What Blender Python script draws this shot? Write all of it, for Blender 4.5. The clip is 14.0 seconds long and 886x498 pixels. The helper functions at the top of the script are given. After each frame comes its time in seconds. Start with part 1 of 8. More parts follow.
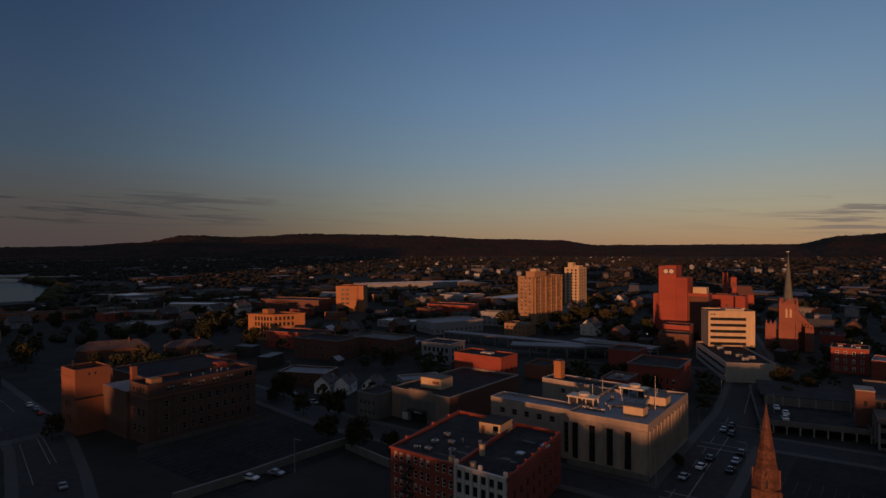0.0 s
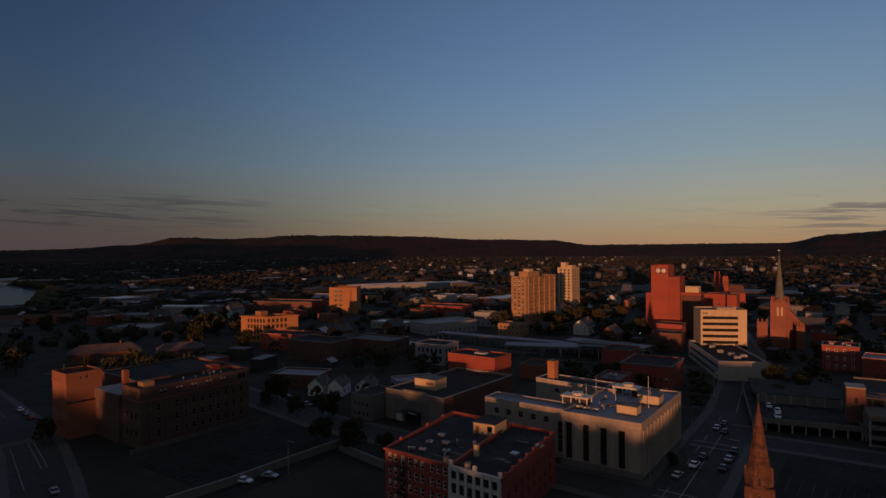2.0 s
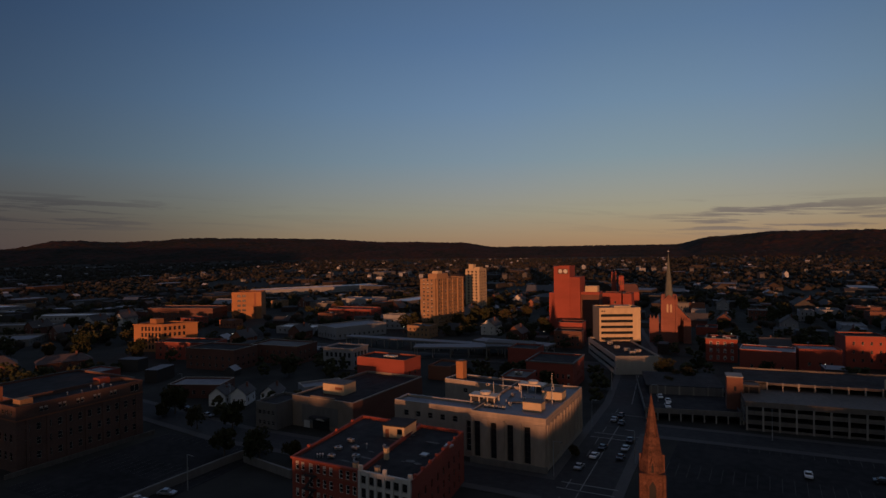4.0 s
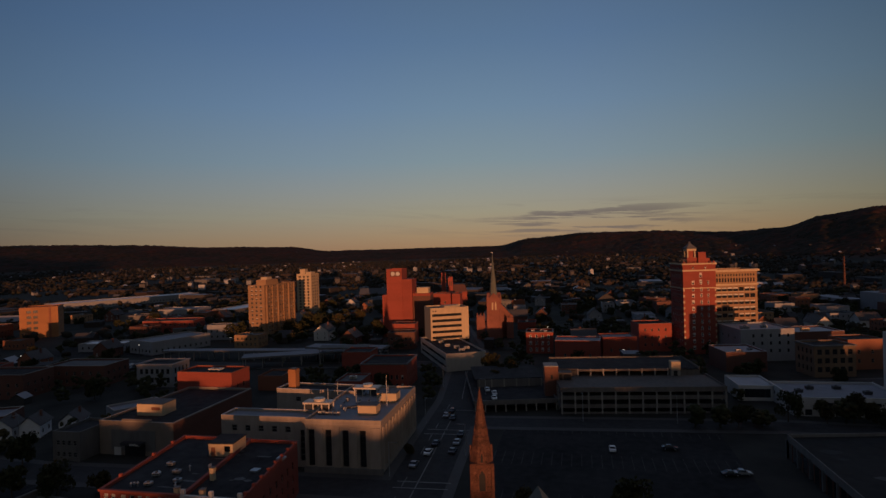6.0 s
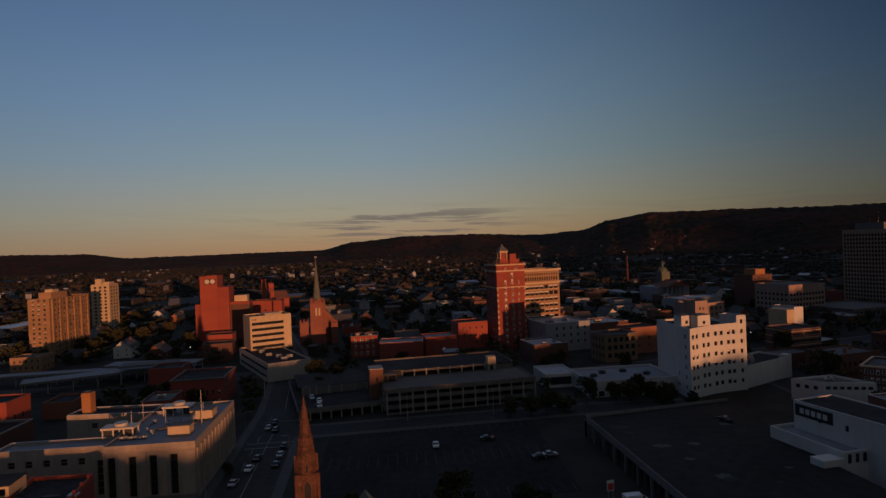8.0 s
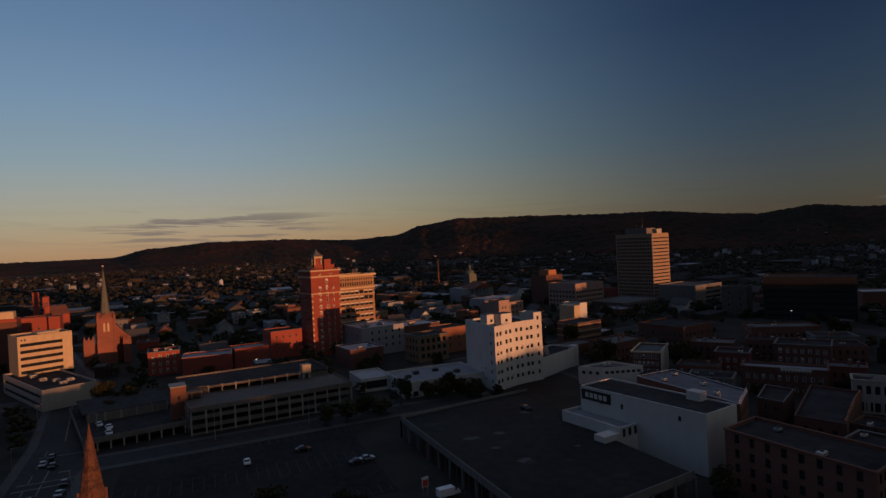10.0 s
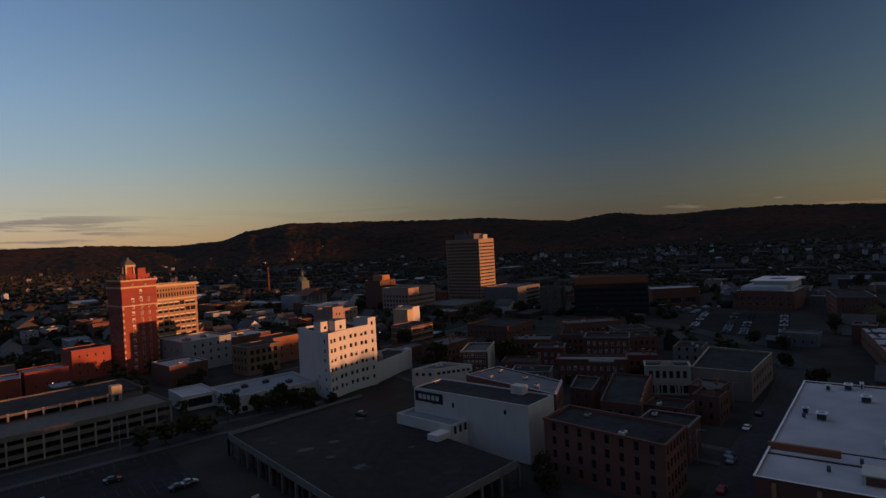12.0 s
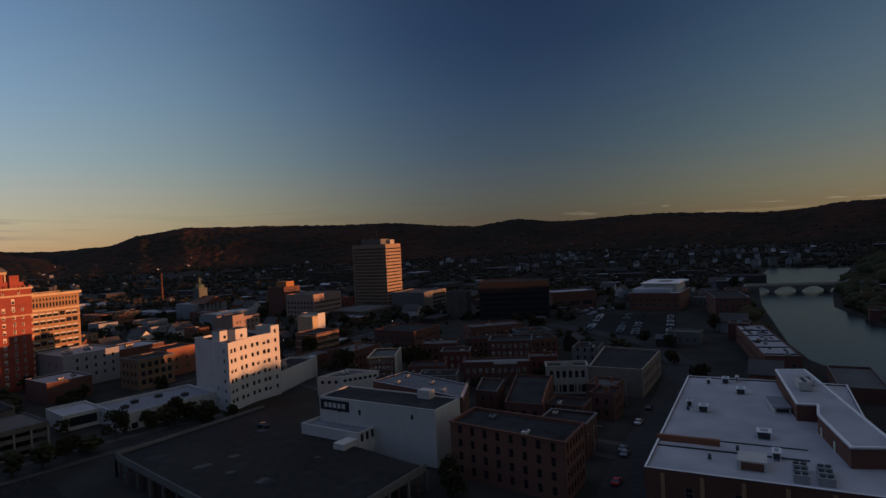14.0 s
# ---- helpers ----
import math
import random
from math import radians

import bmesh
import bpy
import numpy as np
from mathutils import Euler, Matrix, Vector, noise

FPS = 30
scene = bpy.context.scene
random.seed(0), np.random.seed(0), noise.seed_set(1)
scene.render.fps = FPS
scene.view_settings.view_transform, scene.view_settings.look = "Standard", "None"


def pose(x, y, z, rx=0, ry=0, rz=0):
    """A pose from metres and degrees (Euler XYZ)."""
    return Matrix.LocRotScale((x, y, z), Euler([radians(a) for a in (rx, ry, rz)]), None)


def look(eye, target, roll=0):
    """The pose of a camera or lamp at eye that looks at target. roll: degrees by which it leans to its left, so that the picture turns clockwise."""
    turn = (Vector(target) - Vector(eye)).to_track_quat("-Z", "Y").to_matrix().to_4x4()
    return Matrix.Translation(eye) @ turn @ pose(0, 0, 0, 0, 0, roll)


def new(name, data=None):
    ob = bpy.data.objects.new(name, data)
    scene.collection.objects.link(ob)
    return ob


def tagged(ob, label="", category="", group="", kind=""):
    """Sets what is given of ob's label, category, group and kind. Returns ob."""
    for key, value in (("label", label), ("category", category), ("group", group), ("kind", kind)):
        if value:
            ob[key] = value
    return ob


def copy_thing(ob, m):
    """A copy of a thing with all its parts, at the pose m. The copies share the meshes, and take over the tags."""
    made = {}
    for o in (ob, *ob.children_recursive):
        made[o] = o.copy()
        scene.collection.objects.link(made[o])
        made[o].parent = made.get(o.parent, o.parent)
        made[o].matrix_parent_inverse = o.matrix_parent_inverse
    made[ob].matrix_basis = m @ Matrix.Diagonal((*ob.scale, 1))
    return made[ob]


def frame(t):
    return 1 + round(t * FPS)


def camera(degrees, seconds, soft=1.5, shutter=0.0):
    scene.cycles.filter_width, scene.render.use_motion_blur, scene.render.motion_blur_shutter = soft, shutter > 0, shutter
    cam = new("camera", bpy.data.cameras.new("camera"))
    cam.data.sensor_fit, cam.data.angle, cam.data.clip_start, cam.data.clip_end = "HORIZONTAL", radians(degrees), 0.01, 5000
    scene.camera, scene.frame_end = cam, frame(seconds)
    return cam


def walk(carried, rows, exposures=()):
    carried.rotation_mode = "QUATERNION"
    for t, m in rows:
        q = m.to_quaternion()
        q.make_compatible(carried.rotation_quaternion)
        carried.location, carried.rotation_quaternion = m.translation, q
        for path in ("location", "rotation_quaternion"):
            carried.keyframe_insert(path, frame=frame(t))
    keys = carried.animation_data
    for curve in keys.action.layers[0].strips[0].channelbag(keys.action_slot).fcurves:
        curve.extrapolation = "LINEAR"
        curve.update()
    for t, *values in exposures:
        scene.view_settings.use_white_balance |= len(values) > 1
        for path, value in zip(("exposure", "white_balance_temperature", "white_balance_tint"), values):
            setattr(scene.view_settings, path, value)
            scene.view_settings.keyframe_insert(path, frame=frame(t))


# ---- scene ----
cam = camera(72.95, 14.0)
PATH = [
    (0, pose(0, 0, 60, 89.60, 0.20, 37.98)),
    (0.5, pose(0, 0, 60, 89.60, 0.19, 38.21)),
    (1, pose(0, 0, 60, 89.63, 0.34, 38.44)),
    (1.5, pose(0, 0, 60, 89.68, 0.42, 38.50)),
    (2, pose(0, 0, 60, 89.67, 0.54, 37.32)),
    (4.5, pose(0, 0, 60, 89.84, 0.96, 25.23)),
    (5, pose(0, 0, 60, 89.84, 1.23, 21.20)),
    (5.5, pose(0, 0, 60, 89.82, 1.47, 17.08)),
    (6, pose(0, 0, 60, 89.80, 1.63, 12.72)),
    (6.5, pose(0, 0, 60, 89.77, 1.77, 8.34)),
    (7, pose(0, 0, 60, 89.73, 1.94, 4.11)),
    (9.5, pose(0, 0, 60, 89.43, 2.63, -16.91)),
    (10, pose(0, 0, 60, 89.34, 2.68, -21.62)),
    (10.5, pose(0, 0, 60, 89.29, 2.75, -26.03)),
    (11, pose(0, 0, 60, 89.21, 2.88, -30.39)),
    (11.5, pose(0, 0, 60, 89.13, 2.90, -34.17)),
    (12, pose(0, 0, 60, 89.10, 2.90, -37.44)),
    (12.5, pose(0, 0, 60, 89.10, 2.87, -40.06)),
    (13, pose(0, 0, 60, 89.11, 2.88, -42.15)),
    (13.5, pose(0, 0, 60, 89.13, 2.88, -44.16)),
    (14, pose(0, 0, 60, 89.16, 2.84, -46.34)),
]

walk(cam, PATH, exposures=[(0.0, 0.28), (2.2, 0.28), (4.5, 0.21), (7.0, 0.15), (9.5, 0.30), (11.0, 0.60), (12.5, 0.80), (14.0, 0.86)])

# ---- sky and sun ----
SUN_AZ, SUN_EL = 158.6, 2.0            # degrees clockwise from +y, degrees above the horizon
to_sun = Vector((math.sin(radians(SUN_AZ)) * math.cos(radians(SUN_EL)),
                 math.cos(radians(SUN_AZ)) * math.cos(radians(SUN_EL)), math.sin(radians(SUN_EL))))
world = bpy.data.worlds.new("dusk_sky")
scene.world = world
world.use_nodes = True
wn, wl = world.node_tree.nodes, world.node_tree.links
wn.clear()


def wmath(op, a, b=None, c=None):
    n = wn.new("ShaderNodeMath")
    n.operation = op
    for k, v in enumerate((a, b, c)):
        if isinstance(v, (int, float)):
            n.inputs[k].default_value = v
        elif v is not None:
            wl.new(v, n.inputs[k])
    return n.outputs[0]


def wramp(fac, stops, soft=False):
    n = wn.new("ShaderNodeValToRGB")
    while len(n.color_ramp.elements) < len(stops):
        n.color_ramp.elements.new(0.5)
    for e, (p, c) in zip(n.color_ramp.elements, stops):
        e.position, e.color = p, (*c, 1) if isinstance(c, tuple) else (c, c, c, 1)
    n.color_ramp.interpolation = "B_SPLINE" if soft else "LINEAR"
    wl.new(fac, n.inputs["Fac"])
    return n.outputs["Color"]


def wmix(kind, fac, a, b):
    n = wn.new("ShaderNodeMixRGB")
    n.blend_type = kind
    for k, v in ((0, fac), (1, a), (2, b)):
        if isinstance(v, (int, float)):
            n.inputs[k].default_value = v
        elif isinstance(v, tuple):
            n.inputs[k].default_value = (*v, 1)
        else:
            wl.new(v, n.inputs[k])
    return n.outputs[0]


# clear evening air: a Nishita sky, under a twilight glow that varies with height and with the angle from the sun
sky = wn.new("ShaderNodeTexSky")
sky.sky_type, sky.sun_disc = "NISHITA", False
sky.sun_elevation, sky.sun_rotation = radians(SUN_EL), radians(SUN_AZ)
sky.altitude, sky.air_density, sky.dust_density, sky.ozone_density = 300, 1.0, 0.6, 3.0
way = wn.new("ShaderNodeTexCoord")
xyz = wn.new("ShaderNodeSeparateXYZ")
wl.new(way.outputs["Generated"], xyz.inputs[0])
el = wmath("MULTIPLY", wmath("ARCSINE", xyz.outputs["Z"]), 57.2958)
az = wmath("MULTIPLY", wmath("ARCTAN2", xyz.outputs["X"], xyz.outputs["Y"]), 57.2958)
az01 = wmath("MULTIPLY_ADD", az, 1 / 360, 0.5)
el01 = wmath("DIVIDE", el, 90.0)
glow = wramp(el01, [(0.0, (0.318, 0.185, 0.098)), (0.012, (0.325, 0.218, 0.124)), (0.035, (0.298, 0.260, 0.182)), (0.061, (0.249, 0.256, 0.231)), (0.09, (0.191, 0.245, 0.271)),
                    (0.145, (0.139, 0.210, 0.290)), (0.21, (0.096, 0.160, 0.255)), (0.27, (0.075, 0.125, 0.205)), (0.36, (0.12, 0.153, 0.235)), (0.55, (0.175, 0.21, 0.31)), (1.0, (0.185, 0.218, 0.32))])


def around(stops):
    return wramp(az01, [((a + 180) / 360, c) for a, c in stops], True)


turn = around([(-180, (0.6, 0.5, 0.4)), (-150, (0.35, 0.36, 0.38)), (-105, (0.18, 0.21, 0.28)), (-71, (0.185, 0.21, 0.28)), (-54, (0.43, 0.485, 0.57)), (-38, (0.71, 0.78, 0.87)), (-18, (0.95, 0.98, 1.07)), (-4, (0.98, 1.0, 1.07)),
               (10, (0.86, 0.87, 0.86)), (22, (0.63, 0.65, 0.63)), (34, (0.335, 0.365, 0.39)), (46, (0.156, 0.181, 0.234)), (58, (0.138, 0.158, 0.198)), (70, (0.222, 0.245, 0.25)), (84, (0.34, 0.35, 0.335)), (110, (0.42, 0.36, 0.32)), (150, (0.9, 0.64, 0.42)), (180, (0.6, 0.5, 0.4))])
air = wmix("MULTIPLY", 1.0, glow, turn)
# the deep blue band opposite the afterglow
deep = around([(24, 0.0), (50, 1.0), (70, 1.0), (94, 0.0)])
air = wmix("MULTIPLY", wmath("MULTIPLY", deep, wramp(el01, [(0.05, 0.0), (0.2, 1.0), (0.27, 1.0), (0.4, 0.0)])), air, (0.56, 0.60, 0.73))
# thin cloud streaks low over the hills
cxy = wn.new("ShaderNodeCombineXYZ")
low = wmath("MULTIPLY_ADD", around([(-30, 0.0), (-14, 1.0), (30, 1.0), (45, 0.0)]), 1.1, el)      # the middle bank lies lower
low01 = wmath("DIVIDE", low, 90.0)
wl.new(wmath("DIVIDE", wmath("SUBTRACT", az, 3.0), 16.0), cxy.inputs[0])
wl.new(wmath("MULTIPLY", wmath("MULTIPLY_ADD", az, 0.030, low), 1.15), cxy.inputs[1])
cn = wn.new("ShaderNodeTexNoise")
cn.inputs["Scale"].default_value, cn.inputs["Detail"].default_value, cn.inputs["Roughness"].default_value, cn.inputs["Distortion"].default_value = 1.6, 8, 0.62, 0.4
wl.new(cxy.outputs[0], cn.inputs["Vector"])
streak = wramp(cn.outputs["Fac"], [(0.50, 0.0), (0.57, 1.0)])
band = wramp(low01, [(0.016, 0.0), (0.026, 1.0), (0.045, 1.0), (0.056, 0.0)])
where = around([(-95, 0.0), (-88, 1.0), (-60, 1.0), (-50, 0.0), (-10, 0.0), (-5, 1.0), (7, 1.0), (12, 0.0)])
cover = wmath("MULTIPLY", wmath("MULTIPLY", streak, band), where)
haze = wmath("MULTIPLY", wramp(el01, [(0.0, 0.92), (0.03, 0.8), (0.05, 0.4), (0.08, 0.0)]), around([(-100, 1.0), (-66, 1.0), (-54, 0.45), (-42, 0.0)]))
air = wmix("MIX", haze, air, (0.055, 0.044, 0.048))
air = wmix("MIX", wmath("MULTIPLY", cover, 0.9), air, wmix("MULTIPLY", 1.0, (0.13, 0.105, 0.10), turn))
thin = wramp(cn.outputs["Fac"], [(0.58, 0.0), (0.62, 1.0)])
lit = wmath("MULTIPLY", wmath("MULTIPLY", thin, wramp(el01, [(0.014, 0.0), (0.018, 1.0), (0.024, 1.0), (0.028, 0.0)])), around([(58, 0.0), (64, 1.0), (90, 1.0), (100, 0.0)]))
air = wmix("MIX", wmath("MULTIPLY", lit, 0.4), air, (0.30, 0.23, 0.16))
bg, bg2 = wn.new("ShaderNodeBackground"), wn.new("ShaderNodeBackground")
both, wout = wn.new("ShaderNodeAddShader"), wn.new("ShaderNodeOutputWorld")
bg.inputs["Strength"].default_value, bg2.inputs["Strength"].default_value = 0.008, 1.0
wl.new(sky.outputs[0], bg.inputs["Color"])
wl.new(air, bg2.inputs["Color"])
wl.new(bg.outputs[0], both.inputs[0])
wl.new(bg2.outputs[0], both.inputs[1])
wl.new(both.outputs[0], wout.inputs["Surface"])

sun = new("sun", bpy.data.lights.new("sun", "SUN"))
sun.data.energy, sun.data.angle, sun.data.color = 2.5, radians(0.4), (1.0, 0.41, 0.185)
sun.matrix_world = look(to_sun * 100, (0, 0, 0))

# ---- materials ----
def mat(name, base, rough=0.85, vary=0.25, grain=0.6, patch=0.06, bump=0.15, metal=0.0, stretch=(1, 1, 1), tint=None, spec=0.35):
    """Base colour with grain and broad stains; patch and grain are noise scales per metre."""
    m = bpy.data.materials.new(name)
    m.use_nodes = True
    n, l = m.node_tree.nodes, m.node_tree.links
    p = n["Principled BSDF"]
    p.inputs["Roughness"].default_value, p.inputs["Metallic"].default_value = rough, metal
    p.inputs["Specular IOR Level"].default_value = spec
    geo = n.new("ShaderNodeNewGeometry")
    mp = n.new("ShaderNodeMapping")
    mp.inputs["Scale"].default_value = stretch
    l.new(geo.outputs["Position"], mp.inputs["Vector"])
    broad, fine = n.new("ShaderNodeTexNoise"), n.new("ShaderNodeTexNoise")
    broad.inputs["Scale"].default_value, broad.inputs["Detail"].default_value = patch, 5
    fine.inputs["Scale"].default_value, fine.inputs["Detail"].default_value = grain, 6
    l.new(mp.outputs[0], broad.inputs["Vector"])
    l.new(mp.outputs[0], fine.inputs["Vector"])
    add = n.new("ShaderNodeMath")
    add.operation = "ADD"
    l.new(broad.outputs["Fac"], add.inputs[0])
    l.new(fine.outputs["Fac"], add.inputs[1])
    isl = n.new("ShaderNodeObjectInfo")
    add2 = n.new("ShaderNodeMath")
    add2.operation = "MULTIPLY_ADD"
    l.new(isl.outputs["Random"], add2.inputs[0])
    add2.inputs[1].default_value = 0.25
    l.new(add.outputs[0], add2.inputs[2])
    ramp = n.new("ShaderNodeValToRGB")
    lo = [max(0.0, c * (1 - vary)) for c in base]
    hi = [min(1.0, c * (1 + vary)) for c in (tint or base)]
    ramp.color_ramp.elements[0].position, ramp.color_ramp.elements[1].position = 0.35, 0.8
    ramp.color_ramp.elements[0].color, ramp.color_ramp.elements[1].color = (*lo, 1), (*hi, 1)
    half = n.new("ShaderNodeMath")
    half.operation = "MULTIPLY"
    half.inputs[1].default_value = 0.5
    l.new(add2.outputs[0], half.inputs[0])
    l.new(half.outputs[0], ramp.inputs["Fac"])
    l.new(ramp.outputs["Color"], p.inputs["Base Color"])
    if bump:
        b = n.new("ShaderNodeBump")
        b.inputs["Strength"].default_value, b.inputs["Distance"].default_value = bump, 0.1
        l.new(fine.outputs["Fac"], b.inputs["Height"])
        l.new(b.outputs[0], p.inputs["Normal"])
    return m


COURSE = (1, 1, 3.5)                    # noise squashed into courses
M = {
    "red_brick": mat("red_brick", (0.275, 0.062, 0.041), stretch=COURSE, grain=1.4),
    "dark_brick": mat("dark_brick", (0.13, 0.058, 0.042), stretch=COURSE, grain=1.4),
    "brown_brick": mat("brown_brick", (0.25, 0.098, 0.055), stretch=COURSE, grain=1.4),
    "orange_brick": mat("orange_brick", (0.35, 0.155, 0.065), stretch=COURSE, grain=1.4),
    "tan_brick": mat("tan_brick", (0.33, 0.195, 0.105), stretch=COURSE, grain=1.4),
    "brown_render": mat("grey_brown_render", (0.21, 0.165, 0.13), stretch=(1, 1, 0.35), vary=0.22),
    "limestone": mat("limestone", (0.344, 0.283, 0.230), stretch=(1, 1, 0.35), grain=0.8),
    "concrete": mat("concrete", (0.15, 0.14, 0.13), stretch=(1, 1, 0.3), vary=0.3),
    "cast_concrete": mat("stained_cast_concrete", (0.27, 0.245, 0.215), stretch=(1, 1, 0.3), vary=0.3),
    "garage_concrete": mat("dark_garage_concrete", (0.115, 0.10, 0.088), stretch=(1, 1, 0.3), vary=0.4, grain=0.9),
    "spandrel_concrete": mat("stained_spandrel_concrete", (0.14, 0.122, 0.106), stretch=(1, 1, 0.3), vary=0.35, grain=0.9),
    "sand_concrete": mat("sand_coloured_concrete", (0.29, 0.20, 0.135), stretch=(1, 1, 0.3), vary=0.15),
    "pale_concrete": mat("pale_concrete", (0.38, 0.34, 0.29), stretch=(1, 1, 0.3), vary=0.15),
    "cream": mat("cream_stone", (0.50, 0.38, 0.24), stretch=(1, 1, 0.4), vary=0.18),
    "white_paint": mat("white_painted_wall", (0.52, 0.495, 0.455), vary=0.14, stretch=(1, 1, 0.25), grain=0.5),
    "grey_paint": mat("grey_painted_wall", (0.27, 0.27, 0.28), vary=0.18, stretch=(1, 1, 0.3)),
    "stone": mat("weathered_stone", (0.095, 0.040, 0.027), vary=0.75, grain=3.2, patch=0.5, bump=0.8),
    "spire_stone": mat("mottled_spire_stone", (0.095, 0.042, 0.028), vary=0.85, grain=4.5, patch=1.2, bump=0.8),
    "white_roof": mat("white_membrane_roof", (0.375, 0.38, 0.40), vary=0.3, grain=0.11, patch=0.028, bump=0.05),
    "white_edge": mat("white_roof_edging", (0.72, 0.72, 0.72), vary=0.12, grain=0.8),
    "blue_roof": mat("pale_grey_roof", (0.20, 0.205, 0.225), vary=0.2, grain=0.35, bump=0.05),
    "store_roof": mat("scuffed_membrane_roof", (0.15, 0.15, 0.165), vary=0.35, grain=0.3, patch=0.08, bump=0.05),
    "tar_roof": mat("tar_roof", (0.036, 0.0345, 0.0355), vary=0.6, grain=0.45, patch=0.14, rough=0.95, spec=0.12),
    "grey_roof": mat("gravel_roof", (0.10, 0.097, 0.095), vary=0.35, grain=0.6, patch=0.1),
    "shingle": mat("dark_shingle", (0.07, 0.065, 0.065), vary=0.4, grain=1.5, stretch=(1, 1, 4)),
    "worn_shingle": mat("worn_brown_shingle", (0.085, 0.06, 0.055), vary=0.45, grain=0.8, patch=0.2, stretch=(1, 1, 3)),
    "copper": mat("green_copper", (0.09, 0.12, 0.075), vary=0.3, rough=0.6),
    "pink_stone": mat("weathered_pink_stone", (0.23, 0.085, 0.06), stretch=COURSE, grain=1.2, vary=0.35),
    "slate": mat("slate_spire", (0.12, 0.13, 0.11), vary=0.35, grain=1.5, stretch=(1, 1, 3)),
    "deck_tar": mat("dirty_deck_tar", (0.020, 0.019, 0.0175), vary=0.7, grain=0.35, patch=0.05, spec=0.2),
    "old_asphalt": mat("oil_stained_asphalt", (0.022, 0.0215, 0.0215), vary=0.6, grain=0.4, patch=0.05, rough=0.95, spec=0.12),
    "umber_brick": mat("umber_brick", (0.155, 0.068, 0.047), stretch=COURSE, grain=1.4),
    "asphalt": mat("asphalt", (0.036, 0.0355, 0.036), vary=0.5, grain=0.5, patch=0.05, spec=0.2),
    "pave": mat("pavement_concrete", (0.06, 0.057, 0.054), vary=0.25, grain=0.8),
    "paint": mat("road_paint", (0.19, 0.19, 0.18), vary=0.3, grain=2.0),
    "rose_concrete": mat("rose_grey_concrete", (0.30, 0.205, 0.165), vary=0.25, grain=0.8, stretch=(1, 1, 0.4)),
    "dun_brick": mat("dun_brick", (0.23, 0.145, 0.088), stretch=COURSE, grain=1.4, vary=0.3),
    # brown brick dulled in colour to give the drill hall's shaded tone
    "soot_brick": mat("shade_toned_brown_brick", (0.115, 0.066, 0.052), stretch=COURSE, grain=1.4, vary=0.35),
    "bark": mat("bark", (0.07, 0.05, 0.035), vary=0.3),
    "frame": mat("window_frame", (0.30, 0.28, 0.25), vary=0.1),
    "dark_frame": mat("dark_window_frame", (0.05, 0.05, 0.05), vary=0.1),
    "white_frame": mat("white_window_frame", (0.72, 0.69, 0.64), vary=0.1),
    "metal": mat("galvanised_metal", (0.35, 0.36, 0.37), rough=0.45, metal=0.6, vary=0.2),
    "dark_metal": mat("dark_metal", (0.06, 0.06, 0.065), rough=0.5, metal=0.4, vary=0.2),
    "unit": mat("painted_unit", (0.52, 0.46, 0.38), rough=0.6, vary=0.15),
    "tyre": mat("tyre_rubber", (0.02, 0.02, 0.02), vary=0.1),
    # red brick with shade put into its colour, for the shaded rows
    "red_dark": mat("shade_dark_red_brick", (0.15, 0.045, 0.034), stretch=COURSE, grain=1.4),
    "red_panel": mat("red_panel", (0.4, 0.04, 0.04), vary=0.15),
    # for black cladding, signs and stains, and for shade inside decks and openings
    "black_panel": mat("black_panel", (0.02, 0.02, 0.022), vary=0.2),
}


def plain(name, base, rough, metal=0.0, spec=0.5):
    m = bpy.data.materials.new(name)
    m.use_nodes = True
    p = m.node_tree.nodes["Principled BSDF"]
    p.inputs["Base Color"].default_value = (*base, 1)
    p.inputs["Roughness"].default_value, p.inputs["Metallic"].default_value = rough, metal
    p.inputs["Specular IOR Level"].default_value = spec
    return m


M["faded"] = mat("worn_bay_paint", (0.07, 0.07, 0.068), vary=0.4, grain=2.0)
M["glass"] = plain("window_glass", (0.018, 0.02, 0.024), 0.12)
M["blind"] = mat("window_blind", (0.58, 0.52, 0.44), rough=0.6, vary=0.2)
M["water"] = mat("river_water", (0.012, 0.015, 0.018), rough=0.22, vary=0.1, grain=0.35, bump=0.7, spec=0.17)
M["car_white"] = plain("white_car_paint", (0.7, 0.7, 0.7), 0.3)
M["car_silver"] = plain("silver_car_paint", (0.35, 0.36, 0.38), 0.3, 0.5)
M["car_dark"] = plain("dark_car_paint", (0.03, 0.03, 0.04), 0.25)
M["car_red"] = plain("red_car_paint", (0.35, 0.02, 0.02), 0.3)


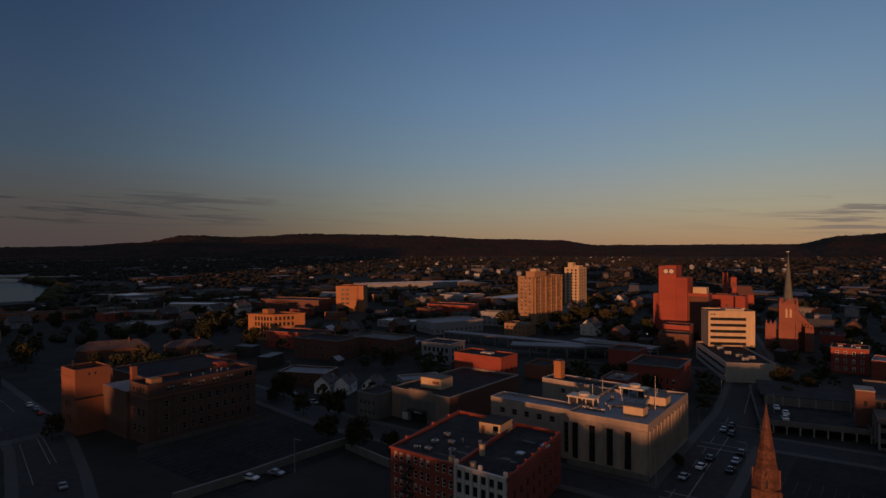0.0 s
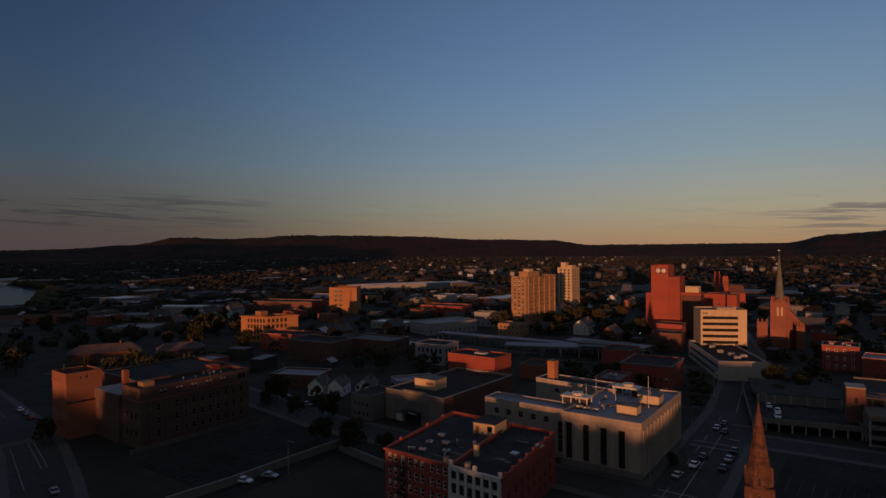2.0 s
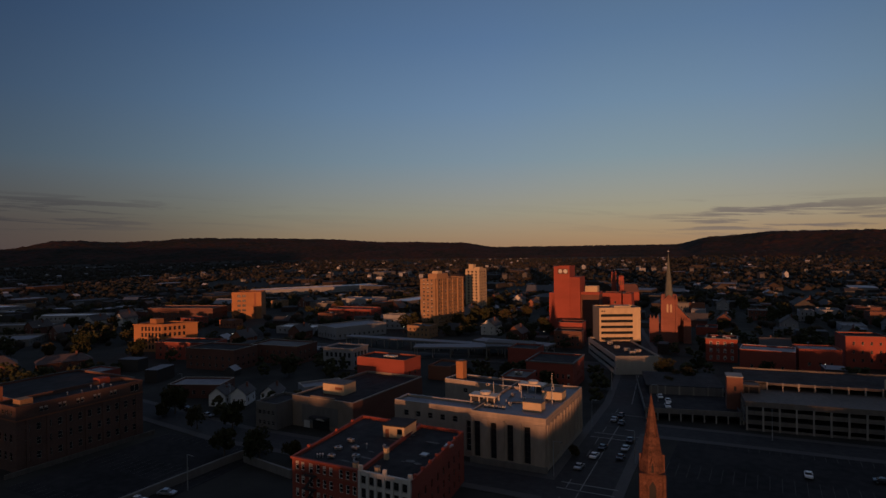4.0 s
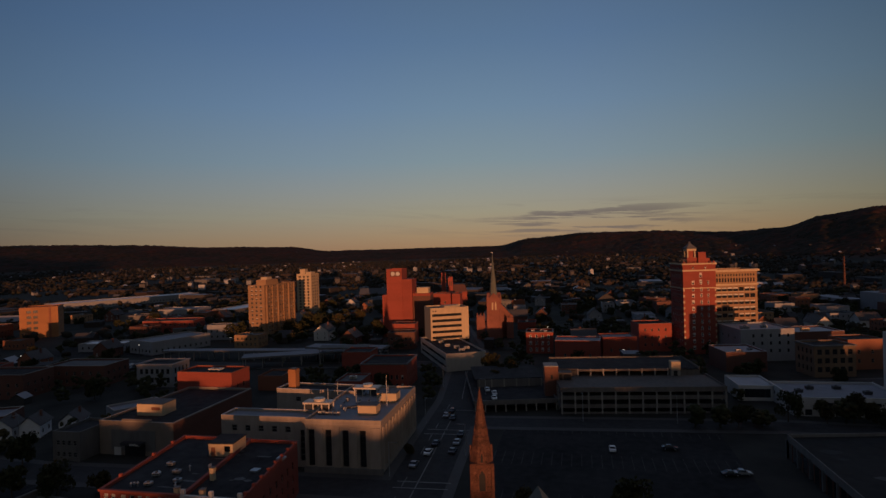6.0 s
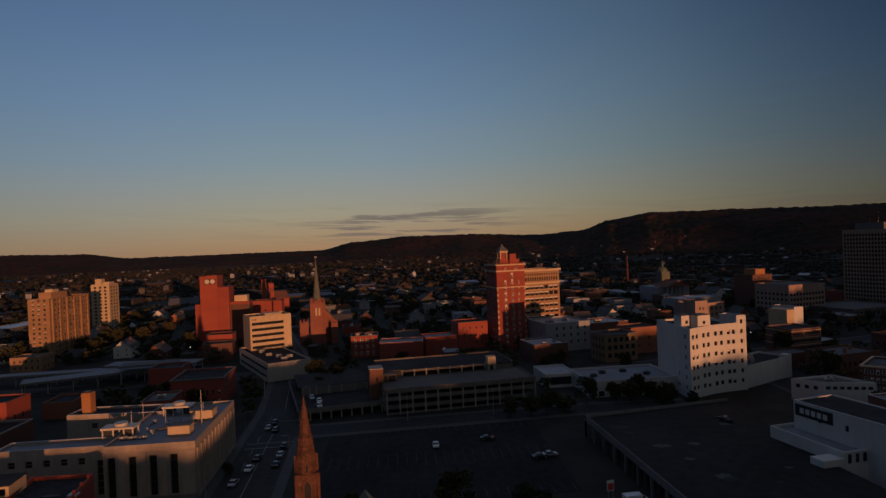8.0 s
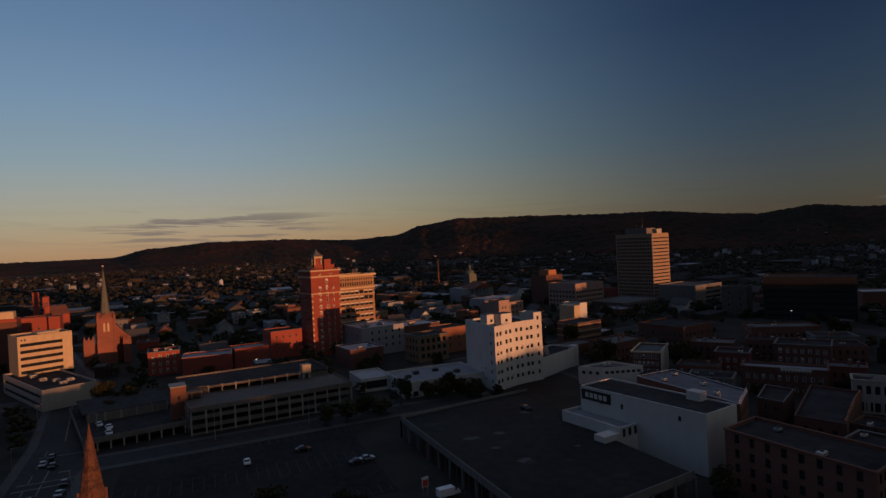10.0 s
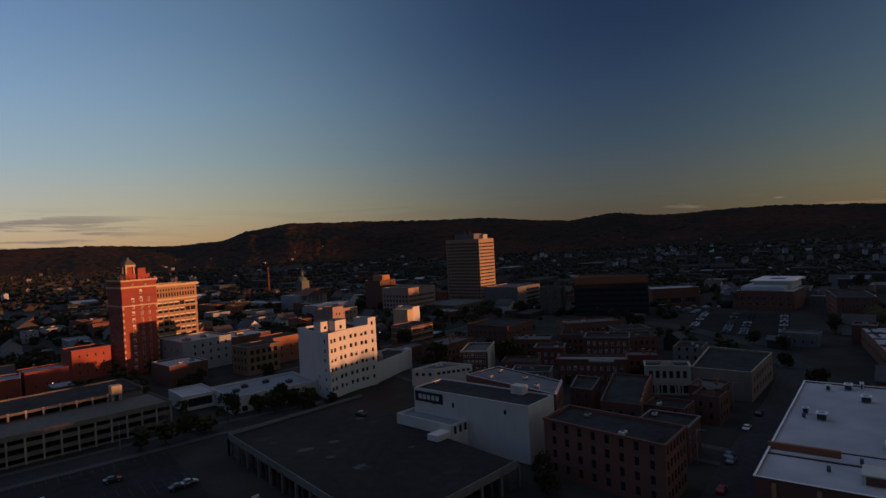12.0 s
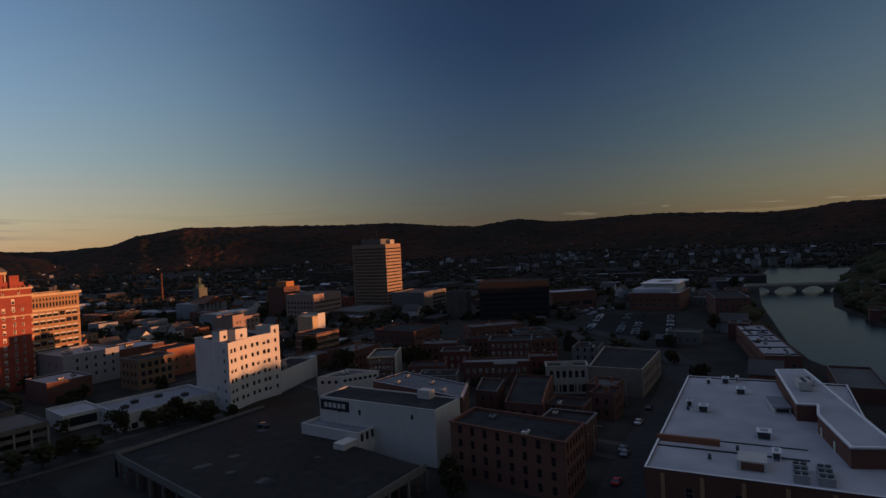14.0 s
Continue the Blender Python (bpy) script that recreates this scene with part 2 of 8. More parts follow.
def island_mat(name, stops, rough=0.9, scale=0.0):
    """Colour chosen island by island from a ramp."""
    m = bpy.data.materials.new(name)
    m.use_nodes = True
    n, l = m.node_tree.nodes, m.node_tree.links
    p = n["Principled BSDF"]
    p.inputs["Roughness"].default_value = rough
    p.inputs["Specular IOR Level"].default_value = 0.15
    geo = n.new("ShaderNodeNewGeometry")
    ramp = n.new("ShaderNodeValToRGB")
    while len(ramp.color_ramp.elements) < len(stops):
        ramp.color_ramp.elements.new(0.5)
    for k, (pos, col) in enumerate(stops):
        ramp.color_ramp.elements[k].position = pos
        ramp.color_ramp.elements[k].color = (*col, 1)
    if scale:
        noi, mix = n.new("ShaderNodeTexNoise"), n.new("ShaderNodeMath")
        noi.inputs["Scale"].default_value, noi.inputs["Detail"].default_value = scale, 4
        l.new(geo.outputs["Position"], noi.inputs["Vector"])
        mix.operation = "MULTIPLY_ADD"
        l.new(geo.outputs["Random Per Island"], mix.inputs[0])
        mix.inputs[1].default_value = 0.45
        sub = n.new("ShaderNodeMath")
        sub.operation = "MULTIPLY_ADD"
        sub.inputs[1].default_value, sub.inputs[2].default_value = 1.6, -0.5
        l.new(noi.outputs["Fac"], sub.inputs[0])
        l.new(sub.outputs[0], mix.inputs[2])
        l.new(mix.outputs[0], ramp.inputs["Fac"])
    else:
        l.new(geo.outputs["Random Per Island"], ramp.inputs["Fac"])
    l.new(ramp.outputs["Color"], p.inputs["Base Color"])
    return m


M["leaf"] = island_mat("autumn_green_leaves", [(0.0, (0.024, 0.030, 0.014)), (0.6, (0.040, 0.040, 0.017)), (1.0, (0.062, 0.042, 0.02))], scale=0.05)
M["leaf_gold"] = island_mat("yellowing_leaves", [(0.0, (0.032, 0.030, 0.013)), (1.0, (0.062, 0.046, 0.018))])
M["yard_trees"] = island_mat("browning_yard_trees", [(0.0, (0.022, 0.023, 0.017)), (0.5, (0.030, 0.028, 0.020)), (0.85, (0.042, 0.030, 0.022)), (1.0, (0.052, 0.039, 0.025))], scale=0.004)
M["far_wall"] = island_mat("far_house_walls", [(0.0, (0.4, 0.4, 0.4)), (0.06, (0.18, 0.175, 0.17)), (0.18, (0.065, 0.062, 0.06)), (0.7, (0.055, 0.045, 0.04)), (1.0, (0.042, 0.028, 0.024))])
M["pale_wall"] = island_mat("pale_hillside_walls", [(0.0, (0.42, 0.42, 0.43)), (0.3, (0.2, 0.2, 0.205)), (0.6, (0.10, 0.095, 0.095)), (1.0, (0.06, 0.052, 0.05))])
M["far_roof"] = island_mat("far_house_roofs", [(0.0, (0.035, 0.035, 0.037)), (0.6, (0.06, 0.058, 0.06)), (0.8, (0.13, 0.135, 0.15)), (1.0, (0.42, 0.43, 0.46))])

M["far_car"] = island_mat("far_car_paint", [(0.0, (0.03, 0.03, 0.035)), (0.55, (0.08, 0.08, 0.085)), (0.75, (0.4, 0.4, 0.42)), (1.0, (0.65, 0.65, 0.65))], rough=0.35)
M["lamp"] = plain("lit_lamp_glass", (0.8, 0.78, 0.7), 0.4)
M["lamp"].node_tree.nodes["Principled BSDF"].inputs["Emission Color"].default_value = (1.0, 0.9, 0.75, 1)
M["lamp"].node_tree.nodes["Principled BSDF"].inputs["Emission Strength"].default_value = 1.2


def land_mat():
    """Town earth on the valley floor, leaf colours where the land climbs into the woods."""
    m = bpy.data.materials.new("valley_ground")
    m.use_nodes = True
    n, l = m.node_tree.nodes, m.node_tree.links
    p = n["Principled BSDF"]
    p.inputs["Roughness"].default_value, p.inputs["Specular IOR Level"].default_value = 0.95, 0.1
    geo, xyz = n.new("ShaderNodeNewGeometry"), n.new("ShaderNodeSeparateXYZ")
    l.new(geo.outputs["Position"], xyz.inputs[0])
    big, small = n.new("ShaderNodeTexNoise"), n.new("ShaderNodeTexNoise")
    big.inputs["Scale"].default_value, big.inputs["Detail"].default_value = 0.004, 6
    small.inputs["Scale"].default_value, small.inputs["Detail"].default_value = 0.07, 6
    for q in (big, small):
        l.new(geo.outputs["Position"], q.inputs["Vector"])
    leaf, earth = n.new("ShaderNodeValToRGB"), n.new("ShaderNodeValToRGB")
    for r, stops in ((leaf, [(0.36, (0.030, 0.028, 0.018)), (0.5, (0.05, 0.032, 0.020)), (0.62, (0.085, 0.036, 0.024)), (0.75, (0.055, 0.042, 0.022))]), (earth, [(0.35, (0.026, 0.026, 0.023)), (0.7, (0.044, 0.043, 0.037))])):
        while len(r.color_ramp.elements) < len(stops):
            r.color_ramp.elements.new(0.5)
        for e, (pos, col) in zip(r.color_ramp.elements, stops):
            e.position, e.color = pos, (*col, 1)
    l.new(big.outputs["Fac"], leaf.inputs["Fac"])
    l.new(small.outputs["Fac"], earth.inputs["Fac"])
    high = n.new("ShaderNodeMapRange")
    high.inputs["From Min"].default_value, high.inputs["From Max"].default_value = 4.0, 16.0
    l.new(xyz.outputs["Z"], high.inputs["Value"])
    mix = n.new("ShaderNodeMixRGB")
    l.new(high.outputs[0], mix.inputs[0])
    l.new(earth.outputs["Color"], mix.inputs[1])
    l.new(leaf.outputs["Color"], mix.inputs[2])
    l.new(mix.outputs[0], p.inputs["Base Color"])
    b = n.new("ShaderNodeBump")
    b.inputs["Strength"].default_value, b.inputs["Distance"].default_value = 0.5, 1.5
    l.new(small.outputs["Fac"], b.inputs["Height"])
    l.new(b.outputs[0], p.inputs["Normal"])
    return m


M["ground"] = land_mat()


def canopy_mat():
    """Autumn leaves: hue by stands of trees, then crown by crown."""
    m = bpy.data.materials.new("autumn_canopy")
    m.use_nodes = True
    n, l = m.node_tree.nodes, m.node_tree.links
    p = n["Principled BSDF"]
    p.inputs["Roughness"].default_value, p.inputs["Specular IOR Level"].default_value = 1.0, 0.05
    geo = n.new("ShaderNodeNewGeometry")
    stands, crowns = n.new("ShaderNodeTexNoise"), n.new("ShaderNodeTexNoise")
    stands.inputs["Scale"].default_value, stands.inputs["Detail"].default_value = 0.0045, 3
    crowns.inputs["Scale"].default_value, crowns.inputs["Detail"].default_value = 0.045, 3
    for q in (stands, crowns):
        l.new(geo.outputs["Position"], q.inputs["Vector"])
    both = n.new("ShaderNodeMath")
    both.operation = "MULTIPLY_ADD"
    both.inputs[1].default_value = 0.9
    half = n.new("ShaderNodeMath")
    half.operation = "MULTIPLY_ADD"
    half.inputs[1].default_value, half.inputs[2].default_value = 1.1, -0.5
    l.new(crowns.outputs["Fac"], half.inputs[0])
    l.new(stands.outputs["Fac"], both.inputs[0])
    l.new(half.outputs[0], both.inputs[2])
    ramp = n.new("ShaderNodeValToRGB")
    stops = [(0.30, (0.021, 0.020, 0.014)), (0.44, (0.031, 0.025, 0.017)), (0.55, (0.045, 0.025, 0.018)), (0.66, (0.060, 0.026, 0.019)), (0.8, (0.052, 0.036, 0.022))]
    while len(ramp.color_ramp.elements) < len(stops):
        ramp.color_ramp.elements.new(0.5)
    for e, (pos, col) in zip(ramp.color_ramp.elements, stops):
        e.position, e.color = pos, (*col, 1)
    l.new(both.outputs[0], ramp.inputs["Fac"])
    l.new(ramp.outputs["Color"], p.inputs["Base Color"])
    return m


M["canopy"] = canopy_mat()

# ---- building kit ----
def obj_from(name, bm, mats, parent=None, label="", smooth=False):
    me = bpy.data.meshes.new(name)
    bm.normal_update()
    bm.to_mesh(me)
    bm.free()
    for m in mats:
        me.materials.append(M[m] if isinstance(m, str) else m)
    if smooth:
        for f in me.polygons:
            f.use_smooth = True
    ob = new(name, me)
    if parent is not None:
        ob.parent = parent
    if label:
        ob["label"] = label
    return ob


def part(name, bm, material, parent, label=""):
    return obj_from(name, bm, [material] if isinstance(material, str) else material, parent, label)


def thing(name, x, y, z, rot, label, category, group=""):
    e = new(name)
    e.empty_display_size = 0.5
    e.matrix_world = pose(x, y, z, 0, 0, rot)
    return tagged(e, label, category, group)


def quad(bm, a, b, c, d, mi=0):
    f = bm.faces.new([bm.verts.new(p) for p in (a, b, c, d)])
    f.material_index = mi
    return f


def box(bm, x0, y0, z0, x1, y1, z1, mi=0, bevel=0.0):
    vs = [bm.verts.new(p) for p in ((x0, y0, z0), (x1, y0, z0), (x1, y1, z0), (x0, y1, z0), (x0, y0, z1), (x1, y0, z1), (x1, y1, z1), (x0, y1, z1))]
    fs = [bm.faces.new([vs[i] for i in q]) for q in ((0, 3, 2, 1), (4, 5, 6, 7), (0, 1, 5, 4), (1, 2, 6, 5), (2, 3, 7, 6), (3, 0, 4, 7))]
    for f in fs:
        f.material_index = mi
    if bevel:
        es = {e for f in fs for e in f.edges}
        bmesh.ops.bevel(bm, geom=list(es), offset=bevel, segments=1, affect="EDGES")
    return fs


def prism(bm, pts, z0, z1, mi=0, cap=True):
    lo = [bm.verts.new((x, y, z0)) for x, y in pts]
    hi = [bm.verts.new((x, y, z1)) for x, y in pts]
    n = len(pts)
    for i in range(n):
        bm.faces.new((lo[i], lo[(i + 1) % n], hi[(i + 1) % n], hi[i])).material_index = mi
    if cap:
        bm.faces.new(hi).material_index = mi
        bm.faces.new(lo[::-1]).material_index = mi


def inset(pts, d):
    """Footprint (counter-clockwise) moved inwards by d."""
    out, n = [], len(pts)
    for i in range(n):
        p0, p1, p2 = (Vector(pts[(i + k) % n]) for k in (-1, 0, 1))
        a, b = (p1 - p0).normalized(), (p2 - p1).normalized()
        na, nb = Vector((-a.y, a.x)), Vector((-b.y, b.x))
        k = (na + nb)
        k = k / max(0.2, k.dot(na))
        out.append(tuple(p1 + k * d))
    return out


PANES = {}


def pane_mesh(w, h, style, fm, which="both"):
    key = (round(w, 2), round(h, 2), style, fm, which)
    if key in PANES:
        return PANES[key]
    bm = bmesh.new()
    t = min(0.1, w * 0.08) * (1.6 if fm == "white_frame" else 1.0)
    # local: x across, z up, outwards is -y
    if which == "frame":
        pass
    elif style == "blind":
        cut = h * 0.12
        quad(bm, (-w / 2, 0.0, -h / 2), (w / 2, 0.0, -h / 2), (w / 2, 0.0, cut), (-w / 2, 0.0, cut), 1)
        quad(bm, (-w / 2, 0.0, cut), (w / 2, 0.0, cut), (w / 2, 0.0, h / 2), (-w / 2, 0.0, h / 2), 2)
    else:
        quad(bm, (-w / 2, 0, -h / 2), (w / 2, 0, -h / 2), (w / 2, 0, h / 2), (-w / 2, 0, h / 2), 1)
    bars = [(-w / 2, -h / 2, -w / 2 + t, h / 2), (w / 2 - t, -h / 2, w / 2, h / 2), (-w / 2 + t, h / 2 - t, w / 2 - t, h / 2), (-w / 2 + t, -h / 2, w / 2 - t, -h / 2 + t)]
    if style in ("sash", "blind"):
        bars.append((-w / 2 + t, -t / 2, w / 2 - t, t / 2))
    if style == "strip":
        k = max(2, int(w / 1.6))
        for i in range(1, k):
            u = -w / 2 + w * i / k
            bars.append((u - t / 2, -h / 2 + t, u + t / 2, h / 2 - t))
    if style == "tall":
        k = max(2, int(h / 1.5))
        for i in range(1, k):
            v = -h / 2 + h * i / k
            bars.append((-w / 2 + t, v - t / 2, w / 2 - t, v + t / 2))
    for a, b, c, d in bars if which != "pane" else ():
        quad(bm, (a, -0.06, b), (c, -0.06, b), (c, -0.06, d), (a, -0.06, d), 0)
    me = bpy.data.meshes.new("window")
    bm.normal_update()
    bm.to_mesh(me)
    bm.free()
    for m in (fm, "glass", "blind"):
        me.materials.append(M[m])
    PANES[key] = me
    return me


TAKEN = []                              # centre and reach of what stands, so that later things keep clear


def grid(cols, rows, w, h, z0, dz, m0=1.0, m1=None, style="sash", blinds=0.0):
    return dict(cols=cols, rows=rows, w=w, h=h, z0=z0, dz=dz, m0=m0, m1=m0 if m1 is None else m1, style=style, blinds=blinds)


def shell(root, pts, h, wall, roof="tar_roof", faces=None, z0=0.0, parapet=0.7, depth=0.22, fm="frame", trim=None, cornice=0.0, wall_label="", roof_label="", bands=(), split=False):
    """Walls with real openings, roof behind a parapet, coping and panes, as parts of root. faces: windows per edge of the footprint."""
    rnd = random.Random(int(h * 100) + len(pts) + int(abs(pts[1][0]) * 10))
    faces = faces or {}
    bm = bmesh.new()
    n = len(pts)
    for i in range(n):
        a, b = Vector(pts[i]), Vector(pts[(i + 1) % n])
        length = (b - a).length
        u = (b - a) / length
        nv = Vector((u.y, -u.x))
        holes = []
        for g in faces.get(i, ()):
            span = length - g["m0"] - g["m1"]
            for c in range(g["cols"]):
                uc = g["m0"] + (c + 0.5) * span / g["cols"]
                for r in range(g["rows"]):
                    zc = g["z0"] + r * g["dz"]
                    if uc - g["w"] / 2 < 0.05 or uc + g["w"] / 2 > length - 0.05 or zc + g["h"] > h - 0.1:
                        continue
                    holes.append((round(uc - g["w"] / 2, 3), round(uc + g["w"] / 2, 3), round(zc, 3), round(zc + g["h"], 3), g))
        us = sorted({0.0, round(length, 3), *(x for ho in holes for x in ho[:2])})
        zs = sorted({z0, h, *(x for ho in holes for x in ho[2:4])})

        def at(uu, zz, dd=0.0):
            p = a + u * uu - nv * dd
            return (p.x, p.y, zz)
        for j in range(len(us) - 1):
            for k in range(len(zs) - 1):
                um, zm = (us[j] + us[j + 1]) / 2, (zs[k] + zs[k + 1]) / 2
                if not any(ho[0] < um < ho[1] and ho[2] < zm < ho[3] for ho in holes):
                    quad(bm, at(us[j], zs[k]), at(us[j + 1], zs[k]), at(us[j + 1], zs[k + 1]), at(us[j], zs[k + 1]))
        ang = math.degrees(math.atan2(u.y, u.x))
        for u0, u1, v0, v1, g in holes:
            quad(bm, at(u0, v0), at(u1, v0), at(u1, v0, depth), at(u0, v0, depth))
            quad(bm, at(u1, v1), at(u0, v1), at(u0, v1, depth), at(u1, v1, depth))
            quad(bm, at(u0, v1), at(u0, v0), at(u0, v0, depth), at(u0, v1, depth))
            quad(bm, at(u1, v0), at(u1, v1), at(u1, v1, depth), at(u1, v0, depth))
            style = "blind" if rnd.random() < g["blinds"] else g["style"]
            w = new("window", pane_mesh(u1 - u0, v1 - v0, style, fm, "frame" if split else "both"))
            w.parent = root
            if split:
                new("pane", pane_mesh(u1 - u0, v1 - v0, style, fm, "pane")).parent = w
            x, y, z = at((u0 + u1) / 2, (v0 + v1) / 2, depth - 0.005)
            w.matrix_basis = pose(x, y, z, 0, 0, ang)
    hr = h - parapet
    inner = inset(pts, 0.3)
    for i in range(n):
        p, q = inner[i], inner[(i + 1) % n]
        quad(bm, (*q, hr), (*p, hr), (*p, h), (*q, h))
    if n > 4:
        bmesh.ops.remove_doubles(bm, verts=bm.verts[:], dist=0.002)
    part("wall", bm, wall, root, wall_label)
    bm = bmesh.new()
    bm.faces.new([bm.verts.new((x, y, hr)) for x, y in inset(pts, 0.29)])
    part("roof", bm, roof, root, roof_label)
    bm = bmesh.new()
    o, q = inset(pts, -0.06 - cornice), inset(pts, 0.36)
    for i in range(n):
        k = (i + 1) % n
        z_lo = h - (0.02 + cornice * 1.2)
        quad(bm, (*o[i], h + 0.1), (*o[k], h + 0.1), (*q[k], h + 0.1), (*q[i], h + 0.1))
        quad(bm, (*o[i], z_lo), (*o[k], z_lo), (*o[k], h + 0.1), (*o[i], h + 0.1))
        quad(bm, (*q[k], h - 0.05), (*q[i], h - 0.05), (*q[i], h + 0.1), (*q[k], h + 0.1))
        quad(bm, (*o[k], z_lo), (*o[i], z_lo), (*pts[i], z_lo - 0.001), (*pts[k], z_lo - 0.001))
    part("coping", bm, trim or "concrete", root)
    for zb, hb, out, bmat in bands:
        bm = bmesh.new()
        o = inset(pts, -out)
        for i in range(n):
            k = (i + 1) % n
            quad(bm, (*o[i], zb), (*o[k], zb), (*o[k], zb + hb), (*o[i], zb + hb))
            quad(bm, (*o[i], zb + hb), (*o[k], zb + hb), (*pts[k], zb + hb), (*pts[i], zb + hb))
            quad(bm, (*o[k], zb), (*o[i], zb), (*pts[i], zb), (*pts[k], zb))
        part("string_course", bm, bmat, root)
    return root


def rect(w, d):
    return [(0, 0), (w, 0), (w, d), (0, d)]


def building(name, x, y, w, d, rot, h, wall, label, category="building", corner="SW", group="", roof="tar_roof", faces=None, **kw):
    """A flat-roofed building on a rectangle; corner says which corner (x, y) is. faces: 'SENW' -> list of grids."""
    ux, uy = math.cos(radians(rot)), math.sin(radians(rot))
    if corner == "SE":
        x, y = x - w * ux, y - w * uy
    root = thing(name, x, y, kw.pop("base", 0.0), rot, label, category, group)
    fs = {"SENW".index(k): v for k, v in (faces or {}).items()}
    shell(root, rect(w, d), h, wall, roof, fs, **kw)
    cx, cy = x + ux * w / 2 - uy * d / 2, y + uy * w / 2 + ux * d / 2
    TAKEN.append((cx, cy, 0.5 * math.hypot(w, d)))
    return root


def block(root, name, x0, y0, z0, x1, y1, z1, m, label="", bevel=0.0):
    bm = bmesh.new()
    box(bm, x0, y0, z0, x1, y1, z1, 0, bevel)
    return part(name, bm, m, root, label)


# ---- land: valley floor and the hills around it ----
# azimuth (degrees clockwise from +y), distance of the ridge, angle of the skyline seen from the hovering point
# the hills at 99 and 111 are unseen, raised to shade the eastern slopes
RIDGES = [(-180, 1600, -1.9), (-172, 1600, -1.9), (-156, 1600, 4.8), (-130, 1600, 4.8), (-108, 2000, 3.2), (-92, 3600, 0.2), (-74, 4000, -0.05), (-70, 4000, 0.0), (-65, 4000, 0.28), (-61, 4000, 0.95), (-57, 4000, 0.75),
          (-49, 4000, 1.08), (-41, 4000, 0.92), (-33, 4000, 0.55), (-27, 4000, 0.4), (-23.5, 4100, -0.06), (-13, 4200, -0.04), (-7.5, 4100, -0.02), (-4.5, 3700, 0.6), (1, 3400, 0.98), (7, 3200, 0.92), (13, 3000, 0.66),
          (16.7, 2800, 0.85), (20, 2600, 1.75), (23.5, 2500, 2.22), (28, 2400, 2.2), (40, 2300, 1.95), (49.5, 2400, 1.28), (53.5, 2400, 1.65), (57, 2500, 1.28), (66, 2500, 1.5), (76, 2500, 1.12), (81, 2400, 1.55), (89, 2350, 1.7), (99, 2500, 4.8),
          (111, 2300, 4.4), (118, 1900, 0.2), (125, 1500, -1.9), (152, 1500, -1.9), (169, 1550, -1.9), (180, 1600, -1.9)]


def smooth(k):
    k = min(1.0, max(0.0, k))
    return k * k * (3 - 2 * k)


def ridge(az):
    az = (az + 180) % 360 - 180
    for (a0, r0, e0), (a1, r1, e1) in zip(RIDGES, RIDGES[1:]):
        if a0 <= az <= a1:
            k = (az - a0) / (a1 - a0)
            k = k * k * (3 - 2 * k)
            r = r0 + (r1 - r0) * k
            return r, 60 + r * math.tan(radians(e0 + (e1 - e0) * k)) - 9
    return 2000, 60


# an added wooded rise, unseen behind the hovering point towards the sun, shaped to cast the town's shade: across the
# sun's line, its crest height
SHADE_RISE = [(-1100, 50), (-700, 50), (-470, 46), (-420, 40), (-290, 35), (-268, 24), (-252, 21), (-222, 23), (-200, 25), (-186, 28), (-158, 29), (-150, 31.5), (-134, 32.3), (-116, 35.5), (-104, 34), (-86, 33), (-76, 27.8), (-60, 27), (-46, 28), (-26, 28.2), (-5, 27.8), (20, 27.2), (45, 28), (90, 28.5), (106, 27.5), (116, 29), (158, 29.5), (168, 26.5), (200, 26.5), (208, 27.5), (262, 29), (285, 26.5), (332, 28), (350, 36), (430, 36), (452, 29), (480, 30), (535, 30), (640, 48), (900, 62), (1080, 72), (1420, 72), (1560, 20)]
SX, SY = math.sin(radians(SUN_AZ)), math.cos(radians(SUN_AZ))


# height of the added, unseen rise that blocks the low sun
def rise(x, y):
    across, along = -x * SY + y * SX, x * SX + y * SY
    if not 320 < along < 680:
        return 0.0
    h = 0.0
    for (a0, h0), (a1, h1) in zip(SHADE_RISE, SHADE_RISE[1:]):
        if a0 <= across <= a1:
            h = h0 + (h1 - h0) * smooth((across - a0) / (a1 - a0))
    return h * math.exp(-((along - 490) / 62) ** 2)


def land(x, y):
    r = math.hypot(x, y)
    if r < 650:
        return rise(x, y)
    az = math.degrees(math.atan2(x, y))
    rr, hh = ridge(az)
    start = min(0.62 * rr, rr - 700)
    k = smooth((r - start) / (rr - start))
    if r > rr:
        k = 1.0 - 0.25 * smooth((r - rr) / 900)
    rough = noise.noise(Vector((x / 420, y / 420, 0))) * 0.5 + noise.noise(Vector((x / 130, y / 130, 3))) * 0.22
    edge = smooth((r - 650) / 500)
    fade = 1.0 - 0.85 * math.exp(-((r - rr) / 260) ** 2)
    return edge * (max(0.0, hh * k + hh * 0.28 * rough * smooth(k * 2.2) * fade)) + rise(x, y)


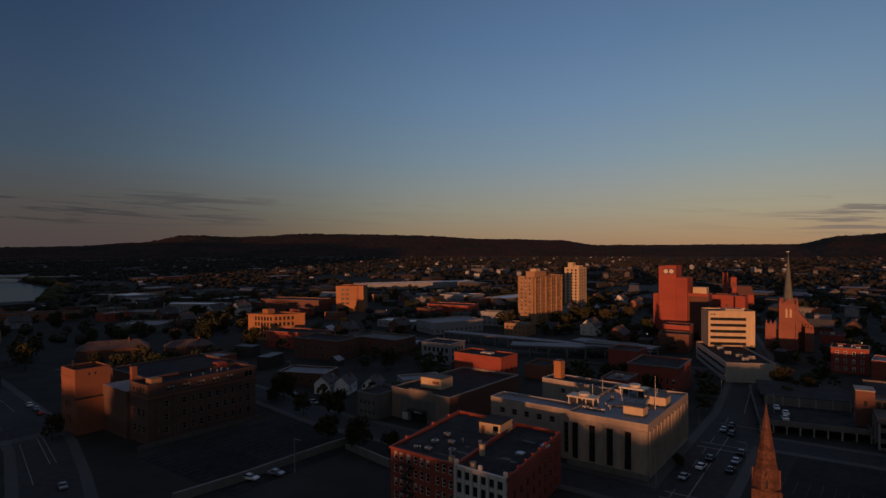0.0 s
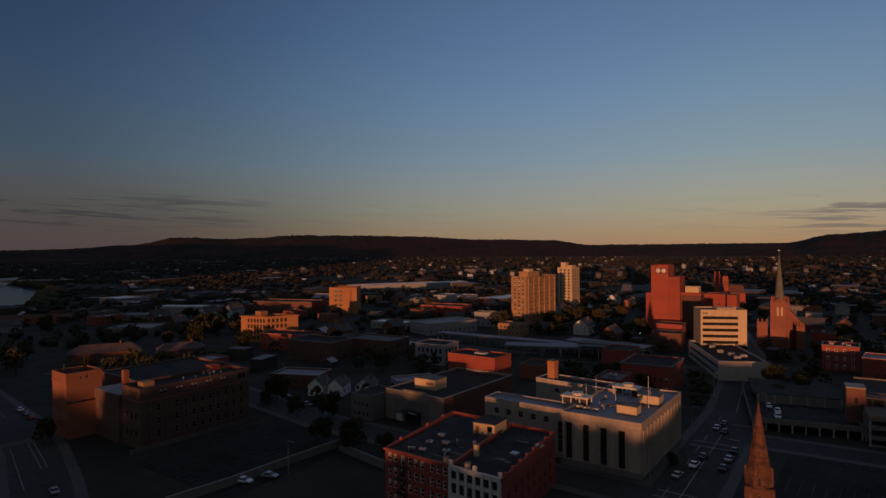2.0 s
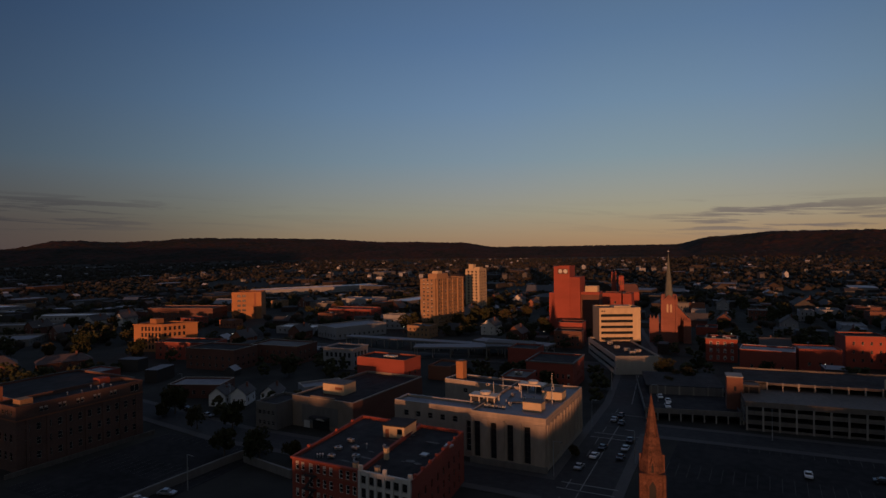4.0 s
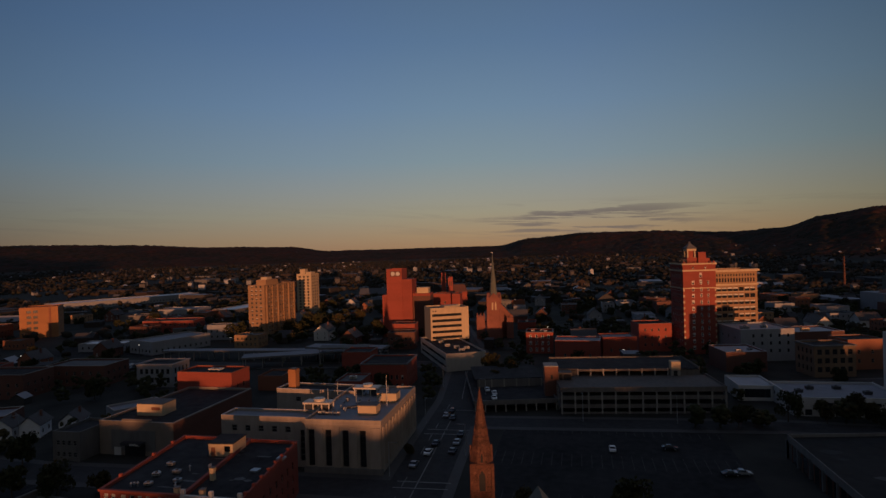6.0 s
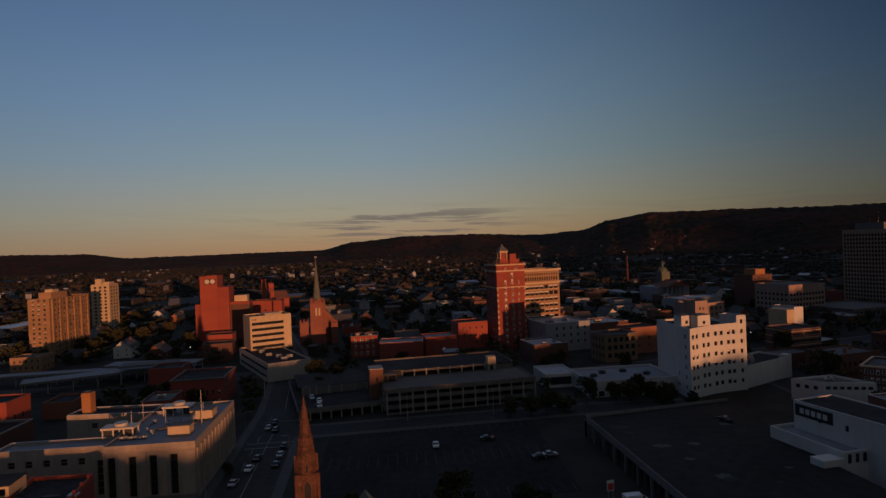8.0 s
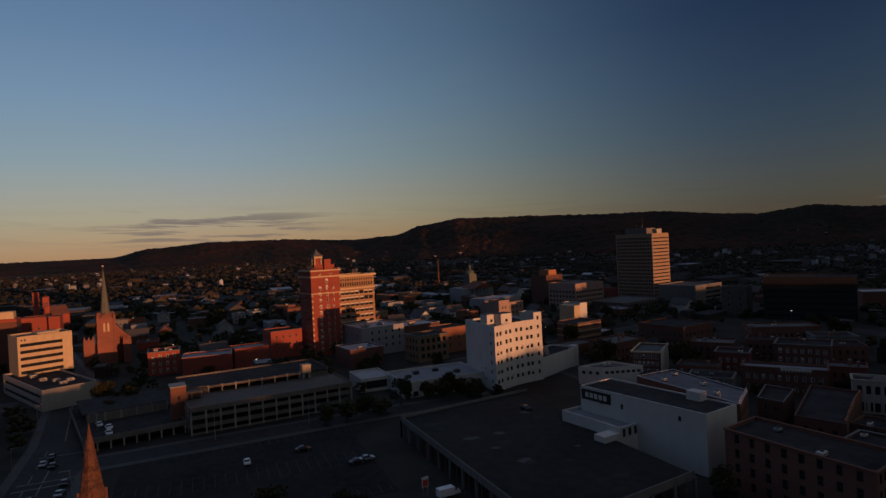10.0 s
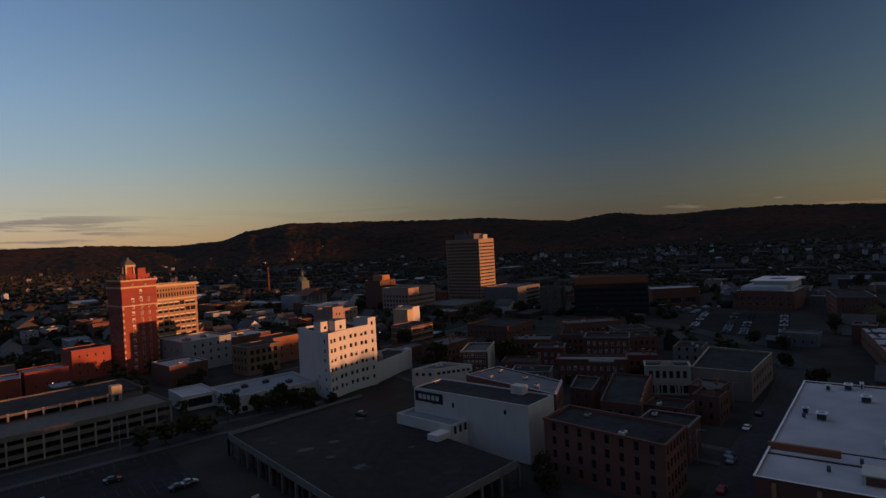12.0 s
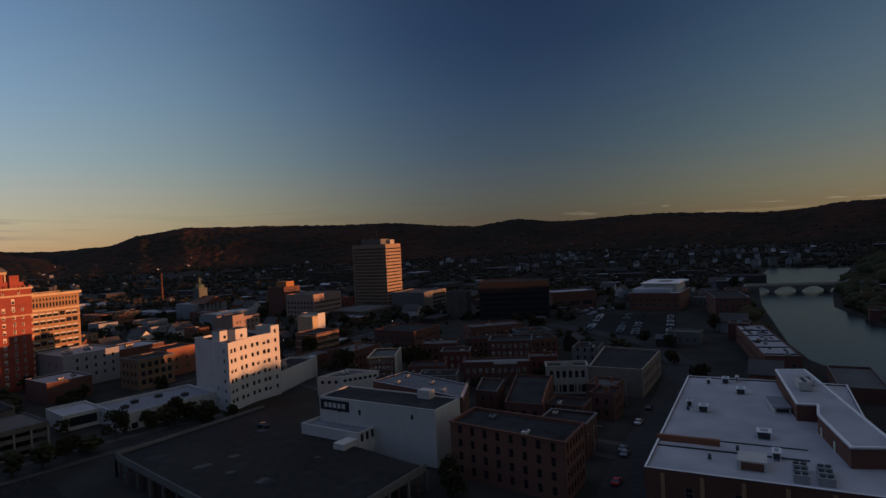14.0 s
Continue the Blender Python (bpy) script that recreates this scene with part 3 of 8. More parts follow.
def build_land():
    radii = [0, 150, 320] + list(range(345, 660, 22)) + [700, 760, 820, 880] + [1000 + 70 * i for i in range(52)] + [4760, 4900]
    steps = 300
    verts, faces = [(0, 0, 0)], []
    for r in radii[1:]:
        for k in range(steps):
            a = 2 * math.pi * k / steps
            x, y = r * math.sin(a), r * math.cos(a)
            verts.append((x, y, land(x, y)))
    for k in range(steps):
        faces.append((0, 1 + (k + 1) % steps, 1 + k))
    for i in range(len(radii) - 2):
        a, b = 1 + i * steps, 1 + (i + 1) * steps
        for k in range(steps):
            k2 = (k + 1) % steps
            faces.append((a + k, a + k2, b + k2, b + k))
    me = bpy.data.meshes.new("ground")
    me.from_pydata(verts, [], faces)
    me.materials.append(M["ground"])
    for f in me.polygons:
        f.use_smooth = True
    me.update()
    ob = new("ground", me)
    tagged(ob, "dark valley floor rising into wooded hills", "ground", kind="structure")


build_land()


def ribbon(name, pts, width, z, m, label, category, kind="structure", parent=None, thick=0.0):
    """A strip along a line on the ground."""
    bm = bmesh.new()
    left, right = [], []
    n = len(pts)
    for i in range(n):
        a, b = Vector(pts[max(0, i - 1)]), Vector(pts[min(n - 1, i + 1)])
        d = (b - a).normalized()
        nv = Vector((-d.y, d.x)) * width / 2
        p = Vector(pts[i])
        left.append(p + nv)
        right.append(p - nv)
    for i in range(n - 1):
        quad(bm, (*right[i], z), (*right[i + 1], z), (*left[i + 1], z), (*left[i], z))
        if thick:
            for a, b in ((right[i], right[i + 1]), (left[i + 1], left[i])):
                quad(bm, (*a, z - thick), (*b, z - thick), (*b, z), (*a, z))
    if thick:
        for a, b in ((left[0], right[0]), (right[-1], left[-1])):
            quad(bm, (*a, z - thick), (*b, z - thick), (*b, z), (*a, z))
    ob = obj_from(name, bm, [m], parent)
    if parent is None:
        tagged(ob, label, category, kind=kind)
    return ob


# rivers
def water(name, pts, label):
    bm = bmesh.new()
    bm.faces.new([bm.verts.new((x, y, 0.12)) for x, y in pts])
    bmesh.ops.triangulate(bm, faces=bm.faces[:])
    tagged(obj_from(name, bm, ["water"]), label, "river", kind="structure")


water("water_1", [(262, -120), (420, -80), (398, 50), (486, 92), (585, 112), (690, 128), (900, 150), (880, 240), (700, 205), (612, 176), (485, 138), (332, 83), (296, 66), (272, 46), (258, 0)], "broad calm river reflecting the evening sky")
water("water_2", [(-640, 170), (-1500, 200), (-1500, 470), (-1180, 350), (-960, 330), (-905, 305), (-700, 215)], "pale still river bend among dark banks")

# roads, kerbed pavements and paint
ROADS = [
    ([(-38, 40), (-40, 120), (-46, 230), (-60, 330), (-85, 420), (-120, 560)], 15.0),
    ([(-115, 128), (-40, 132), (40, 134)], 0.0),
    ([(-430, 92), (-330, 82), (-240, 73), (-205, 67), (-172, 58), (-140, 48)], 13.0),
    ([(-330, 120), (-222, 146), (-155, 138), (-110, 140), (-40, 142)], 11.0),
    ([(-226, 20), (-226, 64), (-232, 110), (-240, 145)], 11.0),
    ([(60, 50), (112, 62), (150, 74), (215, 92), (262, 108), (300, 140), (330, 200), (350, 300)], 12.0),
    ([(-45, 200), (60, 208), (100, 206)], 10.0),
    ([(-300, 290), (-180, 285), (-60, 300)], 11.0),
    ([(60, 262), (160, 285), (300, 320)], 10.0),
    ([(150, 74), (142, 130), (150, 240)], 8.0),
]
for k, (line, wide) in enumerate(ROADS):
    if wide and k != 5:
        ribbon("pavement", line, wide + 5.5, 0.12 + 0.004 * k, "pave", "worn concrete pavement with a kerb", "pavement", thick=0.12)
    if wide:
        ribbon("road", line, wide, 0.160 + 0.004 * k, "asphalt", "dark asphalt street", "road")


def dashes(line, off, long, gap, wide):
    for (x0, y0), (x1, y1) in zip(line, line[1:]):
        d = Vector((x1 - x0, y1 - y0))
        total = d.length
        d.normalize()
        nv = Vector((-d.y, d.x)) * off
        s = 0.0
        while s + long < total:
            a, b = Vector((x0, y0)) + d * s + nv, Vector((x0, y0)) + d * (s + long) + nv
            ribbon("road_marking", [tuple(a), tuple(b)], wide, 0.2, "paint", "faded white lane marking on the asphalt", "road marking")
            s += long + gap


dashes(ROADS[0][0][:4], 0.0, 22.0, 1.5, 0.28)
dashes(ROADS[0][0][:3], 3.6, 6.0, 6.0, 0.22)
dashes([(-213.5, 68.6), (-182, 62.0)], 0.0, 28.0, 1.0, 0.28)
dashes([(-213.5, 70.1), (-182, 63.5)], 0.0, 28.0, 1.0, 0.28)
dashes([(-330, 82), (-245, 73.5)], 0.4, 16.0, 4.0, 0.22)
dashes([(-212, 63.5), (-168, 53.5)], 0.0, 40.0, 1.0, 0.2)
for ax, bx in ((-216.2, -215.4), (-218.6, -217.8)):
    ribbon("road_marking", [(ax, 58.5), (bx, 73.5)], 0.45, 0.208, "paint", "white crossing line across the street", "road marking")
for yy in (143.0, 147.0):
    ribbon("road_marking", [(-47, yy), (-33, yy + 0.6)], 0.45, 0.204, "paint", "white stop line across the street", "road marking")
for yy in (186.0, 190.5, 214.0):
    ribbon("road_marking", [(-50, yy), (-36, yy + 0.6)], 0.45, 0.204, "paint", "white crossing line across the street", "road marking")

# car parks
def lot(x0, y0, x1, y1, rot, label):
    root = new("parking_lot")
    root.matrix_world = pose(x0, y0, 0.05, 0, 0, rot)
    bm = bmesh.new()
    box(bm, 0, 0, -0.05, x1, y1, 0.0)
    obj = part("surface", bm, "old_asphalt", root)
    tagged(root, label, "parking lot", kind="structure")
    n = int(x1 / 2.7)
    bm = bmesh.new()
    for k in range(n + 1):
        for yb in (0.5, y1 / 2 - 5, y1 / 2, y1 - 5.5):
            quad(bm, (k * 2.7, yb, 0.006), (k * 2.7 + 0.11, yb, 0.006), (k * 2.7 + 0.11, yb + 5, 0.006), (k * 2.7, yb + 5, 0.006))
    part("bay_marking", bm, "faded", root)


lot(-25, 140, 66, 58, 0, "wide dark asphalt parking lot with faded bays")
lot(-172, 80, 44, 50, 2, "dark asphalt parking lot beside a low wall")
lot(329.7, 138.9, 92, 54, 22.4, "large parking lot full of small cars")
TAKEN.append((362, 181, 50))
lot(-330, 300, 90, 50, 5, "asphalt yard among low sheds")


# ---- woods ----
ICO = None


def clumps(name, places, m, label, category, kind="stuff"):
    """Many small uneven crowns joined in one mesh: rows of x, y, z, width, height."""
    global ICO
    if ICO is None:
        bm = bmesh.new()
        bmesh.ops.create_icosphere(bm, subdivisions=1, radius=1.0)
        bm.verts.ensure_lookup_table()
        ICO = (np.array([v.co[:] for v in bm.verts]), np.array([[v.index for v in f.verts] for f in bm.faces]))
        bm.free()
    v0, f0 = ICO
    rg = np.random.default_rng(5)
    n = len(places)
    p = np.array(places)
    v = np.repeat(v0[None], n, 0) * rg.uniform(0.62, 1.25, (n, len(v0), 1))
    v *= p[:, None, [3, 3, 4]] * 0.5
    v += p[:, None, :3] + np.array([0, 0, 1.0]) * p[:, None, 4:5] * 0.45
    f = (f0[None] + (np.arange(n) * len(v0))[:, None, None]).reshape(-1, 3)
    me = bpy.data.meshes.new(name)
    me.vertices.add(n * len(v0))
    me.vertices.foreach_set("co", v.reshape(-1))
    me.loops.add(f.size)
    me.loops.foreach_set("vertex_index", f.reshape(-1).astype(np.int32))
    me.polygons.add(len(f))
    me.polygons.foreach_set("loop_start", np.arange(0, f.size, 3, dtype=np.int32))
    me.polygons.foreach_set("loop_total", np.full(len(f), 3, dtype=np.int32))
    me.polygons.foreach_set("use_smooth", np.ones(len(f), dtype=bool))
    me.update(calc_edges=True)
    me.materials.append(M[m])
    return tagged(new(name, me), label, category, kind=kind)


def in_poly(x, y, poly):
    hit, n = False, len(poly)
    for i in range(n):
        (x0, y0), (x1, y1) = poly[i], poly[(i + 1) % n]
        if (y0 > y) != (y1 > y) and x < (x1 - x0) * (y - y0) / (y1 - y0) + x0:
            hit = not hit
    return hit


RIVERS = [[(255, -130), (430, -90), (405, 48), (486, 85), (585, 105), (690, 120), (910, 145), (890, 250), (700, 212), (608, 184), (480, 146), (325, 90), (285, 66), (262, 46), (250, 0)],
          [(-630, 160), (-1510, 190), (-1510, 480), (-1170, 360), (-950, 338), (-895, 310), (-690, 222)]]


LOTS = [[(303, 190), (328, 134), (422, 172), (402, 230)]]


def wet(x, y):
    """Water, or a car park that is kept clear."""
    return any(in_poly(x, y, r) for r in RIVERS + LOTS)


def canopy():
    """The leaf roof of the wooded hills: one uneven sheet of rounded crowns from the foot of the slopes over the ridge."""
    rows, cols = 150, 1120
    verts, faces = [], []
    for i in range(cols + 1):
        az = -84 + 182 * i / cols
        rr, hh = ridge(az)
        start = min(0.62 * rr, rr - 700)
        r0 = start + 0.16 * (rr - start)
        sa, ca = math.sin(radians(az)), math.cos(radians(az))
        for j in range(rows + 1):
            k = j / rows
            r = r0 + (rr + 110 - r0) * k
            x, y = r * sa, r * ca
            cell = 11 + r / 260
            d = noise.voronoi(Vector((x / cell, y / cell, 0)))[0][0]
            tall = 1.0 + 0.5 * noise.noise(Vector((x / 60, y / 60, 7)))
            edge = smooth(k * 14)
            top = (cell * 0.29 * tall * max(0.0, 1.0 - d * d * 1.5) + cell * 0.12) * edge * (0.75 if k > 0.86 else 1.0)
            verts.append((x, y, land(x, y) + top - 1.5 * (1 - edge)))
    for i in range(cols):
        for j in range(rows):
            a = i * (rows + 1) + j
            faces.append((a, a + rows + 1, a + rows + 2, a + 1))
    me = bpy.data.meshes.new("wooded_hills")
    me.from_pydata(verts, [], faces)
    me.polygons.foreach_set("use_smooth", np.ones(len(faces), dtype=bool))
    me.materials.append(M["canopy"])
    me.update()
    tagged(new("wooded_hills", me), "autumn woods covering the far hills", "forest", kind="stuff")


def build_woods():
    canopy()
    rg = random.Random(11)
    suburb = []
    while len(suburb) < 46000:
        az, r = rg.uniform(-80, 92), 420 + 2300 * rg.random() ** 0.75
        x, y = r * math.sin(radians(az)), r * math.cos(radians(az))
        if wet(x, y) or noise.noise(Vector((x / 160, y / 160, 9))) + noise.noise(Vector((x / 50, y / 50, 2))) * 0.5 < -0.05 - 0.2 * smooth((r - 700) / 600) - 0.3 * smooth((az - 20) / 20):
            continue
        if r < 620 and rg.random() < 0.5:
            continue
        s = rg.uniform(3, 7.5) * (1 + 0.15 * smooth((r - 900) / 900))
        suburb.append((x, y, land(x, y) - 0.5, s * rg.uniform(0.9, 1.5), s * (1.1 - 0.2 * smooth((r - 800) / 700))))
    clumps("suburban_trees", suburb, "yard_trees", "dark trees between the far houses", "trees")
    bank = []
    for x0, y0, x1, y1, n, spread in ((410, 55, 480, 90, 90, 14), (480, 80, 700, 112, 160, 16), (425, -60, 400, 50, 90, 16), (330, 92, 480, 148, 40, 5), (-700, 232, -900, 320, 120, 10), (-900, 320, -1180, 366, 120, 12)):
        for _ in range(n):
            k = rg.random()
            x, y = x0 + (x1 - x0) * k + rg.uniform(-spread, spread), y0 + (y1 - y0) * k + rg.uniform(-spread, spread)
            if wet(x, y):
                continue
            s = rg.uniform(5, 12)
            bank.append((x, y, 0, s * 1.2, s))
    while len(bank) < 900:
        x, y = rg.uniform(410, 900), rg.uniform(-160, 135)
        if not wet(x, y) and y < 40 + (x - 410) * 0.22:
            s = rg.uniform(11, 22)
            bank.append((x, y, 0, s * 1.2, s))
    # trees added out of view on the rise, part of its cast shade
    crest = []
    for k in range(1900):
        across, along = rg.uniform(-500, 1420), 490 + rg.gauss(0, 16)
        x, y = -SY * across + SX * along, SX * across + SY * along
        s = rg.uniform(5, 11)
        crest.append((x, y, land(x, y) - 0.5, s * rg.uniform(1.0, 1.6), s))
    clumps("shade_rise_trees", crest, "leaf", "unseen dark trees on an added rise that shades the town", "trees")
    clumps("riverside_trees", bank, "leaf", "dark trees along the river banks", "trees")


build_woods()


def far_houses(name, rows, label, pitched=True):
    """Rows of x, y, z, turn, width, depth, height: small houses joined in one mesh."""
    verts, faces, mats = [], [], []
    for x, y, z, a, w, d, h in rows:
        c, s = math.cos(a), math.sin(a)
        rise = 0.32 * w if pitched else 0.0
        loc = [(-w / 2, -d / 2, -1), (w / 2, -d / 2, -1), (w / 2, d / 2, -1), (-w / 2, d / 2, -1),
               (-w / 2, -d / 2, h), (w / 2, -d / 2, h), (w / 2, d / 2, h), (-w / 2, d / 2, h), (0, -d / 2, h + rise), (0, d / 2, h + rise)]
        o = len(verts)
        verts += [(x + c * p - s * q, y + s * p + c * q, z + t) for p, q, t in loc]
        faces += [(o + 1, o + 2, o + 6, o + 5), (o + 3, o, o + 4, o + 7)]
        mats += [0, 0]
        if pitched:
            faces += [(o, o + 1, o + 5, o + 8, o + 4), (o + 2, o + 3, o + 7, o + 9, o + 6)]
            mats += [0, 0]
        else:
            faces += [(o, o + 1, o + 5, o + 4), (o + 2, o + 3, o + 7, o + 6)]
            mats += [0, 0]
        o2 = len(verts)                 # the roof is an island of its own, with eaves
        e = 0.4
        if pitched:
            lr = [(-w / 2 - e, -d / 2 - e, h - 0.2), (0, -d / 2 - e, h + rise + 0.06), (w / 2 + e, -d / 2 - e, h - 0.2), (w / 2 + e, d / 2 + e, h - 0.2), (0, d / 2 + e, h + rise + 0.06), (-w / 2 - e, d / 2 + e, h - 0.2)]
            verts += [(x + c * p - s * q, y + s * p + c * q, z + t) for p, q, t in lr]
            faces += [(o2, o2 + 1, o2 + 4, o2 + 5), (o2 + 1, o2 + 2, o2 + 3, o2 + 4)]
        else:
            lr = [(-w / 2 - 0.1, -d / 2 - 0.1, h + 0.05), (w / 2 + 0.1, -d / 2 - 0.1, h + 0.05), (w / 2 + 0.1, d / 2 + 0.1, h + 0.05), (-w / 2 - 0.1, d / 2 + 0.1, h + 0.05)]
            verts += [(x + c * p - s * q, y + s * p + c * q, z + t) for p, q, t in lr]
            faces += [(o2, o2 + 1, o2 + 2, o2 + 3)]
            mats.pop()
            mats.append(0)
        mats += [1, 1] if pitched else [1]
    me = bpy.data.meshes.new(name)
    me.from_pydata(verts, [], faces)
    me.materials.append(M["far_wall"])
    me.materials.append(M["far_roof"])
    me.polygons.foreach_set("material_index", mats)
    me.update()
    return tagged(new(name, me), label, "houses", kind="stuff")


def build_suburb():
    rg = random.Random(23)
    rows, sheds = [], []
    while len(rows) < 520:
        az, r = rg.uniform(-78, 90), 620 + 2000 * rg.random() ** 0.8
        x, y = r * math.sin(radians(az)), r * math.cos(radians(az))
        rr, hh = ridge(az)
        if wet(x, y) or r > 0.78 * rr:
            continue
        a = radians(rg.choice((0, 90)) + (14 if az > 12 else 0) + rg.uniform(-5, 5))
        rows.append((x, y, land(x, y), a, rg.uniform(5, 8), rg.uniform(6, 10), rg.uniform(3.5, 5.5) + 2.5 * smooth((r - 900) / 900)))
    slope = []
    while len(slope) < 170:
        az, r = rg.choice((rg.uniform(46, 78), rg.uniform(46, 78), rg.uniform(-40, 30))), rg.uniform(950, 1700)
        x, y = r * math.sin(radians(az)), r * math.cos(radians(az))
        if wet(x, y) or noise.noise(Vector((x / 220, y / 220, 4))) < -0.05:
            continue
        slope.append((x, y, land(x, y) + 2.0, radians(rg.choice((0, 90)) + rg.uniform(0, 40)), rg.uniform(5, 9), rg.uniform(6, 10), rg.uniform(6, 9)))
    far_houses("hillside_houses", slope, "pale gabled houses among trees on the lower slopes").data.materials[0] = M["pale_wall"]
    far_houses("suburban_houses", rows, "small pale and dark houses of the far suburbs")
    while len(sheds) < 110:
        az, r = rg.uniform(-76, 88), 560 + 1100 * rg.random()
        x, y = r * math.sin(radians(az)), r * math.cos(radians(az))
        if wet(x, y):
            continue
        a = radians(rg.choice((0, 90)) + (14 if az > 12 else 0))
        sheds.append((x, y, land(x, y), a, rg.uniform(14, 30), rg.uniform(16, 50), rg.uniform(4, 9)))
    far_houses("distant_sheds", sheds, "flat-roofed halls and sheds of the far town", pitched=False)


build_suburb()

# ---- small kit: rooftop units, vents, cars, trees, lamps ----
def rooftop_unit(x, y, z, rot, w, d, h, label="pale rooftop air handling unit on a flat roof", m="unit", fans=1):
    root = thing("rooftop_unit", x, y, z, rot, label, "rooftop unit", "rooftop units")
    bm = bmesh.new()
    box(bm, -w / 2, -d / 2, 0.25, w / 2, d / 2, h, 0, 0.05)
    casing = part("casing", bm, m, root)
    bm = bmesh.new()
    box(bm, -w / 2 + 0.1, -d * 0.4, 0, w / 2 - 0.1, d * 0.4, 0.25)
    part("base_frame", bm, "dark_metal", root)
    for k in range(fans):
        bm = bmesh.new()
        r = min(w / fans, d) * 0.33
        bmesh.ops.create_cone(bm, cap_ends=True, segments=14, radius1=r, radius2=r * 0.92, depth=0.25, matrix=Matrix.Translation((-w / 2 + (k + 0.5) * w / fans, 0, h + 0.12)))
        part("fan_cowl", bm, "dark_metal", casing)
    bm = bmesh.new()
    for k in range(4):
        zz = 0.45 + k * (h - 0.7) / 4
        box(bm, -w * 0.36, -d / 2 - 0.04, zz, w * 0.36, -d / 2 - 0.003, zz + (h - 0.7) / 8)
    part("louvre", bm, "dark_metal", casing)
    return root


def vent_pipe(x, y, z, h=1.1, r=0.18):
    bm = bmesh.new()
    bmesh.ops.create_cone(bm, cap_ends=True, segments=10, radius1=r, radius2=r, depth=h, matrix=Matrix.Translation((0, 0, h / 2)))
    bmesh.ops.create_cone(bm, cap_ends=True, segments=10, radius1=r * 1.9, radius2=r * 0.4, depth=0.3, matrix=Matrix.Translation((0, 0, h + 0.1)))
    ob = obj_from("vent_pipe", bm, ["metal"])
    ob.location = (x, y, z)
    return tagged(ob, "galvanised vent pipe with a cap on a roof", "vent", "roof vents")


CARS = {}


def car(x, y, rot, paint="car_dark", z=0.17, van=False):
    key = (paint, van)
    if key in CARS:
        return copy_thing(CARS[key], pose(x, y, z, 0, 0, rot))
    names = {"car_white": "white", "car_silver": "silver", "car_dark": "dark", "car_red": "red"}
    root = thing("van" if van else "car", x, y, z, rot, names[paint] + (" delivery van parked on asphalt" if van else " saloon car parked on dark asphalt"), "van" if van else "car", "parked cars")
    L, W = (5.6, 2.0) if van else (4.5, 1.8)
    if van:
        side = [(-L / 2, 0.4), (L / 2, 0.4), (L / 2, 1.1), (L / 2 - 0.9, 1.35), (L / 2 - 1.5, 2.2), (-L / 2, 2.25)]
    else:
        side = [(-L / 2, 0.35), (L / 2, 0.35), (L / 2, 0.72), (L / 2 - 1.1, 0.92), (-L / 2 + 0.75, 0.98), (-L / 2, 0.88)]
    bm = bmesh.new()
    a = [bm.verts.new((px, -W / 2, pz)) for px, pz in side]
    b = [bm.verts.new((px, W / 2, pz)) for px, pz in side]
    n = len(side)
    bm.faces.new(a)
    bm.faces.new(b[::-1])
    for i in range(n):
        bm.faces.new((a[(i + 1) % n], a[i], b[i], b[(i + 1) % n]))
    bmesh.ops.bevel(bm, geom=bm.edges[:], offset=0.06, segments=1, affect="EDGES")
    part("body", bm, paint, root)
    bm = bmesh.new()
    if van:
        box(bm, L / 2 - 1.45, -W / 2 - 0.01, 1.35, L / 2 - 0.95, W / 2 + 0.01, 1.9)
        part("side_window", bm, "glass", root)
    else:
        lo = [(-L / 2 + 0.7, -W / 2 + 0.06), (L / 2 - 1.15, -W / 2 + 0.06), (L / 2 - 1.15, W / 2 - 0.06), (-L / 2 + 0.7, W / 2 - 0.06)]
        hi = [(-L / 2 + 1.35, -W / 2 + 0.25), (L / 2 - 2.0, -W / 2 + 0.25), (L / 2 - 2.0, W / 2 - 0.25), (-L / 2 + 1.35, W / 2 - 0.25)]
        vl, vh = [bm.verts.new((*p, 0.93)) for p in lo], [bm.verts.new((*p, 1.42)) for p in hi]
        for i in range(4):
            bm.faces.new((vl[i], vl[(i + 1) % 4], vh[(i + 1) % 4], vh[i]))
        part("glasshouse", bm, "glass", root)
        bm = bmesh.new()
        box(bm, -L / 2 + 1.3, -W / 2 + 0.22, 1.41, L / 2 - 1.95, W / 2 - 0.22, 1.47)
        part("roof_panel", bm, paint, root)
    for sx in (-1, 1):
        for sy in (-1, 1):
            bm = bmesh.new()
            bmesh.ops.create_cone(bm, cap_ends=True, segments=12, radius1=0.33, radius2=0.33, depth=0.22,
                                  matrix=Matrix.Translation((sx * L * 0.31, sy * (W / 2 - 0.1), 0.33)) @ Matrix.Rotation(math.pi / 2, 4, "X"))
            wheel = part("wheel", bm, "tyre", root)
            bm = bmesh.new()
            bmesh.ops.create_cone(bm, cap_ends=True, segments=10, radius1=0.2, radius2=0.2, depth=0.24,
                                  matrix=Matrix.Translation((sx * L * 0.31, sy * (W / 2 - 0.1), 0.33)) @ Matrix.Rotation(math.pi / 2, 4, "X"))
            part("rim", bm, "metal", wheel)
    CARS[key] = root
    return root


TREES = []


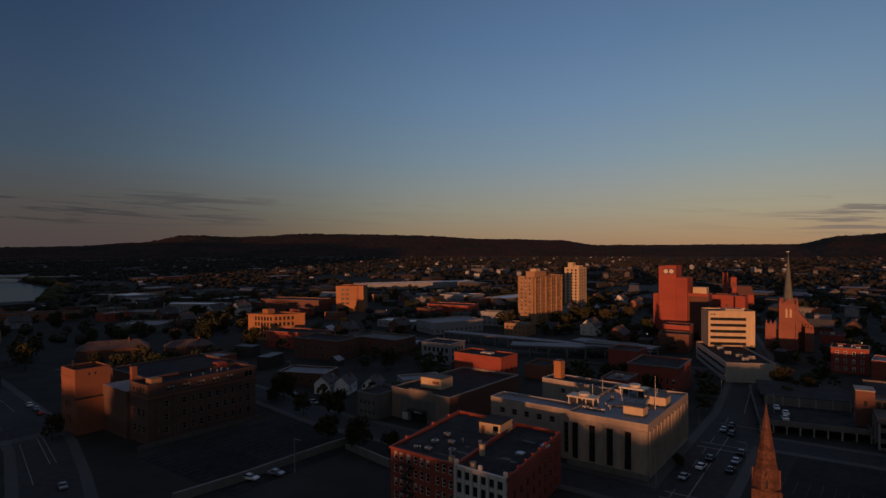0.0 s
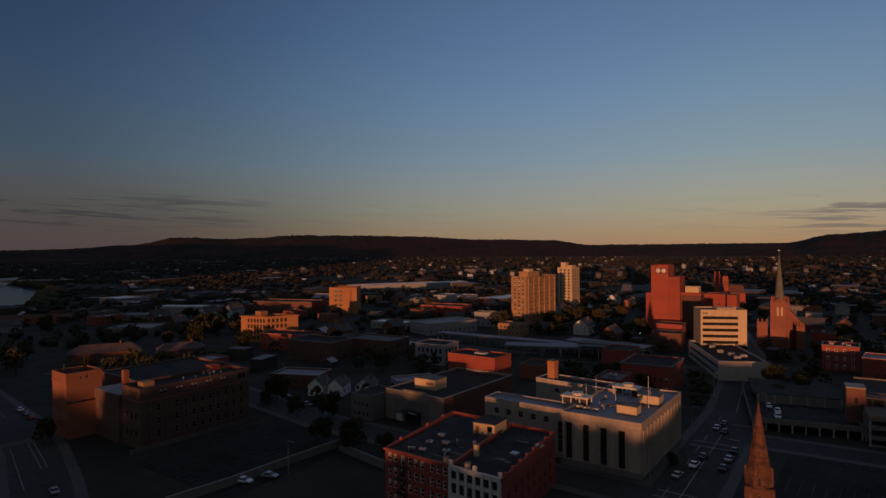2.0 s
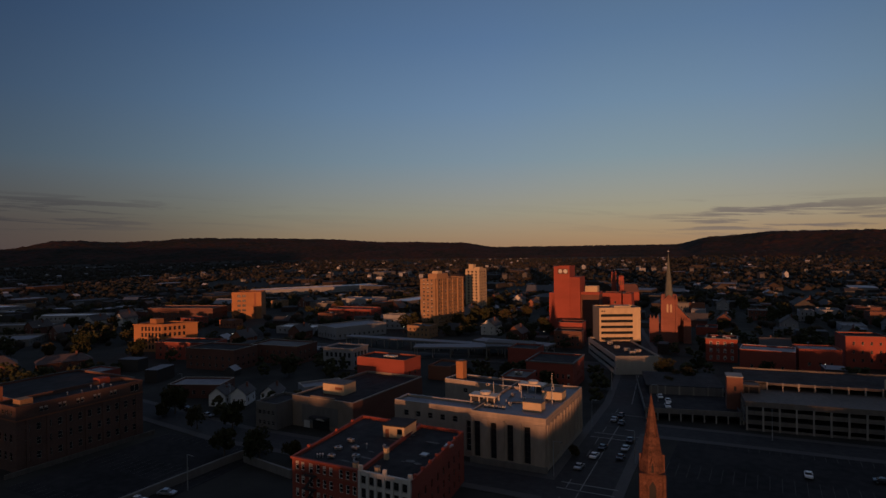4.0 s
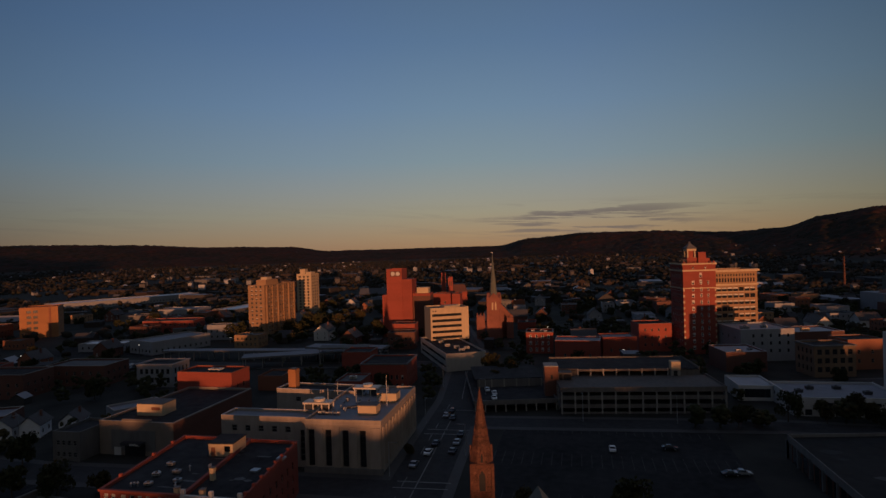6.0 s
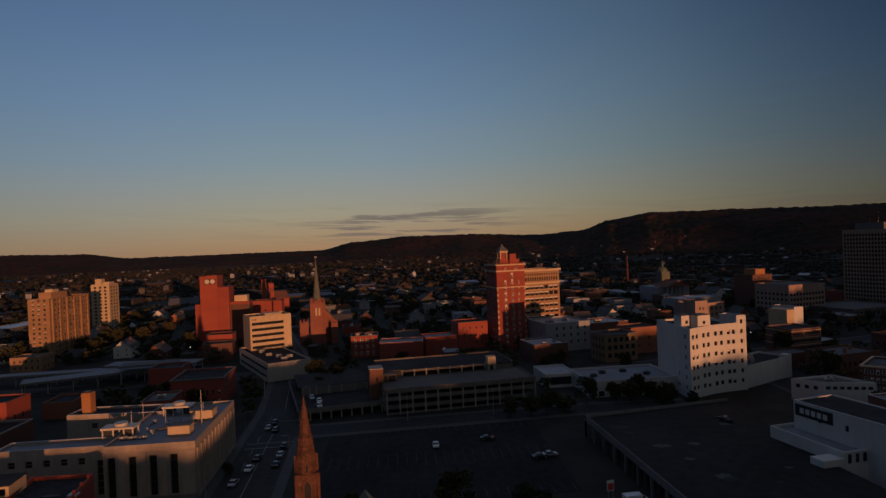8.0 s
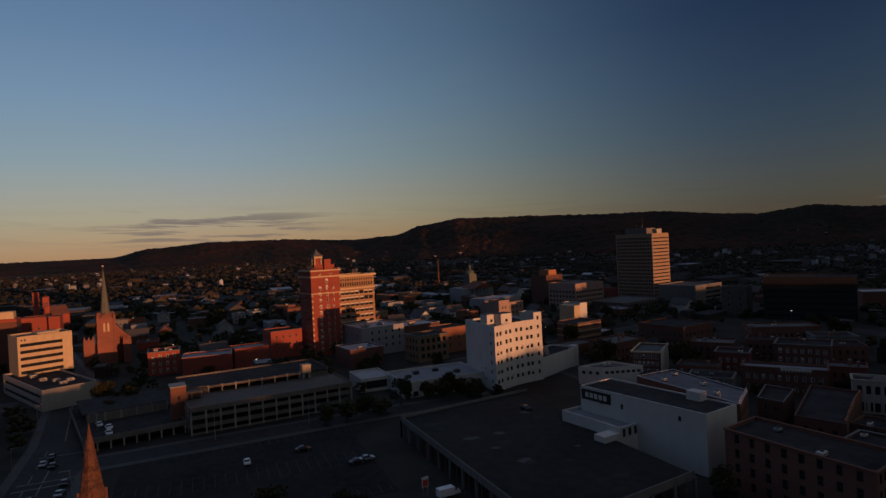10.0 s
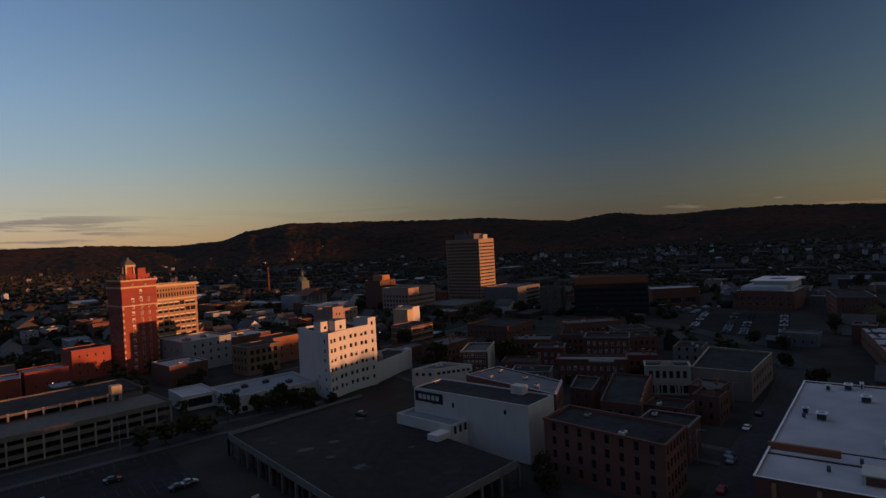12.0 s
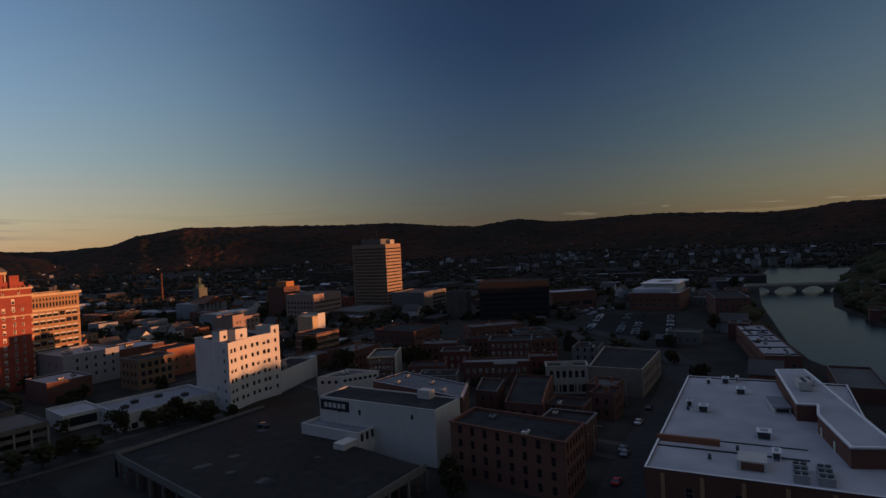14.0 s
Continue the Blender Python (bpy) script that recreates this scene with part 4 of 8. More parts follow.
def tree_kind(seed, h, r, leafy="leaf"):
    rg = random.Random(seed)
    bm = bmesh.new()
    bmesh.ops.create_cone(bm, cap_ends=True, segments=8, radius1=0.045 * h * 0.6, radius2=0.012 * h, depth=h * 0.7, matrix=Matrix.Translation((0, 0, h * 0.35)))
    lobes = []
    for k in range(9):
        a, up = rg.uniform(0, 6.28), rg.uniform(0.38, 0.92)
        rad = r * rg.uniform(0.25, 0.75) * (1.15 - abs(up - 0.6))
        c = Vector((math.cos(a) * rad, math.sin(a) * rad, h * up))
        lobes.append((c, r * rg.uniform(0.32, 0.55)))
        s = Vector((0, 0, h * rg.uniform(0.25, 0.5)))
        d = c - s
        m = Matrix.Translation((s + c) / 2) @ d.to_track_quat("Z", "Y").to_matrix().to_4x4()
        bmesh.ops.create_cone(bm, cap_ends=False, segments=5, radius1=0.016 * h, radius2=0.004 * h, depth=d.length, matrix=m)
    trunk = bm
    crown = bmesh.new()
    for c, q in lobes:
        for _ in range(95):
            v = Vector((rg.gauss(0, 1), rg.gauss(0, 1), rg.gauss(0, 0.8))).normalized() * q * rg.uniform(0.55, 1.1)
            s = rg.uniform(0.28, 0.6)
            t = Matrix.Translation(c + v) @ Euler((rg.uniform(0, 6), rg.uniform(0, 6), rg.uniform(0, 6))).to_matrix().to_4x4()
            quad(crown, *[t @ Vector(p) for p in ((-s, -s * 0.6, 0), (s, -s * 0.5, 0.12), (s * 0.8, s * 0.6, 0), (-s * 0.7, s * 0.5, -0.1))])
    root = thing("tree", 0, 0, 0, 0, "leafy street tree with a dark uneven crown" if leafy == "leaf" else "small tree with yellowing leaves", "tree", "trees of the town")
    part("trunk", trunk, "bark", root)
    part("crown", crown, leafy, root)
    return root


TREES_USED = set()


def tree(x, y, k, s=1.0, z=0.0):
    src = TREES[k % len(TREES)]
    if k % len(TREES) not in TREES_USED:
        TREES_USED.add(k % len(TREES))
        src.matrix_world = Matrix.LocRotScale((x, y, z), Euler((0, 0, k)), (s, s, s))
        return src
    ob = copy_thing(src, Matrix.Identity(4))
    ob.matrix_basis = Matrix.LocRotScale((x, y, z), Euler((0, 0, k * 1.7 + x)), (s, s, s))
    return ob


for seed, hh, rr, lf in ((1, 9, 4.2, "leaf"), (2, 7.5, 3.8, "leaf"), (3, 10.5, 4.4, "leaf"), (4, 6.0, 3.2, "leaf_gold")):
    TREES.append(tree_kind(seed, hh, rr, lf))


def street_lamp(x, y, rot):
    root = thing("street_lamp", x, y, 0.16, rot, "slim grey street lamp with a single arm", "street lamp", "street lamps")
    bm = bmesh.new()
    bmesh.ops.create_cone(bm, cap_ends=True, segments=8, radius1=0.12, radius2=0.07, depth=9.0, matrix=Matrix.Translation((0, 0, 4.5)))
    part("pole", bm, "metal", root)
    bm = bmesh.new()
    box(bm, 0, -0.05, 8.9, 2.2, 0.05, 9.0)
    part("arm", bm, "metal", root)
    bm = bmesh.new()
    box(bm, 1.7, -0.16, 8.78, 2.5, 0.16, 8.9, 0, 0.04)
    part("lantern", bm, "dark_metal", root)


# ---- the buildings ----
def post_office():
    s_win = [grid(4, 1, 1.8, 9.9, 1.7, 1, -0.6, 2.7, "tall")]
    e_win = [grid(11, 1, 1.3, 9.9, 1.7, 1, 1.5, 1.5, "tall")]
    b = building("federal_building", -52.3, 150.8, 21.5, 39.5, 2, 14.3, "limestone", "pale limestone federal building with tall window slots", corner="SE",
                 roof="blue_roof", faces={"S": s_win, "E": e_win}, depth=0.6, fm="dark_frame", trim="limestone", split=True, bands=[(13.0, 0.35, 0.12, "limestone")])
    # stone piers between the slots of the long side
    for k in range(12):
        y = 1.5 + k * (39.5 - 3.0) / 11
        block(b, "pier", 21.5, y - 0.45, 1.6, 21.85, y + 0.45, 12.4, "limestone")
    for k in range(5):
        x = (0.4, 4.25, 9.1, 13.95, 19.9)[k]
        wide = (0.3, 0.9, 0.9, 0.9, 1.4)[k]
        block(b, "pier", x - wide, -0.3, 1.6, x + wide, 0, 12.4, "limestone")
    block(b, "plinth", -0.25, -0.45, 0, 21.95, 0.0, 1.6, "concrete")
    w = building("federal_building_wing", -73.9, 153.2, 27, 7.5, 1, 13.8, "limestone", "lower limestone wing of a federal building with small square windows", corner="SE",
                 roof="blue_roof", faces={"S": [grid(5, 2, 1.7, 1.7, 5.2, 4.2, 2.0, 4.5), grid(1, 1, 1.8, 8.6, 1.7, 1, 23.6, 0.6, "tall")], "W": [grid(3, 2, 1.7, 1.7, 5.2, 4.2, 2)]}, depth=0.4, trim="white_roof")
    u = building("federal_building_rear_block", -99.5, 182.5, 28, 9, -3, 14.4, "limestone", "plain rear block of a federal building with a chimney",
                 roof="tar_roof", faces={"S": [grid(3, 1, 1.8, 1.5, 10.4, 1, 5)]}, trim="white_roof")
    bm = bmesh.new()
    box(bm, 3.0, 2.5, 13.4, 5.7, 5.2, 20.2, 0, 0.06)
    box(bm, 2.85, 2.35, 19.4, 5.85, 5.35, 19.7)
    part("chimney", bm, "orange_brick", u, "orange brick chimney stack")
    bm = bmesh.new()
    box(bm, 3.5, 3.0, 20.2, 5.2, 4.7, 20.6)
    part("chimney_cap", bm, "dark_metal", u)
    z = 13.6
    # roof houses and cooling frames
    def hut(x, y, w, d, h, label):
        t = thing("roof_hut", x, y, z, 2, label, "roof hut", "roof huts")
        bm = bmesh.new()
        box(bm, 0, 0, 0, w, d, h, 0, 0.05)
        part("wall", bm, "cream", t)
        bm = bmesh.new()
        box(bm, -0.15, -0.15, h, w + 0.15, d + 0.15, h + 0.18)
        part("roof", bm, "grey_roof", t)
        return t
    hut(-61.5, 158.0, 5.4, 4.0, 2.6, "cream plant hut on the flat roof")
    hut(-60.5, 171.5, 6.0, 5.0, 2.8, "cream plant hut behind an aerial mast on the roof")
    for x, y in ((-78.5, 159.5), (-70.5, 178.5)):
        t = thing("cooling_tower", x, y, z, 2, "weathered cooling tower frame on the flat roof", "cooling tower", "cooling towers")
        for px in (0, 2.6, 5.2, 7.4):
            for py in (0, 3.6):
                block(t, "leg", px, py, 0, px + 0.3, py + 0.3, 2.2, "unit")
        bm = bmesh.new()
        box(bm, -0.3, -0.3, 2.2, 8.0, 4.2, 2.7)
        part("deck", bm, "unit", t)
        bm = bmesh.new()
        box(bm, 0.4, 0.5, 0.6, 2.4, 3.4, 2.0)
        part("tank", bm, "dark_metal", t)
        block(t, "tank", 4.8, 0.5, 0.3, 7.2, 3.4, 1.9, "dark_metal")
        bm = bmesh.new()
        bmesh.ops.create_cone(bm, cap_ends=True, segments=18, radius1=1.5, radius2=1.7, depth=0.8, matrix=Matrix.Translation((4.0, 2.0, 3.1)))
        part("fan_ring", bm, "unit", t)
    m = thing("aerial_mast", -56.0, 167.5, z, 0, "thin white aerial mast with a dish on a roof", "mast")
    bm = bmesh.new()
    bmesh.ops.create_cone(bm, cap_ends=True, segments=8, radius1=0.12, radius2=0.05, depth=9.5, matrix=Matrix.Translation((0, 0, 4.75)))
    part("pole", bm, "white_paint", m)
    bm = bmesh.new()
    bmesh.ops.create_cone(bm, cap_ends=True, segments=18, radius1=1.4, radius2=0.3, depth=0.5, matrix=Matrix.Translation((-2.6, 0.4, 1.9)) @ Matrix.Rotation(-1.2, 4, "Y"))
    part("dish", bm, "white_paint", m)
    for x, y in ((-66, 160), (-69, 164), (-64, 166), (-57.5, 178), (-66, 172), (-62, 184)):
        vent_pipe(x, y, z, 0.9)
    rg = random.Random(61)
    for k in range(10):                 # coil units in rows and single boxes
        x, y = (-72.5 + 1.1 * k, 157.2 + 0.06 * k) if k < 6 else (rg.uniform(-72, -57), rg.uniform(162, 186))
        rooftop_unit(x, y, z, 2, 0.85, 0.8, rg.uniform(0.7, 1.2), "small weathered coil unit on the flat roof", rg.choice(("unit", "metal")))
    for x, y, hh in ((-72.6, 163.2, 6.0), (-75.0, 176.0, 5.0), (-66.5, 170.0, 4.0), (-57.2, 172.6, 5.0)):
        q = thing("whip_aerial", x, y, z, 0, "thin pale whip aerial on a flat roof", "aerial", "whip aerials")
        block(q, "rod", -0.05, -0.05, 0, 0.05, 0.05, hh, "white_paint")
        block(q, "foot", -0.25, -0.25, 0, 0.25, 0.25, 0.12, "dark_metal")
    for x, y, l, turn_by in ((-66, 164, 9, 25), (-70, 168, 6, 92), (-60, 165, 7, 60), (-64, 178, 8, 2)):
        q = thing("pipe_run", x, y, z, turn_by, "dark pipe run on low stands across the roof", "pipe", "pipe runs")
        block(q, "pipe", 0, -0.12, 0.35, l, 0.12, 0.6, "dark_metal")
        for k in range(3):
            block(q, "stand", 0.2 + k * (l - 0.6) / 2, -0.2, 0, 0.4 + k * (l - 0.6) / 2, 0.2, 0.36, "metal")
    for x, y, l in ((-68, 163, 7), (-63, 168, 8)):
        t = obj_from("roof_duct", (lambda b: (box(b, 0, 0, 0.3, l, 0.6, 0.9), b)[1])(bmesh.new()), ["dark_metal"])
        t.matrix_world = pose(x, y, z - 0.28, 0, 0, 40)
        tagged(t, "dark sheet metal duct along the roof", "duct")


post_office()


def corner_block():
    g = lambda c, m=0.8: [grid(c, 4, 1.1, 1.9, 1.2, 3.05, m, m, "sash", 0.25)]
    b = thing("red_corner_building", -95.6, 102.4, 0, 0, "four-storey red brick block with a tarred roof", "building")
    shell(b, [(0, 0), (18.8, 0), (13.6, 34), (-5.2, 34)], 13.0, "red_brick", "tar_roof", {0: [grid(2, 4, 1.0, 1.9, 1.2, 3.05, 0.62, 14.88, "sash", 0.3), grid(1, 4, 1.2, 2.3, 0.8, 3.05, 4.6, 12.6, "blind", 1.0), grid(3, 4, 1.0, 1.9, 1.2, 3.05, 6.55, 6.85, "sash", 0.2), grid(3, 4, 1.0, 1.9, 1.2, 3.05, 12.9, 0.5, "sash", 0.2)], 3: g(9)}, trim="red_brick", cornice=0.25, fm="white_frame", bands=[(10.0, 0.15, 0.06, "brown_brick")], split=True)
    w = thing("white_fronted_building", -76.8, 102.4, 0, 0, "red brick building with a white painted street front", "building")
    shell(w, [(0, 0), (13.0, 0), (7.6, 34), (-5.2, 34)], 12.9, "red_brick", "tar_roof", {1: [grid(8, 3, 1.1, 1.8, 1.2, 3.05, 2.0, 2.0, "sash", 0.1)]}, trim="red_brick")
    TAKEN.append((-80, 119, 26))
    # the white front, with tall windows between pilasters
    f = w
    for i, (z0, z1) in enumerate(((0, 1.2), (3.2, 4.3), (6.3, 7.4), (9.6, 10.4), (12.2, 13.2))):
        block(f, "spandrel", 0.0, -0.48, z0, 13.0, -0.01, z1, "white_paint")
    for k in range(7):
        x = 0.35 + k * 12.3 / 6
        block(f, "pilaster", x - 0.35, -0.62, 0, x + 0.35, -0.02, 13.1, "white_paint")
        if k < 6:
            for r in range(4):
                p = new("window", pane_mesh(1.35, 2.0, "sash", "dark_frame"))
                p.parent = f
                p.matrix_basis = pose(x + 12.3 / 12, -0.2, 2.2 + 3.1 * r, 0, 0, 0)
    for k in range(0, 7, 3):
        x = 0.35 + k * 12.3 / 6
        block(f, "pier_cap", x - 0.4, -0.3, 13.2, x + 0.4, 0.25, 14.2, "white_paint")
    for r in range(3):                  # iron fire escape before the narrow doors
        z = 3.6 + 3.05 * r
        block(b, "escape_landing", 3.6, -1.15, z, 7.2, -0.02, z + 0.09, "dark_metal")
        block(b, "escape_rail", 3.6, -1.15, z + 0.85, 7.2, -1.09, z + 0.93, "dark_metal")
        for k in range(7):
            block(b, "escape_baluster", 3.62 + k * 0.585, -1.14, z + 0.09, 3.67 + k * 0.585, -1.1, z + 0.85, "dark_metal")
        bm = bmesh.new()
        quad(bm, (4.0, -1.0, z - 2.96), (4.5, -1.0, z - 2.96), (6.9, -1.0, z), (6.4, -1.0, z))
        quad(bm, (4.0, -0.4, z - 2.96), (4.5, -0.4, z - 2.96), (6.9, -0.4, z), (6.4, -0.4, z))
        part("escape_stair", bm, "dark_metal", b)
    for k in range(8):                  # stubby brick piers along the parapet
        u = 2.0 + k * 4.2
        if k in (1, 4, 6):
            block(b, "parapet_pier", -5.2 * u / 34 - 0.05, u, 13.1, -5.2 * u / 34 + 0.55, u + 0.6, 13.75, "red_brick")
        block(w, "parapet_pier", 13.0 - 5.4 * u / 34 - 0.55, u, 12.9, 13.05 - 5.4 * u / 34, u + 0.6, 13.5, "red_brick")
    # rooftop: stair hut, chimneys, hatches, vents
    t = thing("stair_hut", -86.2, 125.0, 12.3, 6, "cream stair hut with a door on the tarred roof", "roof hut")
    bm = bmesh.new()
    box(bm, 0, 0, 0, 6.0, 7.0, 2.9, 0, 0.04)
    part("wall", bm, "cream", t)
    block(t, "roof", -0.2, -0.2, 2.9, 6.2, 7.2, 3.1, "tar_roof")
    block(t, "window", 4.0, -0.05, 1.1, 5.4, 0.02, 2.4, "glass")
    block(t, "door", 0.7, -0.06, 0.0, 1.7, 0.02, 2.1, "brown_brick")
    for x, y, h in ((-76.4, 112.0, 2.6), (-73.0, 103.6, 1.6), (-78.4, 103.2, 1.8)):
        c = thing("chimney", x, y, 12.3, 0, "square cream chimney on a flat roof", "chimney", "chimneys")
        block(c, "shaft", -0.45, -0.45, 0, 0.45, 0.45, h, "cream")
        block(c, "cap", -0.55, -0.55, h, 0.55, 0.55, h + 0.15, "concrete")
    rg = random.Random(4)
    for _ in range(9):
        vent_pipe(rg.uniform(-93.5, -79.5), rg.uniform(105, 120), 12.3, rg.uniform(0.5, 1.2), 0.16)
    for x, y in ((-90, 112), (-88, 107), (-86.5, 114), (-83, 109.5), (-91, 118)):
        rooftop_unit(x, y, 12.3, rg.uniform(0, 20), 1.6, 1.1, 0.9, "small weathered condenser on a tarred roof", "metal")
    for k in range(12):                 # reflections painted as pale patches, and seams, on the tarred roof
        u, v = rg.uniform(-92, -80), rg.uniform(106, 130)
        if k > 7:
            u, v = rg.uniform(-75, -67), rg.uniform(105, 130)
        bm = bmesh.new()
        wide, deep = rg.uniform(0.5, 2.4), rg.uniform(0.3, 1.0)
        bm.faces.new([bm.verts.new((u + 95.6 + wide * math.cos(a) * rg.uniform(0.5, 1.2), v - 102.4 + deep * math.sin(a) * rg.uniform(0.5, 1.2), 12.306 + 0.002 * k)) for a in [2 * math.pi * i / 9 for i in range(9)]])
        part("roof_patch", bm, "grey_roof", b)
    for x, y in ((-70, 118), (-68, 126)):
        h = obj_from("roof_hatch", (lambda b: (box(b, -0.9, -0.9, 0, 0.9, 0.9, 0.5, 0, 0.05), b)[1])(bmesh.new()), ["metal"])
        h.location = (x, y, 12.2)
        tagged(h, "square metal roof hatch on a tarred roof", "roof hatch")


corner_block()


def theatre():
    b = building("theatre", -118.2, 154.5, 25.5, 43.5, 0, 10.2, "brown_render", "plain grey-brown theatre hall with a tarred roof", corner="SE", roof="tar_roof", trim="pale_concrete",
                 wall_label="grey-brown rendered wall")
    block(b, "gable_step", 8, -0.05, 10.2, 18, 0.6, 10.9, "brown_render")
    block(b, "side_wall", 25.5, 0.3, 0, 25.72, 43.5, 9.9, "umber_brick", "plain red-brown brick side wall")
    block(b, "front_panel", 4.2, -0.12, 1.5, 19.5, 0.0, 7.6, "concrete", "grey rendered front panel")
    block(b, "entrance", 9.0, -0.2, 0.0, 16.0, -0.12, 3.6, "black_panel")
    block(b, "marquee", 9.0, -2.2, 3.6, 16.0, -0.12, 4.4, "dark_metal")
    for k in range(3):
        block(b, "sign_bar", 12.2, -2.26, 3.68 + k * 0.22, 15.6 - k * 0.5, -2.2, 3.8 + k * 0.22, "white_paint")
    block(b, "door", 5.2, -0.2, 0.0, 7.6, -0.12, 2.4, "white_paint")
    building("theatre_annex", -144.2, 147.5, 9.5, 14, 0, 8.6, "concrete", "low grey annex beside a theatre hall", corner="SE", faces={"S": [grid(4, 2, 1.2, 1.4, 1.2, 3.4, 0.8)]})
    t = thing("roof_bulkhead", -137.5, 163.0, 9.5, 2, "cream rendered bulkhead on the theatre roof", "roof hut")
    block(t, "wall", 0, 0, 0, 9.0, 7.0, 3.6, "cream", "", 0.05)
    block(t, "roof", -0.1, -0.1, 3.6, 9.1, 7.1, 3.75, "grey_roof")
    block(t, "window", 5.2, -0.06, 1.8, 8.2, 0.02, 2.7, "brown_brick")
    r = building("fly_tower", -126.4, 198.6, 22.9, 12.4, 0, 15.6, "red_brick", "red brick fly tower behind the theatre roof", corner="SE", trim="brown_brick", faces={"E": [grid(2, 2, 1.0, 1.8, 4, 5, 2)]})
    rooftop_unit(-137, 205, 14.9, 0, 5, 3, 1.0, "low pale skylight box on the roof", "white_paint")


theatre()
building("grey_office", -198.2, 235.6, 17.6, 14, 5, 10.4, "grey_paint", "grey painted three-storey office with arched windows", faces={"S": [grid(6, 2, 1.5, 2.3, 2.0, 3.9, 1.0)], "E": [grid(4, 2, 1.5, 2.3, 2.0, 3.9, 1)]}, fm="dark_frame", trim="grey_paint", cornice=0.3)
building("red_row_building", -71.8, 242.0, 20, 22, 4, 11.2, "red_brick", "red brick row with a dark shaded shopfront", corner="SE",
         faces={"S": [grid(8, 2, 1.0, 1.9, 1.0, 3.6, 0.8, 0.8, "sash", 0.3)], "E": [grid(7, 2, 1.0, 1.9, 1.0, 3.6, 0.8)]}, cornice=0.3)
building("small_red_building", -98, 270, 14, 14, 4, 11.0, "red_brick", "low red brick building beside a flat canopy", corner="SE", faces={"E": [grid(4, 2, 1, 1.8, 2, 4)]})


def apartments():
    g = dict(faces={"S": [grid(3, 12, 1.6, 1.5, 2.4, 2.9, 1.4, 1.4, "sash", 0.4)], "E": [grid(13, 12, 1.5, 1.5, 2.4, 2.9, 1.5, 1.5, "sash", 0.3)]})
    b = building("apartment_tower", -219.5, 389.0, 13.5, 42, -4, 36.2, "tan_brick", "tan brick apartment tower with rows of small windows", corner="SE", trim="tan_brick", **g)
    for k in range(6):
        y = 2.0 + k * 7.4
        block(b, "pier", 13.5, y, 1.0, 14.3, y + 1.2, 35.6, "tan_brick")
    block(b, "penthouse", 3, 6, 35.4, 11, 22, 39.8, "tan_brick")
    block(b, "lift_housing", 5, 9, 39.8, 10, 15, 41.6, "cream")
    b = building("second_apartment_tower", -241, 512.0, 14.5, 16.5, 0, 38.5, "cream", "cream apartment tower with columns of square windows", corner="SE", trim="cream",
                 faces={"S": [grid(3, 13, 1.9, 1.6, 1.6, 2.8, 1.2, 1.2)], "E": [grid(3, 13, 1.9, 1.6, 1.6, 2.8, 1.5, 1.5)]}, fm="dark_frame", parapet=0.8)
    block(b, "lift_housing", 1, 5, 37.7, 6, 11, 43.0, "cream")
    block(b, "penthouse", 7.5, 4, 37.7, 13, 12, 40.3, "cream")


apartments()


def red_tower():
    b = building("red_brick_tower", -126.5, 385, 10.5, 16, 4, 46.0, "red_brick", "tall red brick tower with a pair of pale roundels", faces={}, trim="red_brick")
    block(b, "recess", 2.6, -0.06, 41.0, 9.6, 0.0, 44.6, "dark_brick")
    for k in range(2):
        bm = bmesh.new()
        bmesh.ops.create_cone(bm, cap_ends=True, segments=20, radius1=1.35, radius2=1.35, depth=0.2, matrix=Matrix.Translation((4.4 + 3.4 * k, -0.12, 42.8)) @ Matrix.Rotation(math.pi / 2, 4, "X"))
        part("roundel", bm, "white_paint", b)
    block(b, "shoulder", 10.5, 0.5, 0, 17.2, 16, 39.0, "red_brick")
    block(b, "wing", -3.8, 2.0, 0, 0, 14, 28.5, "red_brick")
    block(b, "low_wing", 17.2, 3.0, 0, 29, 15, 27.5, "dark_brick")
    block(b, "cornice", 17.2, 2.8, 27.5, 29.2, 15, 29.2, "red_brick")
    block(b, "penthouse", 19.5, 5, 29.2, 27.5, 12, 33.0, "cream")
    f = building("red_brick_hall", -116, 360, 15, 12, 4, 12.5, "red_brick", "red brick hall in front of a tall tower", faces={"S": [grid(5, 3, 1.2, 1.8, 2, 4.5, 1)]})
    building("red_brick_shop", -112, 340, 16, 12, 8, 10.0, "dark_brick", "dark red brick shop building", faces={"S": [grid(5, 2, 1.3, 1.7, 1.5, 3.8, 1)]})
    building("distant_red_block", -106, 432, 13, 14, 4, 25.5, "red_brick", "flat-topped red brick block lit by the sun", faces={"S": [grid(2, 3, 1.2, 1.8, 8, 5, 2)]})
    building("distant_red_annex", -92, 433, 6, 14, 4, 25.2, "red_brick", "narrow red brick block lit by the sun")


red_tower()


